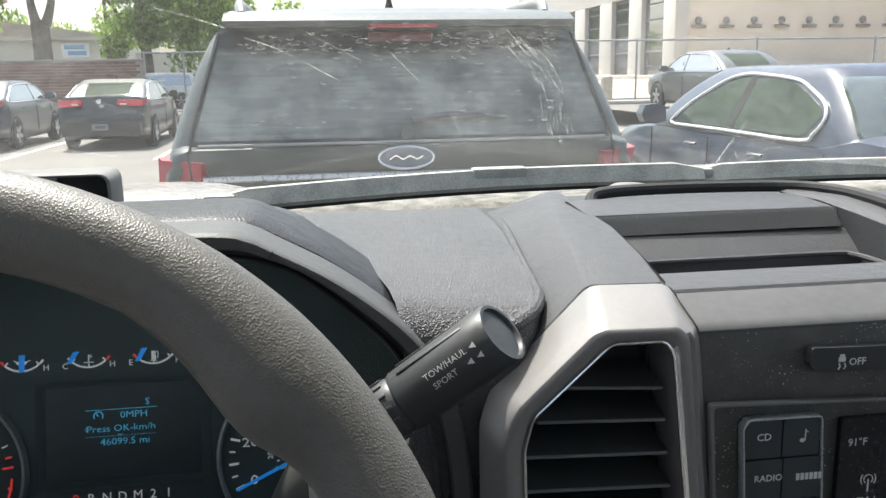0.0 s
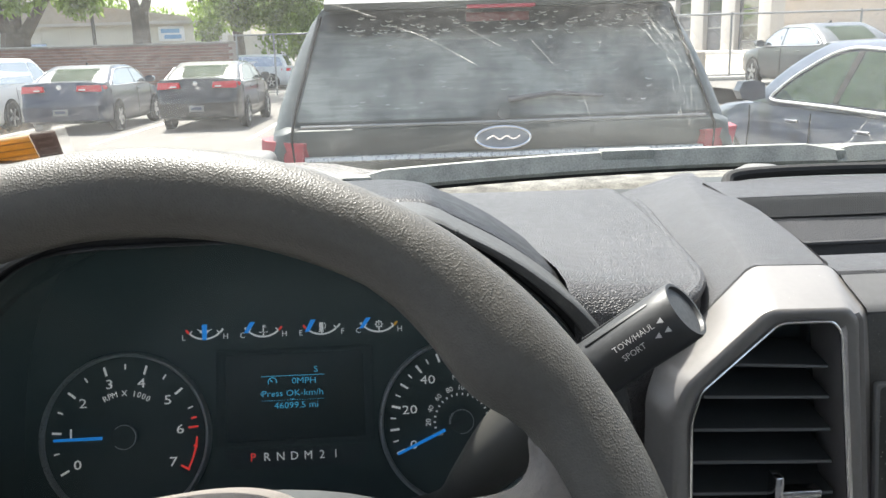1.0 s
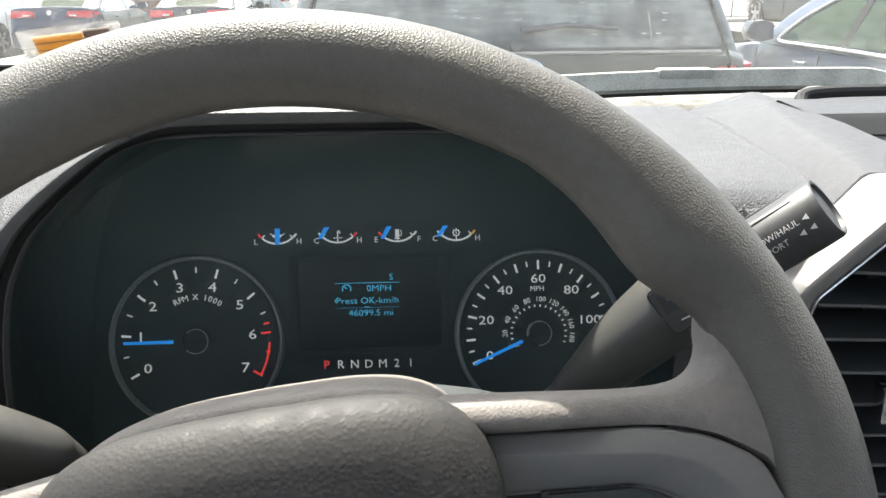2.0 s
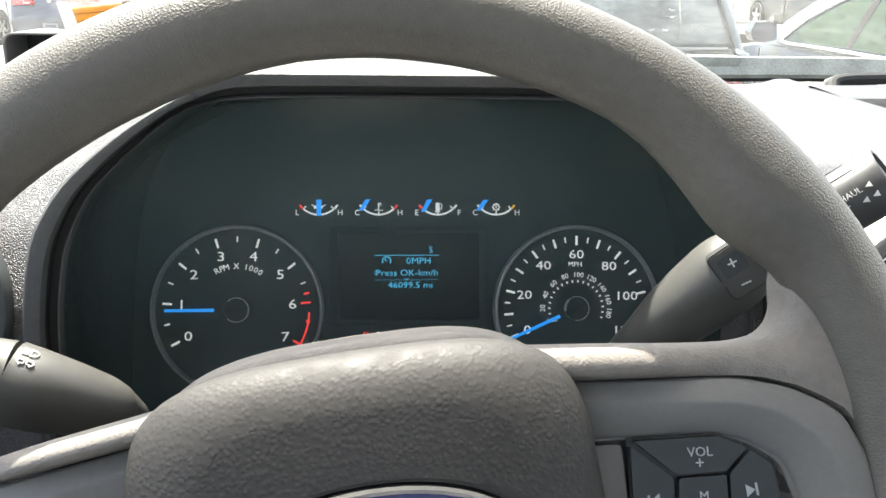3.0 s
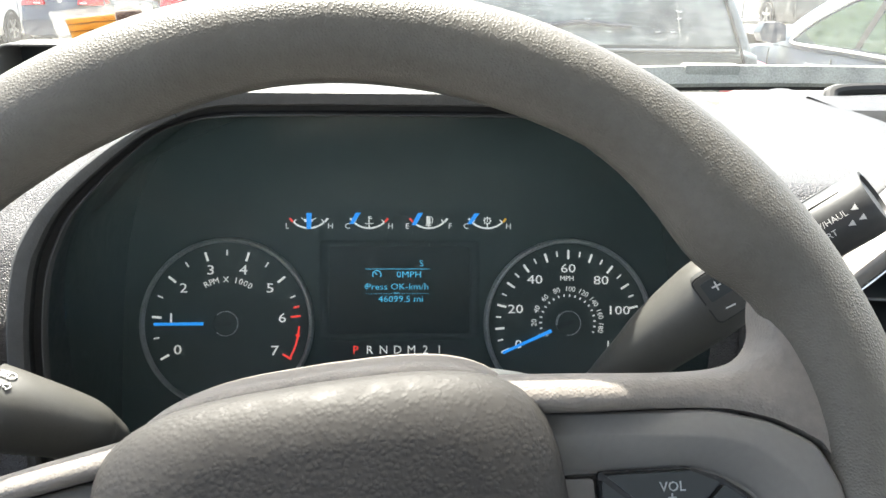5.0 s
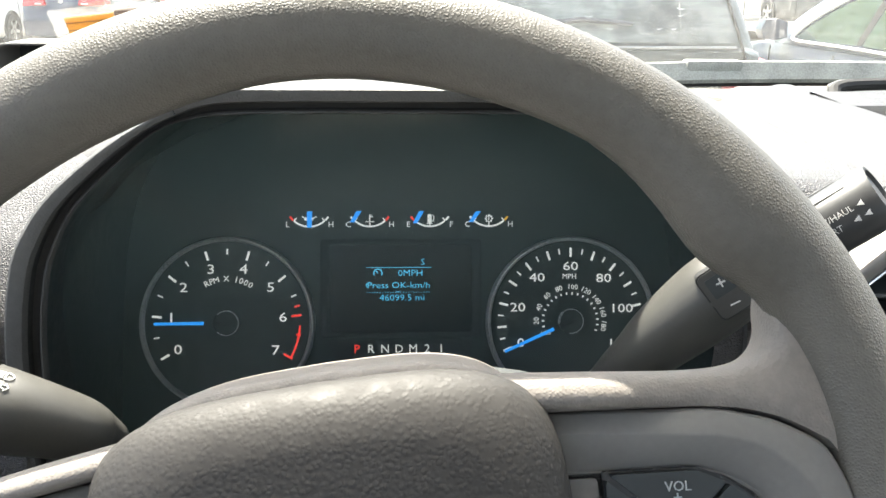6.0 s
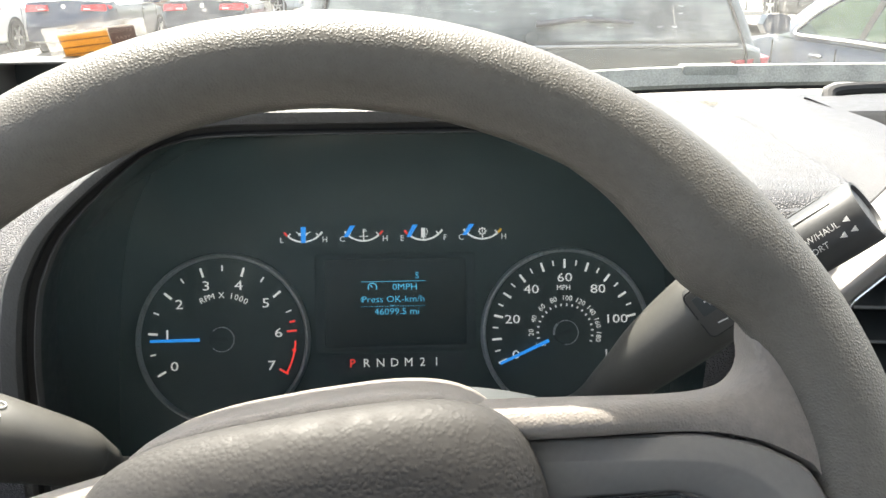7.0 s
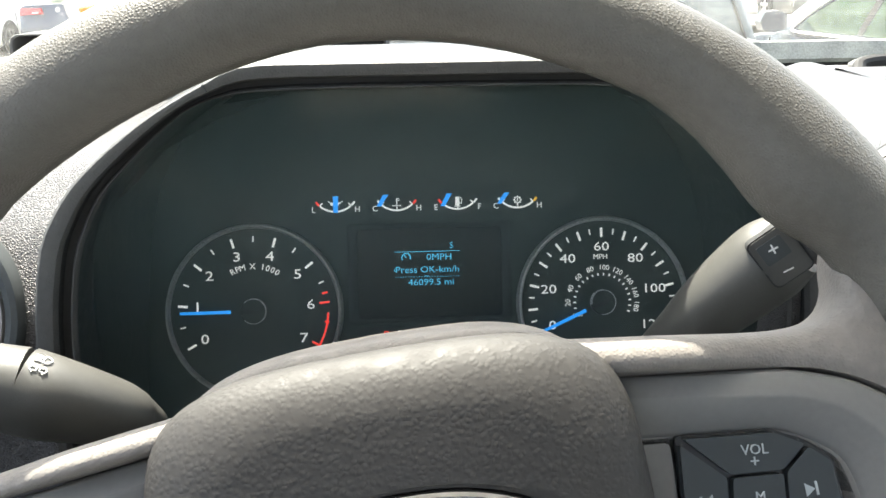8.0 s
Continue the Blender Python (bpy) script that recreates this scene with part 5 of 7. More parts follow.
# dealer stock label in a clear sleeve on the glass
SP = shield_point(-0.243, 1.4385)
nx = (shield_point(-0.20, 1.4385) - shield_point(-0.28, 1.4385)).normalized()
nz = (shield_point(-0.243, 1.47) - shield_point(-0.243, 1.41)).normalized()
nn = nx.cross(nz).normalized()
LAB = Matrix((nx, nz, nn)).transposed().to_4x4()
LAB.translation = SP + nn * 0.006
lab = thing("stock_label", LAB @ pose(0, 0, 0, 0, 0, 3) @ Matrix.Scale(1.05, 4), "yellow and brown stock label in a clear sleeve", "label")
part("card", plate(rounded([(0.0085, -0.0215), (0.0265, -0.0215), (0.0285, 0.0225), (0.0085, 0.0225)], 0.002), -0.0006, 0.0002), M_LABEL, lab, "brown half of the card")
for i in range(5):
    part("field", box(-0.0285, -0.0205 + 0.0084 * i, -0.0006, 0.0080, -0.0132 + 0.0084 * i, 0.0002), M_YELLOW, lab, "yellow field", smooth=0)
for i in range(4):
    part("field_rule", box(-0.0285, -0.0132 + 0.0084 * i, -0.0006, 0.0080, -0.0121 + 0.0084 * i, 0.0002), M_LABEL, lab, smooth=0)
for i, word in enumerate(("STOCK", "YEAR", "MAKE")):
    part("label_writing", lettering(word, 0.0052, 0.0001), M_LABEL_INK, lab, smooth=0, placed=Matrix.Translation((0.0180, 0.0170 - 0.0080 * i, 0.0004)) @ Matrix.Diagonal((-1, 1, 1, 1)))
for i in range(2):
    part("label_bar", box(0.011, -0.0095 - 0.0080 * i, 0.0002, 0.0235, -0.0062 - 0.0080 * i, 0.0004), M_LABEL_INK, lab, smooth=0)
part("sleeve", plate(rect(-0.038, -0.029, 0.037, 0.031, 0.003), 0.0012, 0.0016), M_SLEEVE, lab, "creased clear sleeve")

# smears and scratches on the windshield
M_SMEAR = clear("dried_smear", (1, 1, 1), rough=0.4, tint=0.96, dirt_or_glare=0.13, dirt_scale=60)


def smear(points, width):
    """A thin dried streak that lies on the glass; points in x and z."""
    rows = []
    path = smooth_path([(x, 0, z) for x, z in points], 10)
    for i, p in enumerate(path):
        d = (path[min(i + 1, len(path) - 1)] - path[max(i - 1, 0)]).normalized()
        w = 0.75 * width * (0.35 + 0.65 * noise.noise(Vector((i * 0.7, p.x * 9, p.z * 7))) ** 2 + 0.3)
        across = Vector((-d.z, 0, d.x)) * w
        rows.append([shield_point(p.x + k * across.x, p.z + k * across.z) + Vector((0, -0.0025, -0.001)) for k in (-0.5, 0.5)])
    return loft(rows, closed=False)


for pts, w in (([(0.016, 1.552), (0.04, 1.546), (0.065, 1.538)], 0.0015), ([(0.079, 1.531), (0.109, 1.52), (0.156, 1.495)], 0.0013), ([(0.124, 1.538), (0.147, 1.526), (0.176, 1.512)], 0.0009), ([(0.201, 1.519), (0.229, 1.494)], 0.0010), ([(0.268, 1.46), (0.284, 1.432)], 0.0010), ([(-0.051, 1.483), (-0.01, 1.467)], 0.0008), ([(-0.127, 1.438), (-0.084, 1.438), (-0.048, 1.429)], 0.0012), ([(0.585, 1.383), (0.586, 1.42), (0.588, 1.445)], 0.0022)):
    part("smear", smear(pts, w), M_SMEAR, shield, "dried pale streak", smooth=0)
rnd = random.Random(7)
TRAIL = [(0.300, 1.540), (0.327, 1.518), (0.352, 1.492), (0.372, 1.457), (0.392, 1.422)]
for k in range(90):
    i = rnd.randrange(4)
    t = rnd.random()
    x0 = lerp(TRAIL[i][0], TRAIL[i + 1][0], t) + rnd.gauss(0.004, 0.009)
    z0 = lerp(TRAIL[i][1], TRAIL[i + 1][1], t)
    n = rnd.uniform(0.005, 0.022)
    slope = (TRAIL[i + 1][0] - TRAIL[i][0]) / (TRAIL[i][1] - TRAIL[i + 1][1])
    part("smear", smear([(x0, z0), (x0 + slope * n + rnd.gauss(0, 0.001), z0 - n)], rnd.uniform(0.0003, 0.0008)), M_SMEAR, shield, smooth=0)
for k in range(70):
    x0, z0 = rnd.gauss(0.606, 0.022), rnd.uniform(1.365, 1.418)
    lean, n = rnd.gauss(0.5, 0.7), rnd.uniform(0.005, 0.018)
    part("smear", smear([(x0, z0), (x0 + lean * n * 0.5, z0 + n * 0.5), (x0 + lean * n, z0 + n * 0.8)], rnd.uniform(0.0004, 0.0014)), M_SMEAR, shield, smooth=0)
spots = []
for k in range(620):
    x0, z0 = rnd.uniform(-0.02, 0.42), rnd.uniform(1.415, 1.565)
    if k < 400:
        x0, z0 = rnd.uniform(0.09, 0.37), rnd.uniform(1.505, 1.545)
    w = rnd.uniform(0.0008, 0.0028)
    spots.append(smear([(x0 - w, z0 + rnd.gauss(0, 0.0005)), (x0, z0 - rnd.uniform(0.0002, 0.0010)), (x0 + w, z0 + rnd.gauss(0, 0.0005))], 0.00034))
tagged(part("water_spots", joined(*spots), M_SMEAR, shield, "dried water marks", smooth=0), kind="stuff")

# bonnet, cowl and wipers
bon = thing("bonnet", Matrix.Translation((XC, 1.6, 1.2)), "pale glossy pickup bonnet", "bonnet")
rows = []
for y, z in ((0.99, 1.335), (1.02, 1.345), (1.3, 1.325), (1.7, 1.29), (2.1, 1.23), (2.3, 1.17), (2.36, 1.08)):
    row = []
    for i in range(33):
        x = XC - 0.92 + 1.84 * i / 32
        d = abs(x - XC)
        bulge = 0.028 * (1 / (1 + math.exp(-(d - 0.42) / 0.03))) - 0.10 * max(0, (d - 0.72) / 0.2) ** 2
        row.append((x, y, z - 0.02 + bulge))
    rows.append(row)
part("panel", sheet(rows, 0.02), M_TRUCK, bon, outright=True)
part("grille_front", box(XC - 0.90, 2.20, 0.55, XC + 0.90, 2.34, 1.12, 0.04), M_TRUCK, bon, outright=True)

cowl = setting("cowl", loft([[(x, 0.865, 1.340) for x in xs], [(x, 0.895, 1.3575) for x in xs], [(x, 0.93, 1.3600) for x in xs], [(x, 0.97 - 0.05 * ((x - XC) / 0.78) ** 2, 1.3585) for x in xs], [(x, 1.02, 1.335) for x in xs], [(x, 1.03, 1.26) for x in xs]], closed=False), material("cowl_grey", (0.14, 0.135, 0.12), 0.85, vary=0.85, scale=45, relief=0.4, relief_scale=180), "weathered grey cowl panel", "cowl")

M_WIPER = material("wiper_grey", (0.31, 0.315, 0.285), 0.6, vary=0.3, scale=40, relief=0.2, relief_scale=400)


def wiper(x0, x1, y0, y1, z0, z1, label):
    w = thing("wiper", Matrix.Translation(((x0 + x1) / 2, (y0 + y1) / 2, min(z0, z1) - 0.01)), label, "wiper", "windshield wipers")
    pts = [Vector((lerp(x0, x1, t), lerp(y0, y1, t), lerp(z0, z1, t) + 0.006 * math.sin(math.pi * t))) for t in (i / 16 for i in range(17))]
    spoiler = loft([[p + Vector((0, 0.010, -0.011)), p + Vector((0, -0.004, -0.011)), p + Vector((0, -0.006, -0.007)), p + Vector((0, 0.002, 0.010 * k)), p + Vector((0, 0.006, 0.011 * k))] for p, k in zip(pts, [0.4] + [1] * 15 + [0.4])])
    blade = part("blade", spoiler, M_WIPER, w, "faded grey beam blade", outright=True)
    part("rubber_edge", loft([[p + Vector((0, 0.002, -0.011)), p + Vector((0, 0.004, -0.015)), p + Vector((0, -0.001, -0.015)), p + Vector((0, -0.003, -0.011))] for p in pts]), M_RUBBER, blade, outright=True)
    part("end_cap", box(pts[0].x - 0.012, pts[0].y - 0.006, pts[0].z - 0.012, pts[0].x + 0.02, pts[0].y + 0.012, pts[0].z + 0.007, 0.003), M_WIPER, blade, outright=True)
    c = pts[9]
    part("arm", tube([c + Vector((0, 0.014, 0.006)), c + Vector((0.16, 0.035, -0.004)), c + Vector((0.36, 0.06, -0.018))], [0.006, 0.008, 0.011], 8, flat=0.6), M_WIPER, w, outright=True)
    part("bridge", box(c.x - 0.03, c.y - 0.002, c.z - 0.004, c.x + 0.03, c.y + 0.018, c.z + 0.012, 0.003), M_WIPER, w, outright=True)


wiper(0.028, 0.560, 0.880, 0.885, 1.373, 1.386, "long weathered wiper lying at the windshield base")
wiper(0.560, 1.050, 0.905, 0.86, 1.381, 1.376, "second weathered wiper lying at the windshield base")
noz = thing("washer_nozzle", Matrix.Translation((0.453, 0.832, 1.372)), "small dark washer nozzle", "washer nozzle")
part("cap", lathe([(0.026, 0.0), (0.025, 0.006), (0.016, 0.011), (0.0001, 0.0125)], 20), M_TRIM, noz)

# ---- outside: materials ----
M_ASPHALT = material("asphalt", (0.135, 0.126, 0.112), 0.9, vary=0.16, scale=0.7, relief=0.3, relief_scale=60)
M_LINE = material("road_paint", (0.70, 0.69, 0.66), 0.8, vary=0.2, scale=6)
M_DIRT = material("sandy_ground", (0.42, 0.36, 0.28), 0.95, vary=0.2, scale=0.5, relief=0.3, relief_scale=20)
M_CONCRETE = material("concrete", (0.42, 0.39, 0.34), 0.9, vary=0.15, scale=2, relief=0.3, relief_scale=40)
M_BRICK = material("brick", (0.23, 0.115, 0.085), 0.9, vary=0.2, scale=3, each=0.22)
M_MORTAR = material("mortar", (0.30, 0.24, 0.21), 0.95, vary=0.15, scale=4)
M_STUCCO = material("cream_stucco", (0.62, 0.53, 0.44), 0.9, vary=0.06, scale=0.4, relief=0.2, relief_scale=30)
M_PILLAR = material("white_render", (0.47, 0.44, 0.40), 0.85, vary=0.05, scale=0.5)
M_SIDING = material("pale_siding", (0.60, 0.57, 0.50), 0.8, vary=0.08, scale=0.6)
M_ROOF = material("tan_roof", (0.42, 0.37, 0.30), 0.85, vary=0.15, scale=0.8)
M_SHUTTER = material("dark_shutter", (0.10, 0.10, 0.105), 0.6, vary=0.2, scale=1.5)
M_SIGN = material("sign_white", (0.72, 0.74, 0.76), 0.5, vary=0.04)
M_SIGNBLUE = material("sign_blue", (0.18, 0.36, 0.58), 0.5, vary=0.05)
M_SIGNRED = material("sign_faded_red", (0.62, 0.36, 0.33), 0.6, vary=0.06)
M_STEEL = material("galvanised_steel", (0.30, 0.30, 0.29), 0.5, metal=0.6, vary=0.15, scale=8)
M_POLE = material("weathered_pole", (0.10, 0.095, 0.085), 0.85, vary=0.2, scale=6)
M_BARK = material("bark", (0.14, 0.115, 0.09), 0.95, vary=0.35, scale=5, relief=0.8, relief_scale=14)
M_TYRE = material("tyre", (0.030, 0.030, 0.030), 0.85, vary=0.2, scale=15)
M_ALLOY = material("alloy", (0.55, 0.55, 0.55), 0.3, metal=0.8, vary=0.1, scale=12)
M_TAIL = material("tail_lamp_red", (0.52, 0.010, 0.016), 0.2, vary=0.2, scale=20, coat=0.25)
M_DULLTAIL = material("dusty_tail_lamp", (0.34, 0.035, 0.05), 0.35, vary=0.3, scale=18)
M_POLISHED = material("polished_trim", (0.82, 0.82, 0.81), 0.28, metal=0.4, vary=0.05, scale=8)
M_STRIP = material("bright_strip", (0.50, 0.50, 0.48), 0.3, metal=0.4, vary=0.1, scale=6)
M_TAILW = material("tail_lamp_clear", (0.62, 0.50, 0.48), 0.2, vary=0.15, scale=20, coat=0.7)
M_CARGLASS = material("car_glass", (0.024, 0.034, 0.034), 0.07, vary=0.2, scale=2, spec=1.0, ior=2.7)
M_PALEGLASS = material("glass_over_pale_seats", (0.036, 0.049, 0.034), 0.08, vary=0.35, scale=1.3, spec=0.14, ior=1.15)
M_SIDEGLASS = material("side_glass_over_pale_seats", (0.042, 0.060, 0.054), 0.06, vary=0.35, scale=0.9, spec=1.0, ior=1.8)
M_SEAM = material("seam_black", (0.006, 0.006, 0.006), 0.8, vary=0.1)
M_PLATE_W = material("plate_white", (0.20, 0.20, 0.195), 0.5, vary=0.05)
M_PLATE_BAR = material("plate_bars", (0.06, 0.07, 0.10), 0.6, vary=0.05)


def paint(name, color, metal=0.0, coat=0.6):
    return material(name, color, 0.42, metal=metal, vary=0.04, scale=2.5, coat=coat)


M_NAVY = paint("navy_paint", (0.010, 0.020, 0.046))
M_BLACKCAR = paint("black_paint", (0.011, 0.012, 0.014))
M_GREYCAR = paint("grey_paint", (0.055, 0.060, 0.064))
M_WHITECAR = paint("white_paint", (0.66, 0.66, 0.64), 0.0)
M_SUV = paint("dark_grey_paint", (0.052, 0.060, 0.056), coat=0.2)


def leaf_material(name, color):
    m = bpy.data.materials.new(name)
    m.use_nodes = True
    t = m.node_tree
    n, link = t.nodes, t.links.new
    n.remove(n["Principled BSDF"])
    geo = n.new("ShaderNodeNewGeometry")
    ramp = n.new("ShaderNodeMapRange")
    ramp.inputs["To Min"].default_value, ramp.inputs["To Max"].default_value = 0.6, 1.5
    link(geo.outputs["Random Per Island"], ramp.inputs["Value"])
    shade = n.new("ShaderNodeVectorMath")
    shade.operation = "SCALE"
    shade.inputs[0].default_value = color
    link(ramp.outputs[0], shade.inputs["Scale"])
    d, tr, mix = n.new("ShaderNodeBsdfDiffuse"), n.new("ShaderNodeBsdfTranslucent"), n.new("ShaderNodeMixShader")
    link(shade.outputs[0], d.inputs["Color"])
    glow = n.new("ShaderNodeVectorMath")
    glow.operation = "MULTIPLY"
    link(shade.outputs[0], glow.inputs[0])
    glow.inputs[1].default_value = (1.7, 1.75, 1.2)
    link(glow.outputs[0], tr.inputs["Color"])
    mix.inputs[0].default_value = 0.55
    link(d.outputs[0], mix.inputs[1])
    link(tr.outputs[0], mix.inputs[2])
    link(mix.outputs[0], n["Material Output"].inputs["Surface"])
    return m


def dusty_glass(name):
    """Dark gloss glass, dust-caked below and darker above a wavy line near its top edge."""
    m = material(name, (0.030, 0.034, 0.034), 0.10, vary=0.2, scale=4, spec=0.45)
    n, link = m.node_tree.nodes, m.node_tree.links.new
    p = n["Principled BSDF"]
    at = n.new("ShaderNodeTexCoord").outputs["Object"]
    xyz = n.new("ShaderNodeSeparateXYZ")
    link(at, xyz.inputs[0])
    blot = n.new("ShaderNodeTexNoise")
    blot.inputs["Scale"].default_value, blot.inputs["Detail"].default_value = 5.0, 6
    link(at, blot.inputs["Vector"])
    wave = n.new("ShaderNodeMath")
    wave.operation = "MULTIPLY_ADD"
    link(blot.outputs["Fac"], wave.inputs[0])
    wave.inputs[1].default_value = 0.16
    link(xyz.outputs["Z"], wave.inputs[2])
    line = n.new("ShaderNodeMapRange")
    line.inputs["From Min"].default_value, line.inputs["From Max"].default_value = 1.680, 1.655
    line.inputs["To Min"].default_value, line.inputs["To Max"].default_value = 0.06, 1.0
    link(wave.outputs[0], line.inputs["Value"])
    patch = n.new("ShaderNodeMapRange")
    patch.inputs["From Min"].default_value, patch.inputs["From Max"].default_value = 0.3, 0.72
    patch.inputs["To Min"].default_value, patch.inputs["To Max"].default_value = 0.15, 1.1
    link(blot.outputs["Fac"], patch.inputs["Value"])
    wide = n.new("ShaderNodeVectorMath")
    wide.operation = "MULTIPLY"
    wide.inputs[1].default_value = (5.0, 5.0, 70.0)
    link(at, wide.inputs[0])
    streak = n.new("ShaderNodeTexNoise")
    streak.inputs["Scale"].default_value, streak.inputs["Detail"].default_value = 1.0, 5
    link(wide.outputs[0], streak.inputs["Vector"])
    wiped = n.new("ShaderNodeMapRange")
    wiped.inputs["From Min"].default_value, wiped.inputs["From Max"].default_value = 0.36, 0.62
    wiped.inputs["To Min"].default_value, wiped.inputs["To Max"].default_value = 0.82, 1.08
    link(streak.outputs["Fac"], wiped.inputs["Value"])
    thick = n.new("ShaderNodeMath")
    thick.operation = "MULTIPLY"
    link(patch.outputs[0], thick.inputs[0])
    link(wiped.outputs[0], thick.inputs[1])
    both = n.new("ShaderNodeMath")
    both.operation = "MULTIPLY"
    both.use_clamp = True
    link(line.outputs[0], both.inputs[0])
    link(thick.outputs[0], both.inputs[1])
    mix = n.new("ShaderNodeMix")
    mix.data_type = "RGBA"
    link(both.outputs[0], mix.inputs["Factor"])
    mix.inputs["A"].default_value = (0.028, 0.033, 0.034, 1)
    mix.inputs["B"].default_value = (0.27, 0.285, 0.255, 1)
    rough = n.new("ShaderNodeMapRange")
    rough.inputs["To Min"].default_value, rough.inputs["To Max"].default_value = 0.05, 0.35
    link(both.outputs[0], rough.inputs["Value"])
    link(mix.outputs["Result"], p.inputs["Base Color"])
    link(rough.outputs[0], p.inputs["Roughness"])
    return m


M_DUSTGLASS = dusty_glass("dusty_rear_glass")
M_LEAF = leaf_material("leaves", (0.165, 0.225, 0.08))

# ---- ground ----
setting("ground", sheet([[(x, y, 0.0) for x in (-900, -60, 60, 900)] for y in (-900, -40, 80, 1800)]), M_ASPHALT, "sun-bleached tan asphalt car park", "ground")
for x, y0, y1 in ((-8.7, 16.2, 21.5), (-5.8, 16.2, 21.5), (-2.85, 16.2, 21.5), (0.1, 16.2, 21.5), (-11.6, 16.2, 21.5), (1.95, 1.2, 6.6), (4.9, 1.2, 6.6)):
    setting("parking_line", box(x - 0.05, y0, 0.0, x + 0.05, y1, 0.004), M_LINE, "worn white parking line on asphalt", "parking line", 0)
setting("sand_bank", loft([[(8.2, 32.0, 0.40), (60, 32.0, 0.40)], [(8.2, 33.0, 0.44), (60, 33.0, 0.44)], [(8.2, 44.0, 0.5), (60, 44.0, 0.5)], [(8.2, 74.0, 0.6), (60, 74.0, 0.6)]], closed=False), M_DIRT, "pale sandy strip beyond the fence", "ground")
setting("raised_lot", loft([[(8.2, 15.0, 0.0), (60, 15.0, 0.0)], [(8.2, 17.0, 0.38), (60, 17.0, 0.38)], [(8.2, 17.6, 0.42), (60, 17.6, 0.42)], [(8.2, 32.0, 0.42), (60, 32.0, 0.42)]], closed=False), M_ASPHALT, "raised tan asphalt lot behind a ramp", "ground")
setting("kerb", box(8.0, 25.6, 0.42, 40, 25.9, 0.54, 0.02), M_CONCRETE, "low pale concrete kerb", "kerb")


# ---- cars ----
def road_wheel(parent, x, y, r, side, tyre_w=0.2):
    c = Matrix.Translation((x, y, r)) @ pose(0, 0, 0, 0, 90 * side, 0)
    tyre = part("wheel", lathe([(r * 0.62, -tyre_w * 0.5), (r * 0.93, -tyre_w * 0.5), (r, -tyre_w * 0.36), (r, tyre_w * 0.36), (r * 0.93, tyre_w * 0.5), (r * 0.66, tyre_w * 0.5), (r * 0.62, tyre_w * 0.42), (r * 0.62, -tyre_w * 0.5)], 28), M_TYRE, parent, placed=c)
    part("rim", lathe([(0.0001, tyre_w * 0.20), (r * 0.60, tyre_w * 0.16), (r * 0.61, tyre_w * 0.44), (r * 0.655, tyre_w * 0.48), (r * 0.655, tyre_w * 0.30)], 28), M_SHUTTER, tyre, placed=c)
    for i in range(5):
        spoke = loft([[(0.03, -0.045, tyre_w * 0.30), (0.03, 0.045, tyre_w * 0.30), (0.03, 0.045, tyre_w * 0.45), (0.03, -0.045, tyre_w * 0.45)], [(r * 0.62, -0.03, tyre_w * 0.32), (r * 0.62, 0.03, tyre_w * 0.32), (r * 0.62, 0.03, tyre_w * 0.47), (r * 0.62, -0.03, tyre_w * 0.47)]])
        part("rim_spoke", spoke, M_ALLOY, tyre, placed=c @ pose(0, 0, 0, 0, 0, 72 * i))


class Shape:
    """The numbers of one car body: lengths along y with the front at +y, half-widths across."""

    def __init__(self, L, W, H, belt, base, roof, wheels, r, tuck=0.62):
        self.L, self.h, self.H, self.belt, self.base, self.roof, self.wheels, self.r, self.tuck = L, W / 2, H, belt, base, roof, wheels, r, tuck

    def side_x(self, z):
        """Half-width of the glasshouse at z."""
        t = (z - self.belt) / (self.H - self.belt)
        return lerp(self.h - 0.055, self.h * self.tuck + 0.10, t**1.25 if t > 0 else t * 0.5)

    def end_y(self, z, which):
        t = (z - self.belt) / (self.H - self.belt)
        k = min(1.0, max(0.0, t))
        k = 0.5 * k + 0.5 * (1 - math.sqrt(1 - k * k)) if t > 0 else t
        return lerp(self.base[which], self.roof[which], k)


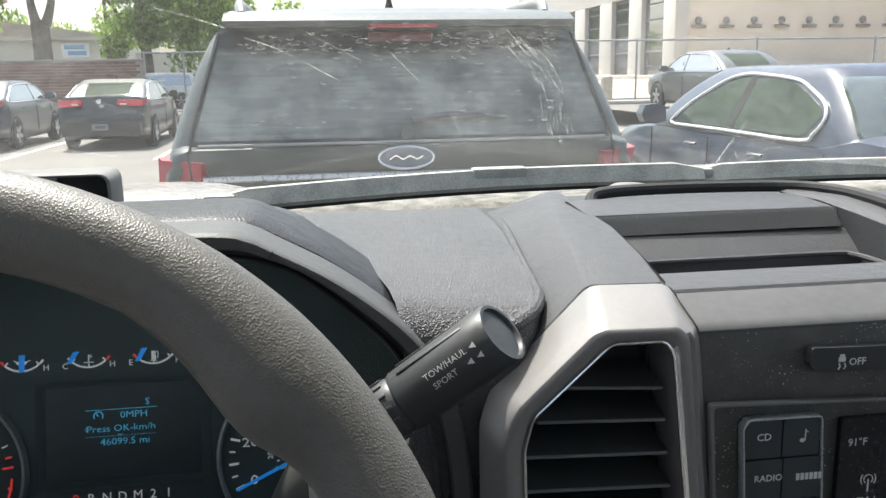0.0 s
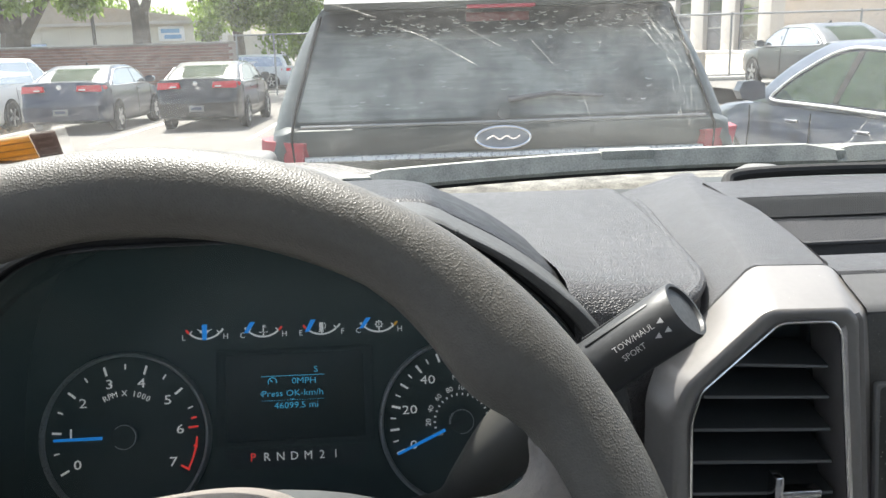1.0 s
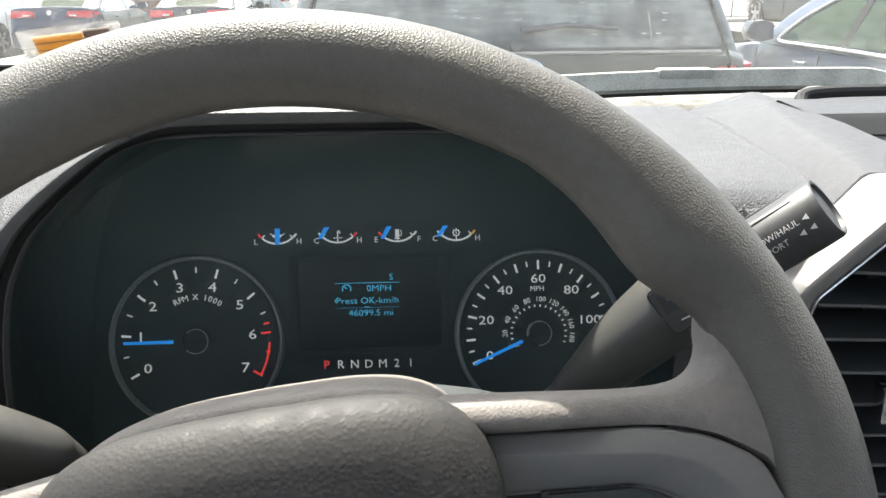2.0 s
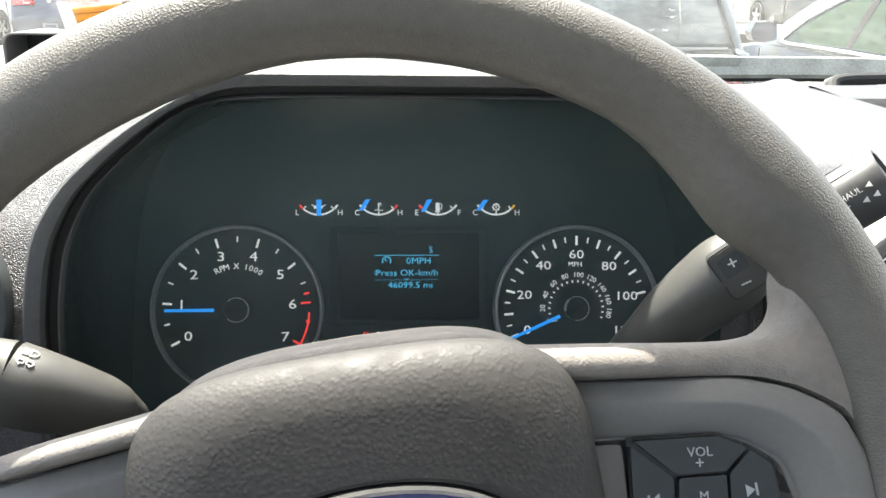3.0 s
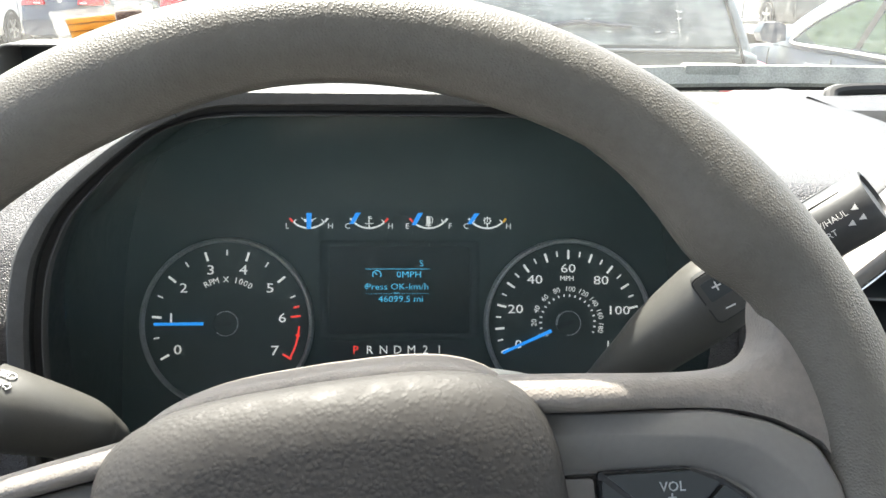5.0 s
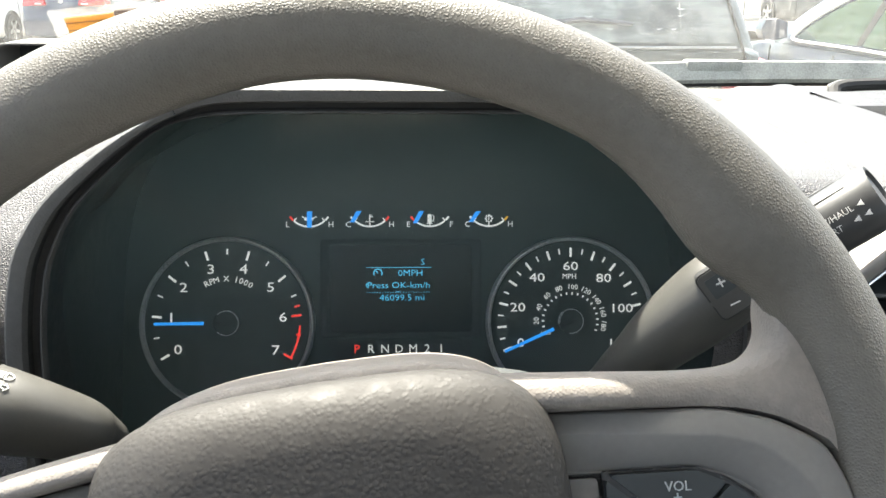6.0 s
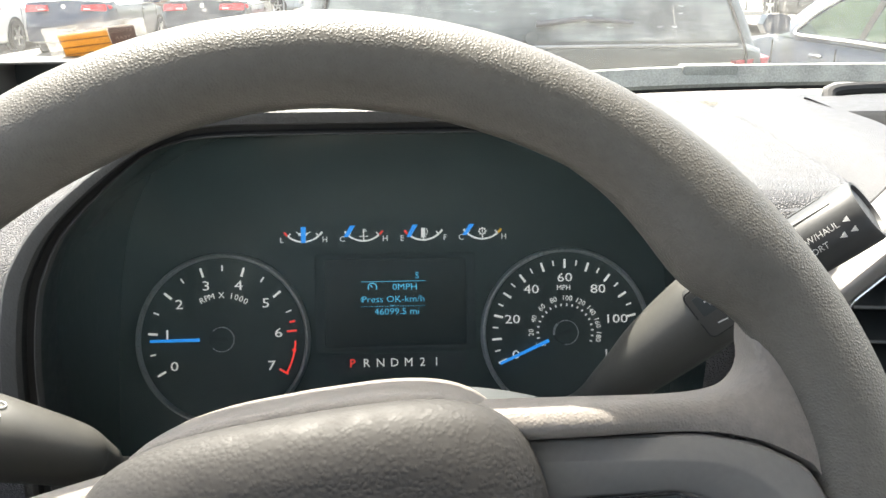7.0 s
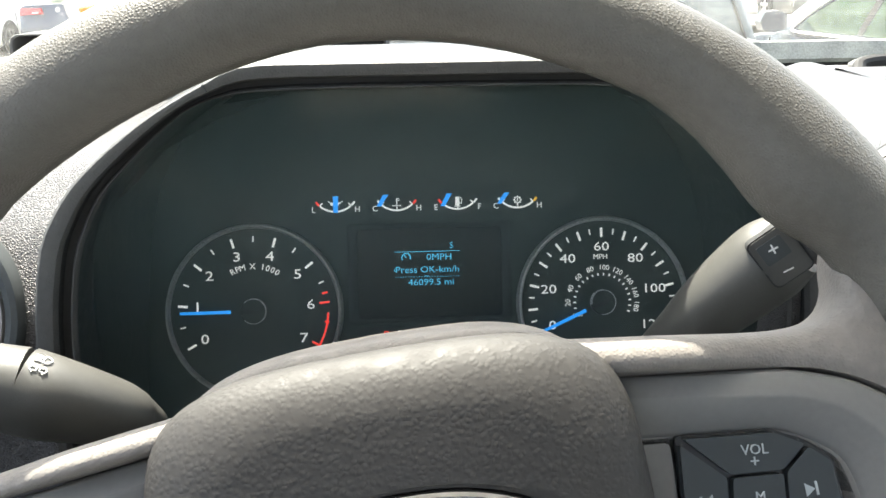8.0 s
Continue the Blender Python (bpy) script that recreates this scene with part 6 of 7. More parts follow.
def car_body(c, s, mat, hood_z, deck_z, nose=0.55, tail=0.75):
    """The lower body: rounded sections from bumper to bumper, and the glasshouse over it."""
    rings = []
    y0, y1 = -s.L / 2, s.L / 2
    stations = [(y0, 0.78, tail - 0.10, 0.42), (y0 + 0.05, 0.90, tail, 0.34), (y0 + 0.22, 0.965, deck_z - 0.015, 0.26), (s.base[0] - 0.02, 1.0, deck_z + 0.01, 0.20), (s.base[0] + 0.35, 1.0, s.belt, 0.18), (0, 1.0, s.belt, 0.17), (s.base[1] - 0.2, 1.0, s.belt, 0.18), (s.base[1] + 0.1, 0.995, hood_z + 0.02, 0.20), (y1 - 0.55, 0.96, hood_z - 0.04, 0.24), (y1 - 0.15, 0.86, hood_z - 0.13, 0.30), (y1 - 0.02, 0.74, nose, 0.36), (y1, 0.68, nose - 0.1, 0.42)]
    for y, k, zt, zb in stations:
        w = s.h * k
        half = [(0, zb), (w * 0.86, zb), (w * 0.965, zb + 0.07), (w * 0.995, lerp(zb, zt, 0.38)), (w, lerp(zb, zt, 0.62)), (w * 0.985, lerp(zb, zt, 0.82)), (w * 0.95, zt - 0.025), (w * 0.88, zt), (w * 0.45, zt + 0.022), (0, zt + 0.03)]
        rings.append([(x, y, z) for x, z in half] + [(-x, y, z) for x, z in reversed(half[1:-1])])
    body = part("body", loft(rings), mat, c, smooth=50)
    rings = []
    for i in range(9):
        t = i / 8
        z = lerp(s.belt - 0.02, s.H - 0.035, t)
        a, b = s.end_y(z, 0), s.end_y(z, 1)
        x = s.side_x(z)
        rings.append([(p[0], p[1], z) for p in rounded([(-x, a), (x, a), (x, b), (-x, b)], 0.16, 4)])
    x = s.side_x(s.H - 0.035)
    for k, dz in ((0.93, 0.018), (0.80, 0.027), (0.45, 0.034)):
        a, b = s.end_y(s.H - 0.035, 0), s.end_y(s.H - 0.035, 1)
        m = (a + b) / 2
        rings.append([(p[0], p[1], s.H - 0.035 + dz) for p in rounded([(-x * k, m + (a - m) * k), (x * k, m + (a - m) * k), (x * k, m + (b - m) * k), (-x * k, m + (b - m) * k)], 0.16, 4)])
    part("roof", loft(rings), mat, c, smooth=50)
    return body


def side_pane(s, side, pts, out=0.008, thick=0.004):
    ring = [(side * (s.side_x(z) + out), y, z) for y, z in rounded(pts, 0.05, 4)]
    ins = [(x - side * 0.03, y, z) for x, y, z in ring]
    return loft([ins, ring])


def end_pane(s, which, pts, out=0.01, bow=0.12):
    """A bowed front or rear window; pts: the lower two corners, then the upper two, in x and z."""
    sg = -1 if which == 0 else 1
    (xa, za), (xb, zb) = pts[1], pts[2]
    rows = []
    for i in range(9):
        t = i / 8
        z, w = lerp(za, zb, t), lerp(xa, xb, t)
        w -= 0.05 * (1 - min(1.0, 6 * t)) ** 2 + 0.05 * (1 - min(1.0, 6 * (1 - t))) ** 2
        rows.append([(w * k, s.end_y(z, which) + sg * (out - bow * (w * k / s.h) ** 4), z) for k in (-1, -0.8, -0.5, 0, 0.5, 0.8, 1)])
    return loft([[*r, *[(x, y - sg * 0.04, z) for x, y, z in reversed(r)]] for r in rows])


def car(name, label, at, heading, s, mat, hood_z, deck_z, group, glass=M_CARGLASS, chrome=True, rear_glass=None, lamp=None, hatch=False, quarter=0.20, panes=None, rear_in=(0.11, 0.06)):
    c = thing(name, Matrix.Translation((at[0], at[1], at[2] if len(at) > 2 else 0.0)) @ pose(0, 0, 0, 0, 0, heading), label, "car", group)
    car_body(c, s, mat, hood_z, deck_z)
    b, top = s.belt, s.H
    for side in (1, -1):
        f0, r0 = s.base[1], s.base[0]
        fz = lambda z: s.end_y(z, 1) - 0.17  # noqa: E731
        rz = lambda z: s.end_y(z, 0) + (0.10 if hatch else quarter)  # noqa: E731
        zt, zb = top - 0.10, b + 0.035
        mid = 0.08 if quarter < 0.3 else -0.04
        front = side_pane(s, side, [(mid + 0.045, zb), (fz(zb) - 0.12, zb), (fz(zb + 0.08) - 0.02, zb + 0.06), *[(fz(lerp(zb, zt, k)) - 0.02, lerp(zb, zt, k)) for k in (0.4, 0.6, 0.78, 0.9)], (lerp(fz(zt), mid, 0.35), zt - 0.003), (mid + 0.02, zt)])
        back = side_pane(s, side, [(rz(zb) + 0.10, zb), (mid - 0.045, zb), (mid - 0.02, zt), (lerp(rz(zt), mid, 0.4), zt - 0.003), *[(rz(lerp(zb, zt, k)) + 0.05, lerp(zb, zt, k)) for k in (0.9, 0.75, 0.58)], (rz(zb + 0.10) + 0.02, zb + 0.12)])
        if panes:
            front, back = side_pane(s, side, panes[0]), side_pane(s, side, panes[1])
            part("window_pillar", side_pane(s, side, panes[3], 0.011), M_SEAM, c)
        for g in (front, back):
            part("side_window", g, glass, c)
        if chrome:
            line = smooth_path([(side * (s.side_x(z) + 0.013), y, z) for y, z in ((fz(zb) - 0.08, zb - 0.022), (mid, zb - 0.022), (rz(zb) + 0.12, zb - 0.022), (rz(zb) - 0.01, zb + 0.03), (rz(zb + 0.12) - 0.02, zb + 0.13), *[(rz(lerp(zb, zt, k)) + 0.02, lerp(zb, zt, k) + 0.012) for k in (0.58, 0.75, 0.9)], (lerp(rz(zt), mid, 0.4), zt + 0.014), (mid, zt + 0.02), (lerp(fz(zt), mid, 0.35), zt + 0.014), *[(fz(lerp(zb, zt, k)) + 0.01, lerp(zb, zt, k) + 0.014) for k in (0.9, 0.78, 0.6, 0.4)], (fz(zb + 0.08), zb + 0.07), (fz(zb) - 0.06, zb - 0.015))], 5)
            if panes:
                line = smooth_path([(side * (s.side_x(z) + 0.013), y, z) for y, z in panes[2]], 5)
            part("window_trim", tube(line, 0.014 if not panes else 0.011, 8), M_POLISHED if panes else M_CHROME, c, "chrome window trim")
        part("mirror", loft([[(side * (s.h + 0.02 + dx), s.base[1] - 0.30 + dy, b + 0.085 + dz) for dx, dz in ((-0.06, -0.06), (0.04, -0.085), (0.13, -0.07), (0.165, 0.0), (0.13, 0.075), (0.02, 0.085), (-0.05, 0.06))] for dy in (-0.06, 0.0, 0.07)]), mat, c)
        for y in (mid - 0.02, rz(b) - 0.15 if not hatch else -0.95, s.base[1] - 0.12):
            part("door_seam", tube([(side * s.h * 1.0006, y, 0.34), (side * s.h * 1.001, y, 0.6), (side * s.h * 0.992, y - 0.01, b - 0.05)], 0.006, 5), M_SEAM, c)
        for y in (0.22, -0.78):
            part("door_handle", tube([(side * s.h * 0.995, y - 0.09, b - 0.12), (side * (s.h + 0.02), y - 0.04, b - 0.118), (side * (s.h + 0.02), y + 0.05, b - 0.118), (side * s.h * 0.995, y + 0.09, b - 0.12)], 0.013, 7), mat, c)
        for y in s.wheels:
            part("wheel_arch", lathe([(s.r * 1.16, -0.02), (s.r * 1.16, 0.003), (s.r * 0.4, 0.003)], 28), M_SEAM, c, placed=Matrix.Translation((side * (s.h - 0.002), y, s.r * 1.02)) @ pose(0, 0, 0, 0, 90 * side, 0))
            road_wheel(c, side * (s.h - 0.07), y, s.r, side)
    w0, w1 = s.side_x(b + 0.05), s.side_x(top - 0.09)
    part("rear_window", end_pane(s, 0, [(-w0 + rear_in[0], b + 0.03), (w0 - rear_in[0], b + 0.03), (w1 - rear_in[1], top - 0.085), (-w1 + rear_in[1], top - 0.085)], bow=0.12 if not panes else 0.02), rear_glass or glass, c)
    part("windscreen", end_pane(s, 1, [(-w0 + 0.06, b + 0.0), (w0 - 0.06, b + 0.0), (w1 - 0.05, top - 0.085), (-w1 + 0.05, top - 0.085)]), rear_glass or glass, c)
    y0 = -s.L / 2
    for side in (1, -1):
        lt, lb = (deck_z - 0.06, deck_z - 0.20) if not lamp else lamp
        body_w = s.h * 0.90
        ring = lambda d: [(side * x, y - d, z) for x, y, z in ((body_w * 0.42, y0 + 0.065, lb + 0.02), (body_w * 0.45, y0 + 0.075, lt), (body_w * 0.99, y0 + 0.16, lt + 0.005), (s.h * 0.975, y0 + 0.40, lt - 0.02), (s.h * 0.985, y0 + 0.42, lb + 0.06), (body_w * 1.01, y0 + 0.13, lb))]  # noqa: E731
        tl = part("tail_lamp", loft([[(x * 0.97, y + 0.06, z) for x, y, z in ring(0.0)], [(x * 1.006, y - 0.008, z) for x, y, z in ring(0.0)]]), M_TAIL, c, "red tail lamp")
        part("reverse_lens", box(side * body_w * 0.50, y0 + 0.035, lb + 0.035, side * body_w * 0.66, y0 + 0.08, lb + 0.065, 0.006), M_TAILW, tl)
        part("head_lamp", box(side * s.h * 0.45, s.L / 2 - 0.30, hood_z - 0.25, side * s.h * 0.80, s.L / 2 - 0.10, hood_z - 0.11, 0.03), M_TAILW, c)
    part("bumper", loft([[(-s.h * k, y0 + dy, z) for k, dy, z in ((0.93, 0.25, 0.30), (0.86, -0.01, 0.30))] + [(s.h * k, y0 + dy, z) for k, dy, z in ((0.86, -0.01, 0.30), (0.93, 0.25, 0.30))], [(-s.h * k, y0 + dy, z) for k, dy, z in ((0.94, 0.25, 0.60), (0.88, -0.035, 0.60))] + [(s.h * k, y0 + dy, z) for k, dy, z in ((0.88, -0.035, 0.60), (0.94, 0.25, 0.60))]]), mat, c, smooth=0)
    pl = part("number_plate", box(-0.16, y0 - 0.045, 0.42, 0.16, y0 - 0.03, 0.55, 0.004), M_PLATE_W, c, "pale plate with unreadable bars")
    part("plate_bar", box(-0.11, y0 - 0.050, 0.46, 0.11, y0 - 0.044, 0.515), M_PLATE_BAR, pl, smooth=0)
    part("badge", lathe([(0.052, 0.0), (0.050, 0.012), (0.0001, 0.014)], 24), M_CHROME, c, "round chrome badge", placed=Matrix.Translation((0, y0 + 0.045, deck_z - 0.09)) @ pose(0, 0, 0, 90, 0, 0))
    part("aerial_fin", loft([[(-0.02, s.roof[0] + 0.05, top - 0.01), (0.02, s.roof[0] + 0.05, top - 0.01), (0, s.roof[0] + 0.22, top - 0.01)], [(-0.006, s.roof[0] + 0.03, top + 0.055), (0.006, s.roof[0] + 0.03, top + 0.055), (0, s.roof[0] + 0.08, top + 0.05)]]), M_SEAM, c)
    return c


SEDAN = Shape(4.87, 1.83, 1.47, 1.0, (-1.85, 1.28), (-0.62, 0.16), (-1.40, 1.42), 0.325)
NEAR = Shape(4.87, 1.84, 1.52, 1.04, (-1.80, 1.15), (-1.10, 0.0), (-1.40, 1.42), 0.33)
CROSS = Shape(4.5, 1.84, 1.68, 1.05, (-2.05, 1.15), (-1.72, 0.35), (-1.32, 1.33), 0.35)
ROW = "cars parked in the row"
car("sedan", "black four-door sedan parked with its tail outwards", (-4.32, 20.95), 0, SEDAN, M_BLACKCAR, 0.95, 1.10, ROW, rear_glass=M_PALEGLASS)
car("sedan", "dark navy blue four-door sedan parked beside a black one", (-7.25, 21.1), 0, SEDAN, M_NAVY, 0.95, 1.10, ROW, rear_glass=M_PALEGLASS)
car("crossover", "white crossover parked at the end of the row", (-9.8, 21.5), -2, CROSS, M_WHITECAR, 1.0, 1.05, ROW, chrome=False, hatch=True)
car("crossover", "white crossover with red lamps parked behind the dark estate", (-1.75, 27.5), -4, CROSS, M_WHITECAR, 1.0, 1.05, ROW, chrome=False, hatch=True)
car("crossover", "white crossover parked sideways beyond the steel fence", (-7.4, 43.0), 84, CROSS, M_WHITECAR, 1.0, 1.05, "", chrome=False, hatch=True)
car("sedan", "dark grey sedan parked on the raised lot", (10.55, 21.2, 0.42), 4, Shape(4.95, 1.86, 1.52, 0.99, (-1.88, 1.32), (-0.62, 0.12), (-1.45, 1.48), 0.34), M_GREYCAR, 0.96, 1.06, "", rear_glass=M_PALEGLASS)
NEAR_PANES = (
    ((-0.30, 1.075), (0.52, 1.065), (0.66, 1.075), (0.45, 1.20), (0.25, 1.29), (0.0, 1.385), (-0.2, 1.424), (-0.345, 1.430)),
    ((-1.25, 1.075), (-0.34, 1.075), (-0.40, 1.430), (-0.75, 1.418), (-0.93, 1.392), (-1.14, 1.325), (-1.32, 1.255), (-1.37, 1.205)),
    ((0.62, 1.05), (-0.3, 1.052), (-1.22, 1.05), (-1.36, 1.10), (-1.42, 1.195), (-1.35, 1.28), (-1.16, 1.355), (-0.93, 1.418), (-0.4, 1.453), (-0.18, 1.448), (0.03, 1.407), (0.28, 1.31), (0.48, 1.22), (0.71, 1.08), (0.62, 1.05)),
    ((-0.36, 1.075), (-0.28, 1.075), (-0.33, 1.430), (-0.42, 1.430)),
)
car("sedan", "shiny navy blue sedan with chrome window trim", (3.97, 6.10), 0, NEAR, M_NAVY, 1.0, 1.10, "", glass=M_SIDEGLASS, rear_glass=M_SIDEGLASS, quarter=0.40, panes=NEAR_PANES, rear_in=(0.03, 0.0))


# ---- sport utility vehicle straight ahead ----
def suv():
    ox, oy = 0.487, 3.30
    c = thing("estate_car", Matrix.Translation((ox, oy + 2.4, 0)), "dusty dark grey sport utility vehicle with red tail lamps", "car")
    put = lambda bm: (bm.transform(Matrix.Translation((0, -2.4, 0))), bm)[1]  # noqa: E731
    rings = []
    for y, k, zt, zb in ((0.06, 0.86, 1.02, 0.45), (0.0, 0.93, 1.16, 0.42), (0.01, 0.95, 1.22, 0.40), (0.06, 0.972, 1.236, 0.36), (0.30, 1.0, 1.245, 0.30), (1.2, 1.0, 1.235, 0.28), (3.2, 1.0, 1.19, 0.28), (3.7, 0.98, 1.15, 0.30), (4.6, 0.93, 1.05, 0.34), (4.95, 0.80, 0.85, 0.40)):
        w = 0.985 * k
        half = [(0, zb), (w * 0.9, zb), (w * 0.97, zb + 0.08), (w * 1.0, lerp(zb, zt, 0.5)), (w * 0.99, lerp(zb, zt, 0.82)), (w * 0.955, zt - 0.02), (w * 0.90, zt), (0, zt + 0.005)]
        rings.append([(x, y, z) for x, z in half] + [(-x, y, z) for x, z in reversed(half[1:-1])])
    part("body", put(loft(rings)), M_SUV, c, smooth=50)
    # glasshouse
    rings = []
    for z, yr, w, yf in ((1.22, 0.045, 0.925, 3.55), (1.30, 0.075, 0.904, 3.40), (1.42, 0.125, 0.864, 3.10), (1.54, 0.180, 0.817, 2.85), (1.64, 0.235, 0.768, 2.66), (1.70, 0.285, 0.724, 2.50), (1.745, 0.35, 0.655, 2.35), (1.772, 0.46, 0.52, 2.2), (1.786, 0.60, 0.30, 2.0)):
        rings.append([(p[0], p[1], z) for p in rounded([(-w, yr), (w, yr), (w, yf), (-w, yf)], 0.13, 5)])
    part("roof", put(loft(rings)), M_SUV, c, smooth=50)
    rear = lambda z: 0.0455 + (z - 1.22) * 0.44 - 0.012 - max(0, 1.30 - z) * 0.04  # noqa: E731
    ring = [(x, rear(z), z) for x, z in rounded([(-0.822, 1.252), (0.822, 1.252), (0.705, 1.672), (-0.705, 1.672)], 0.02, 4)]
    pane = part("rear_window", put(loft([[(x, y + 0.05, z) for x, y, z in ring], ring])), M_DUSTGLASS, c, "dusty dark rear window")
    rnd = random.Random(7)
    drops = []
    for i in range(150):
        low = i > 115
        x, z = rnd.uniform(-0.64, 0.64), rnd.uniform(1.30, 1.58) if low else rnd.uniform(1.588, 1.664)
        r, a0, a1 = rnd.uniform(0.006, 0.015), rnd.uniform(185, 240), rnd.uniform(285, 350)
        arc = [(x + 1.3 * r * math.cos(math.radians(lerp(a0, a1, k / 5))), z + 0.7 * r * math.sin(math.radians(lerp(a0, a1, k / 5)))) for k in range(6)]
        drops.append(tube([(px, rear(pz) - 0.002, pz) for px, pz in arc], rnd.uniform(0.0010, 0.0020), 4))
    part("dried_drops", put(joined(*drops)), material("dried_drop_dust", (0.46, 0.48, 0.46), 0.8, vary=0.2), pane, "pale dried water marks")
    wide = [(x, rear(z) + 0.006, z) for x, z in rounded([(-0.850, 1.245), (0.850, 1.245), (0.722, 1.69), (-0.722, 1.69)], 0.03, 4)]
    part("gate_surround", put(loft([[(x, y + 0.06, z) for x, y, z in wide], wide])), M_SUV, c)
    for s in (1, -1):
        part("gate_seam", put(tube([(s * 0.719, rear(1.66) - 0.0, 1.66), (s * 0.824, rear(1.30) - 0.001, 1.30), (s * 0.838, -0.004, 1.20), (s * 0.825, -0.012, 1.06)], 0.006, 6)), M_SEAM, c)
        part("quarter_window", put(loft([[(s * (w + k), y, z) for y, z, w in ((0.28, 1.30, 0.903), (1.15, 1.30, 0.903), (1.05, 1.60, 0.789), (0.42, 1.60, 0.789))] for k in (-0.03, 0.008)])), M_CARGLASS, c)
        part("side_window", put(loft([[(s * (w + k), y, z) for y, z, w in ((1.22, 1.30, 0.903), (2.95, 1.28, 0.910), (2.60, 1.60, 0.789), (1.12, 1.60, 0.789))] for k in (-0.03, 0.008)])), M_CARGLASS, c)
        lamp = [(s * 0.792, -0.012, 1.176), (s * 0.945, 0.045, 1.186), (s * 0.992, 0.24, 1.182), (s * 0.992, 0.22, 1.06), (s * 0.962, 0.045, 1.035), (s * 0.800, -0.016, 1.030)]
        tl = part("tail_lamp", put(loft([[(x * 0.95, y + 0.08, z) for x, y, z in lamp], [(x, y - 0.012, z) for x, y, z in lamp]])), M_DULLTAIL, c, "red and clear tail lamp")
        part("clear_lens", put(box(s * 0.805, -0.034, 1.038, s * 0.885, -0.014, 1.105, 0.004)), M_TAILW, tl)
        part("inner_red", put(box(s * 0.900, -0.022, 1.045, s * 0.935, 0.01, 1.085, 0.004)), M_DULLTAIL, tl)
        rail = smooth_path([(s * 0.640, 0.36, 1.738), (s * 0.648, 0.42, 1.775), (s * 0.655, 0.60, 1.792), (s * 0.665, 1.5, 1.805), (s * 0.665, 2.2, 1.79), (s * 0.655, 2.35, 1.75)], 5)
        part("roof_rail", put(tube(rail, 0.022, 10, flat=1.3)), M_STEEL, c, "silver roof rail")
        for y in (-0.0 + 0.95, 3.95):
            road_wheel(c, s * 0.90, y - 2.4, 0.37, s, 0.25)
    part("spoiler", put(loft([[(x, y, z) for y, z in ((0.46, 1.766), (0.150, 1.732), (0.075, 1.702), (0.085, 1.678), (0.27, 1.684))] for x in (-0.69, -0.62, -0.3, 0, 0.3, 0.62, 0.69)])), M_SUV, c, "roof spoiler")
    part("brake_light", put(box(-0.135, 0.078, 1.672, 0.135, 0.12, 1.686, 0.003)), M_DULLTAIL, c, "narrow high brake lamp")
    part("brake_glow", put(box(-0.13, rear(1.64) - 0.006, 1.620, 0.13, rear(1.64) + 0.01, 1.662, 0.003)), material("dull_red", (0.12, 0.028, 0.028), 0.3, vary=0.15, scale=9), c, "dull red lamp strip in the glass")
    ov = [(0.108 * math.cos(a), 0.043 * math.sin(a)) for a in (2 * math.pi * i / 48 for i in range(48))]
    FACING = Matrix(((1, 0, 0, 0), (0, 0, -1, -2.4), (0, 1, 0, 0), (0, 0, 0, 1)))
    bd = part("badge", plate(ov, 0.0, 0.014, 0.003), material("badge_steel_blue", (0.10, 0.13, 0.17), 0.3, vary=0.1, scale=20, coat=0.5), c, "oval badge with chrome rim", placed=FACING @ Matrix.Translation((-0.012, 1.176, 0.012)))
    part("badge_rim", tube([(x, y, 0.015) for x, y in ov], 0.006, 8, closed=True), M_CHROME, bd, placed=FACING @ Matrix.Translation((-0.012, 1.176, 0.012)))
    part("badge_stroke", tube(smooth_path([(-0.066, -0.006, 0.016), (-0.040, 0.008, 0.016), (-0.014, -0.006, 0.016), (0.014, 0.006, 0.016), (0.040, -0.006, 0.016), (0.066, 0.006, 0.016)], 5), 0.0055, 6), M_CHROME, bd, placed=FACING @ Matrix.Translation((-0.012, 1.176, 0.012)))
    part("chrome_bar", put(loft([[(x, -0.016 - 0.004 * (1 - (x / 0.8) ** 2), 1.098), (x, -0.022 - 0.004 * (1 - (x / 0.8) ** 2), 1.104), (x, -0.020, 1.118), (x, -0.010, 1.122)] for x in (-0.79, -0.5, 0, 0.5, 0.79)])), M_STRIP, c, "bright strip across the gate")
    npl = part("number_plate", put(box(-0.21, -0.034, 0.94, 0.10, -0.024, 1.085, 0.004)), M_PLATE_W, c, "pale plate with bars")
    part("plate_bar", put(box(-0.15, -0.040, 0.98, 0.04, -0.033, 1.04)), M_PLATE_BAR, npl, smooth=0)
    part("bumper", put(loft([[(x, -0.02 + 0.16 * (abs(x) / 0.98) ** 4, 0.50), (x, -0.05 + 0.16 * (abs(x) / 0.98) ** 4, 0.56), (x, -0.05 + 0.16 * (abs(x) / 0.98) ** 4, 0.80), (x, 0.02 + 0.16 * (abs(x) / 0.98) ** 4, 0.84)] for x in (-0.97, -0.9, -0.6, 0, 0.6, 0.9, 0.97)])), M_SHUTTER, c)
    part("gate_crease", put(tube([(-0.80, -0.002, 1.238), (0, -0.006, 1.236), (0.80, -0.002, 1.238)], 0.006, 6)), M_STEEL, c)
    wp = part("rear_wiper", put(tube([(0.02, rear(1.315) - 0.03, 1.318), (0.2, rear(1.335) - 0.03, 1.338), (0.40, rear(1.322) - 0.025, 1.322)], [0.012, 0.010, 0.007], 8)), M_SHUTTER, c, "dark grey rear wiper")
    part("wiper_pivot", put(tube([(0.0, rear(1.30), 1.262), (0.0, rear(1.30) - 0.04, 1.268)], 0.025, 14)), M_SUV, wp)
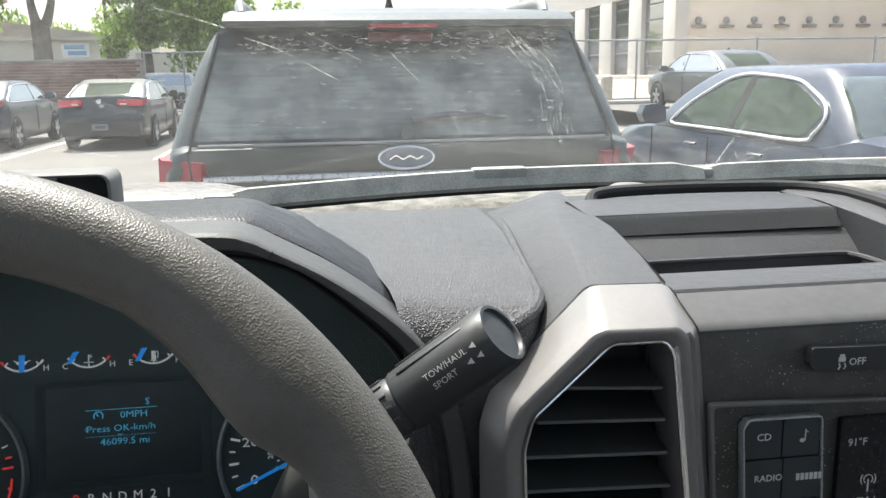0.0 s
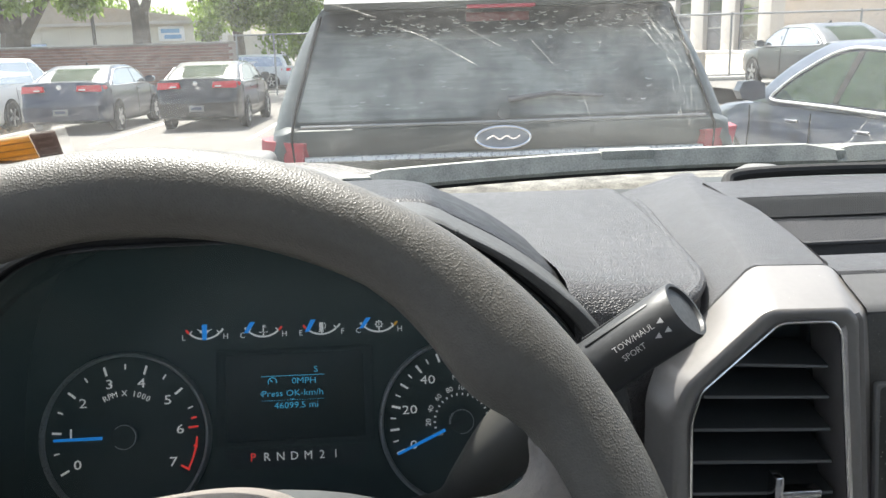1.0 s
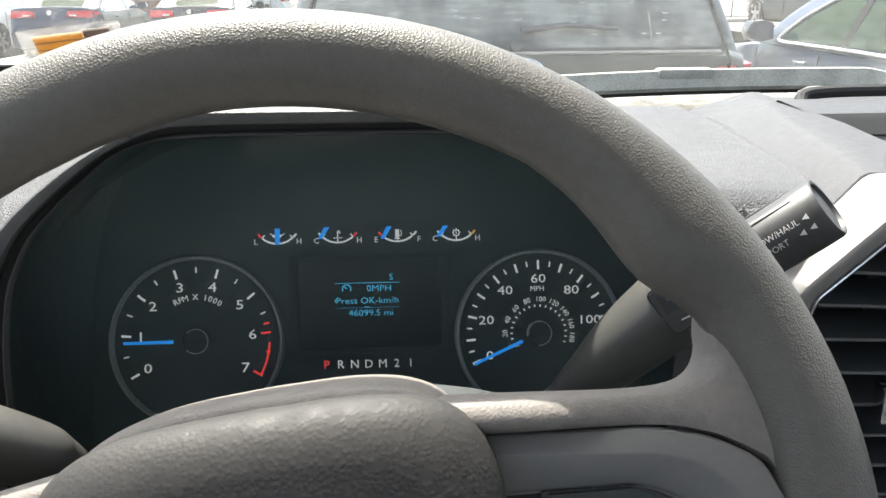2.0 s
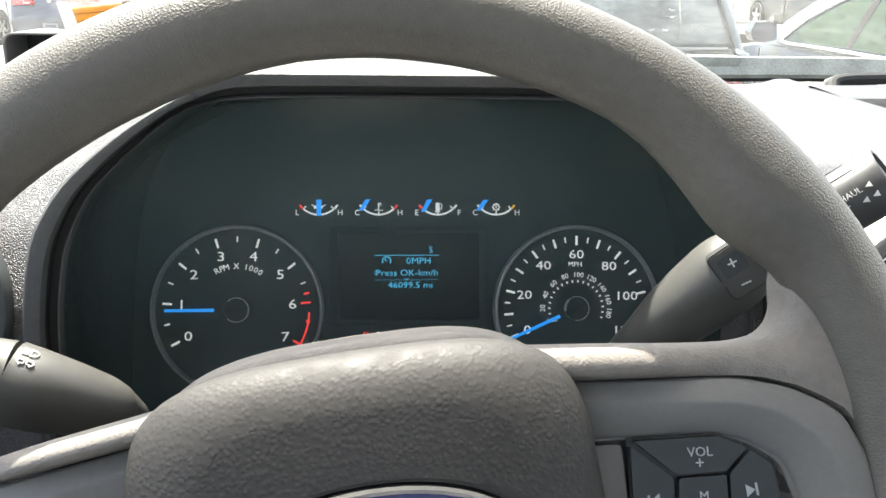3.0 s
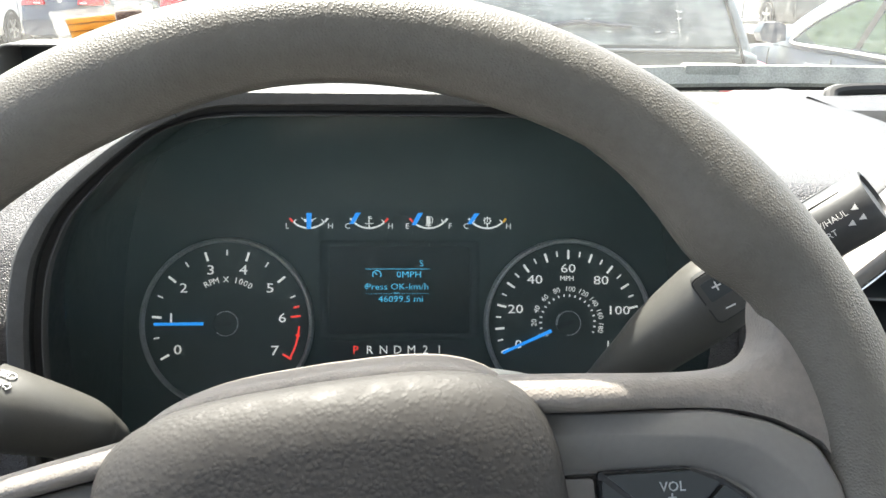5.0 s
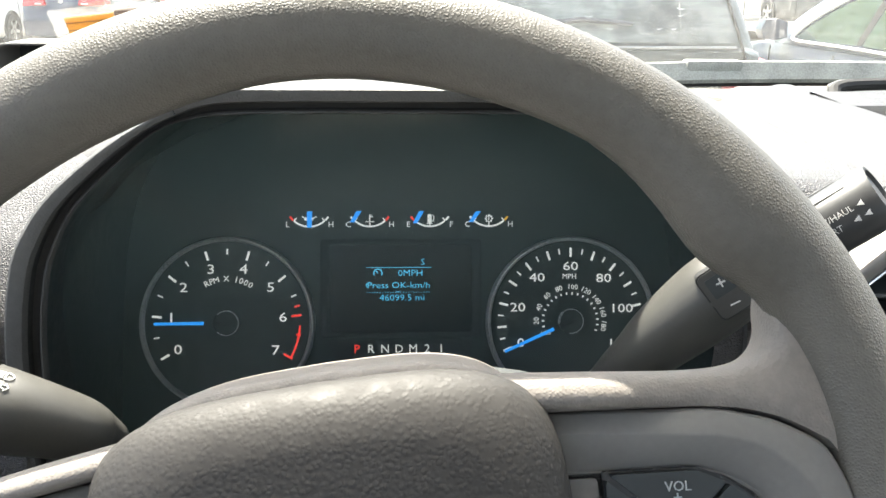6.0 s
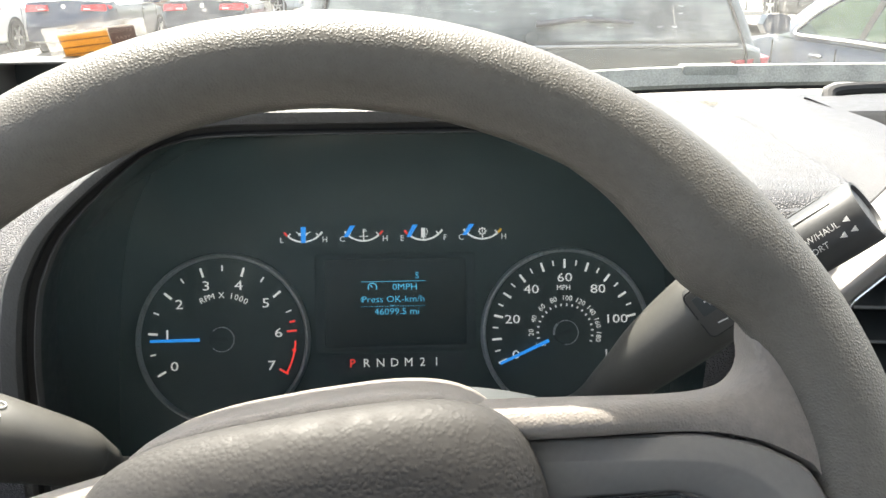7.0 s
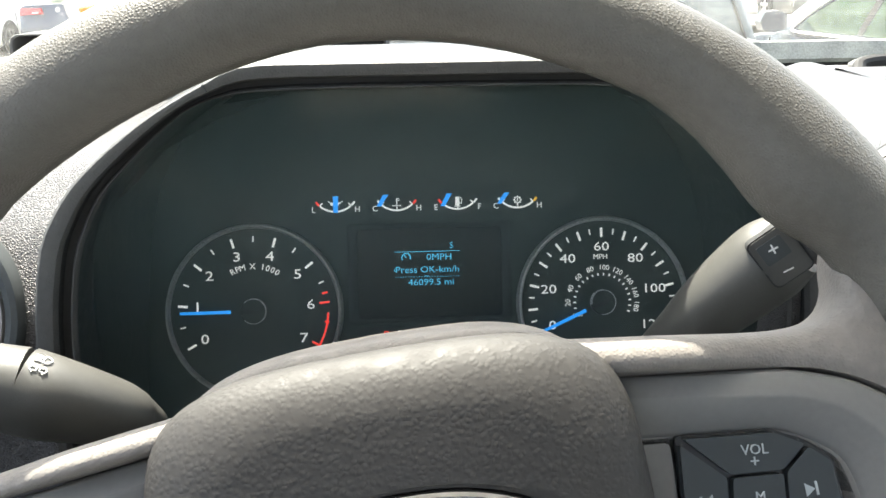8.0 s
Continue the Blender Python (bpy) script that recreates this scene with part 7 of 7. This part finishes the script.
    part("aerial_fin", put(loft([[(-0.03, 0.72, 1.755), (0.03, 0.72, 1.755), (0, 0.92, 1.755)], [(-0.01, 0.70, 1.83), (0.01, 0.70, 1.83), (0, 0.77, 1.82)]])), M_SEAM, c)


suv()

# ---- trees ----
def tree(label, at, trunk, limbs, clumps, leaf_n, leaf=0.16, seed=1):
    rnd = random.Random(seed)
    t = thing("tree", Matrix.Translation(at), label, "tree")
    pieces = [tube(smooth_path([p for p, _ in trunk], 4), [r for i in range(len(trunk) - 1) for r in [lerp(trunk[i][1], trunk[i + 1][1], k / 4) for k in range(4)]] + [trunk[-1][1]], 10)]
    part("trunk", pieces[0], M_BARK, t)
    for path, r in limbs:
        sp_ = smooth_path(path, 4)
        part("limb", tube(sp_, [lerp(r, r * 0.3, i / (len(sp_) - 1)) for i in range(len(sp_))], 7), M_BARK, t)
    verts, faces = [], []
    for _ in range(leaf_n):
        (cx, cy, cz), (rx, ry, rz) = clumps[rnd.randrange(len(clumps))]
        d = Vector((rnd.gauss(0, 1), rnd.gauss(0, 1), rnd.gauss(0, 1))).normalized() * rnd.random() ** 0.45
        p = Vector((cx + d.x * rx, cy + d.y * ry, cz + d.z * rz))
        q = Euler((rnd.uniform(0, 6.3), rnd.uniform(0, 6.3), rnd.uniform(0, 6.3))).to_matrix()
        k = leaf * rnd.uniform(0.6, 1.4)
        n = len(verts)
        verts += [p + q @ Vector(v) * k for v in ((-1, 0, 0), (0, -0.45, 0.1), (1, 0, 0), (0, 0.45, 0.1))]
        faces += [(n, n + 1, n + 2), (n, n + 2, n + 3)]
    me = bpy.data.meshes.new("crown")
    me.from_pydata([tuple(v) for v in verts], [], faces)
    me.materials.append(M_LEAF)
    ob = new("crown", me)
    ob.parent = t
    FRAMES[ob] = FRAMES[t]
    return t


def clump_cloud(n, centre, spread, size, seed):
    rnd = random.Random(seed)
    out = []
    for _ in range(n):
        d = Vector((rnd.uniform(-1, 1), rnd.uniform(-1, 1), rnd.uniform(-1, 1)))
        k = rnd.uniform(0.6, 1.3) * size
        out.append(((centre[0] + d.x * spread[0], centre[1] + d.y * spread[1], centre[2] + d.z * spread[2]), (k, k, k * 0.8)))
    return out


tree("leafy shade tree behind the brick wall", (-8.6, 47.0, 0), [((0, 0, 0), 0.35), ((0.1, 0, 2.0), 0.3), ((0.0, 0, 4.5), 0.22)], [([(0, 0, 3), (1.8, 0, 5), (3.2, 0.3, 6.5)], 0.16), ([(0, 0, 3.2), (-1.6, 0.4, 5.2), (-2.6, 0.5, 7)], 0.15), ([(0, 0, 4.2), (0.4, -0.8, 7), (0.3, -1, 9)], 0.15)], clump_cloud(70, (1.9, 0, 5.0), (3.3, 3.0, 2.9), 1.15, 3), 27000, 0.14, 3)
tree("bare-trunked forked tree behind the brick wall", (-11.75, 40.5, 0), [((0, 0, 0), 0.50), ((0.0, 0, 1.5), 0.44), ((0.02, 0, 2.8), 0.40), ((0.0, 0, 3.9), 0.40)], [([(0.0, 0, 3.4), (-0.30, 0.1, 4.6), (-0.5, 0.2, 7.0)], 0.28), ([(0.05, 0, 3.4), (0.5, 0, 4.5), (0.95, 0.1, 6.6)], 0.28)], clump_cloud(16, (-0.3, 0, 7.6), (4.5, 2.5, 1.4), 1.0, 8) + clump_cloud(46, (0, 0, 14.0), (6.5, 4.0, 3.6), 1.7, 9), 15000, 0.20, 8)
tree("broad old tree with leaning limbs behind the wall", (-17.6, 40.5, 0), [((0, 0, 0), 0.75), ((0.1, 0, 1.6), 0.7), ((0.2, 0, 2.9), 0.62)], [([(0.2, 0, 2.3), (1.3, 0, 3.8), (2.6, 0.1, 5.6)], 0.36), ([(0.1, 0, 2.5), (-0.6, 0, 4.2), (-1.0, 0.2, 7.0)], 0.38), ([(0.2, 0, 2.6), (0.3, 0.2, 5), (0.4, 0.3, 7)], 0.3)], clump_cloud(24, (0.4, 0, 6.6), (4.0, 2.5, 2.2), 1.0, 5) + clump_cloud(60, (0.4, 0, 14.0), (7.0, 4.0, 4.0), 1.8, 6), 19000, 0.20, 5)
for i, (x, y, w, hgt) in enumerate(((-19.0, 78, 4.5, 5.5), (-6.0, 82, 7, 7.5), (-34, 80, 9, 7.0), (22.0, 110, 10, 8))):
    tree("distant leafy trees behind the low building", (x, y, 0), [((0, 0, 0), 0.3), ((0, 0, 2), 0.25), ((0, 0, 3), 0.2)], [([(0, 0, 2), (1, 0, 4), (1.4, 0, 5)], 0.12)], clump_cloud(16, (0, 0, hgt * 0.62), (w, 2, hgt * 0.3), 1.6, 20 + i), 3200, 0.3, 20 + i)

# ---- brick wall, fences, poles ----
wall = thing("brick_wall", Matrix.Translation((-16, 36.0, 0)), "long low red-brown brick boundary wall", "wall", kind="structure")
part("core", box(-16, -0.10, 0, 9.4, 0.10, 2.16), M_MORTAR, wall, smooth=0)
brick_me = as_mesh("brick", box(-0.145, -0.012, -0.045, 0.145, 0.012, 0.045), M_BRICK, 0)
near_bricks, rest = 0, []
for row in range(17):
    z = 0.10 + row * 0.122
    for i in range(106):
        x = -16 + 0.15 + i * 0.295 + (0.147 if row % 2 else 0)
        if x > 9.2:
            continue
        if row >= 9 and 1.0 < x < 9.4 and near_bricks < 300:
            ob = new("brick", brick_me)
            ob.parent, ob.location = wall, (x, -0.105, z)
            ob.scale = (0.96, 1, 1.12)
            near_bricks += 1
        else:
            rest.append((x, z))
verts, faces = [], []
for x, z in rest:
    n = len(verts)
    verts += [(x - 0.139, -0.117, z - 0.05), (x + 0.139, -0.117, z - 0.05), (x + 0.139, -0.117, z + 0.05), (x - 0.139, -0.117, z + 0.05), (x - 0.139, -0.095, z - 0.05), (x + 0.139, -0.095, z - 0.05), (x + 0.139, -0.095, z + 0.05), (x - 0.139, -0.095, z + 0.05)]
    faces += [(n, n + 1, n + 2, n + 3), (n + 1, n + 5, n + 6, n + 2), (n + 4, n, n + 3, n + 7), (n + 3, n + 2, n + 6, n + 7), (n, n + 4, n + 5, n + 1)]
me = bpy.data.meshes.new("brick_field")
me.from_pydata(verts, [], faces)
me.materials.append(M_BRICK)
bf = new("brick_field", me)
bf.parent = wall
tagged(bf, "weathered red-brown bricks", kind="stuff")
part("coping", box(-16, -0.16, 2.16, 9.4, 0.16, 2.22, 0.015), M_CONCRETE, wall)


def fence(label, x0, x1, y, h, posts, base=0.0):
    f = thing("fence", Matrix.Translation((x0, y, base)), label, "fence", kind="structure")
    part("top_rail", tube([(0, 0, h), (x1 - x0, 0, h)], 0.032, 8), M_STEEL, f)
    part("bottom_rail", tube([(0, 0, 0.12), (x1 - x0, 0, 0.12)], 0.02, 8), M_STEEL, f)
    for x in posts:
        part("post", tube([(x - x0, 0, 0), (x - x0, 0, h + 0.06)], 0.038, 8), M_STEEL, f)
    n = int((x1 - x0) / 0.35)
    verts, faces = [], []
    for i in range(n):
        for sg in (1, -1):
            a = i * 0.35
            b = a + sg * (h - 0.12)
            lo, hi = (a, 0.12), (b, h)
            if b < 0:
                hi = (0, 0.12 + a)
            if b > x1 - x0:
                hi = (x1 - x0, 0.12 + (x1 - x0 - a))
            k = len(verts)
            verts += [(lo[0] - 0.003, 0, lo[1]), (lo[0] + 0.003, 0, lo[1]), (hi[0] + 0.003, 0, hi[1]), (hi[0] - 0.003, 0, hi[1]), (lo[0], 0.005, lo[1]), (hi[0], 0.005, hi[1])]
            faces += [(k, k + 1, k + 2, k + 3), (k, k + 3, k + 5, k + 4), (k + 1, k + 4, k + 5, k + 2)]
    me = bpy.data.meshes.new("wire_mesh")
    me.from_pydata(verts, [], faces)
    me.materials.append(M_STEEL)
    ob = new("wire_mesh", me)
    ob.parent = f
    tagged(ob, "woven fence wire", kind="stuff")


fence("galvanised chain-link fence along the kerb", 8.3, 40, 27.0, 2.0, (8.4, 10.6, 14.8, 19.1, 23.4, 28, 33, 38), 0.42)
fence("steel rail fence above the brick wall", -6.6, 6.0, 35.4, 2.42, (-6.5, -5.0, -2, 1, 4))
for x, y, r, h, lab in ((-12.2, 55.0, 0.13, 11.0, "tall dark wooden utility pole"), (-20.6, 60, 0.13, 7.3, "steel pole of a faded sign")):
    p = thing("utility_pole" if h > 8 else "pole_sign", Matrix.Translation((x, y, 0)), lab, "pole" if h > 8 else "sign")
    part("post", tube([(0, 0, 0), (0, 0, h)], [r, r * 0.8], 12), M_POLE, p)
    if h > 8:
        part("crossarm", box(-1.1, -0.06, h - 0.8, 1.1, 0.06, h - 0.65), M_POLE, p)
    else:
        part("panel", box(-1.3, -0.12, h - 1.0, 1.3, 0.12, h + 0.6, 0.03), M_SIGNRED, p)
bl = thing("bollard", Matrix.Translation((9.35, 26.3, 0.42)), "brown concrete bollard by the kerb", "bollard")
part("post", lathe([(0.20, 0.0), (0.20, 0.78), (0.17, 0.86), (0.0001, 0.88)], 20), M_DIRT, bl)

# ---- low pale building with gable roof ----
low = thing("low_building", Matrix.Translation((-28, 62, 0)), "low pale metal-clad building with tan gable roof", "building")
part("wall", box(-22, 0, 0, 15.6, 12, 4.15), M_SIDING, low, smooth=0)
part("roof", loft([[(-22.5, y, 4.15), (15.9, y, 4.15), (4.0, y, 5.75), (0.0, y, 5.8), (-22.5, y, 5.0)] for y in (-0.4, 12.4)]), M_ROOF, low, smooth=0)
part("fascia_board", box(-22.4, -0.45, 4.02, 15.9, -0.30, 4.22), M_PILLAR, low, smooth=0)
part("side_wing", box(15.6, 2, 0, 18.6, 12, 3.2), M_SIDING, low, smooth=0)
part("roof_stack", tube([(5.0, 3, 5.4), (5.0, 3, 6.3)], 0.2, 10), M_SHUTTER, low)
sg = part("sign_board", box(11.2, -0.14, 2.85, 13.0, -0.02, 3.85, 0.03), M_SIGN, low, "white board with unreadable blue writing")
for x0, x1, z in ((11.4, 12.7, 3.55), (11.6, 12.8, 3.15)):
    part("sign_bar", box(x0, -0.17, z - 0.14, x1, -0.13, z + 0.14), M_SIGNBLUE, sg, smooth=0)
for x in (-18, -12, -6, 2, 14):
    part("window", box(x, -0.06, 1.6, x + 1.4, 0.02, 2.9, 0.02), M_CARGLASS, low)
for x in range(-21, 15, 2):
    part("cladding_rib", box(x, -0.035, 0.2, x + 0.06, 0.005, 4.05), M_SIDING, low, smooth=0)

# ---- large cream building with loading bays ----
big = thing("warehouse", Matrix.Translation((33, 75, 0)), "large cream rendered building with tall dark loading bays", "building")
part("front_wall", box(0.0, 0, 0, 75, 1.0, 16), M_STUCCO, big, smooth=0)
part("upper_wall", box(-0.35, 0.0, 8.7, 0.6, 60, 16), M_PILLAR, big, smooth=0)
part("back_wall", box(0.9, 0.5, 0, 1.4, 60, 16), M_PILLAR, big, smooth=0)
ys = (0.0, 2.4, 7.9, 11.4, 16.6, 20.6, 26.0, 30.0, 36, 41, 47, 52, 58)
for i, y in enumerate(ys[:-1]):
    if i % 2 == 0:
        part("pillar", box(-0.35, y + (0.02 if i else -0.3), 0, 0.9, ys[i + 1], 8.7, 0.05), M_PILLAR, big)
    else:
        door = part("loading_door", box(0.15, y, 0.3, 0.5, ys[i + 1], 8.7), M_SHUTTER, big, "dark bay door")
        for k in range(5):
            part("door_rail", box(0.08, y, 1.6 + 1.5 * k, 0.16, ys[i + 1], 1.75 + 1.5 * k), M_STEEL if k == 1 else M_SHUTTER, door, smooth=0)
        part("bay_glass", box(0.10, y + 0.5, 4.9 if i > 1 else 0.8, 0.14, ys[i + 1] - 0.5, 8.3), M_PALEGLASS if i > 1 else M_CARGLASS, door)
part("loading_kerb", box(-2.5, -0.5, 0, -0.3, 60, 0.9, 0.05), M_PILLAR, big)
M_LAMPGREY = material("lamp_grey", (0.21, 0.19, 0.175), 0.6, vary=0.15, scale=3)
dome = lathe([(0.34, 0.0), (0.31, 0.12), (0.20, 0.20), (0.0001, 0.24)], 16)
dome_me = as_mesh("wall_lamp", joined(box(-0.70, -0.30, -0.20, 0.70, 0.0, 0.08, 0.08), (dome.transform(Matrix.Translation((0, 0, 0.50)) @ pose(0, 0, 0, 90, 0, 0)), dome)[1]), M_LAMPGREY)
for row, z in ((0, 5.25), (1, 9.4)):
    for i in range(14):
        ob = new("wall_lamp", dome_me)
        ob.parent, ob.location = big, (2.0 + i * 2.72, -0.02, z)
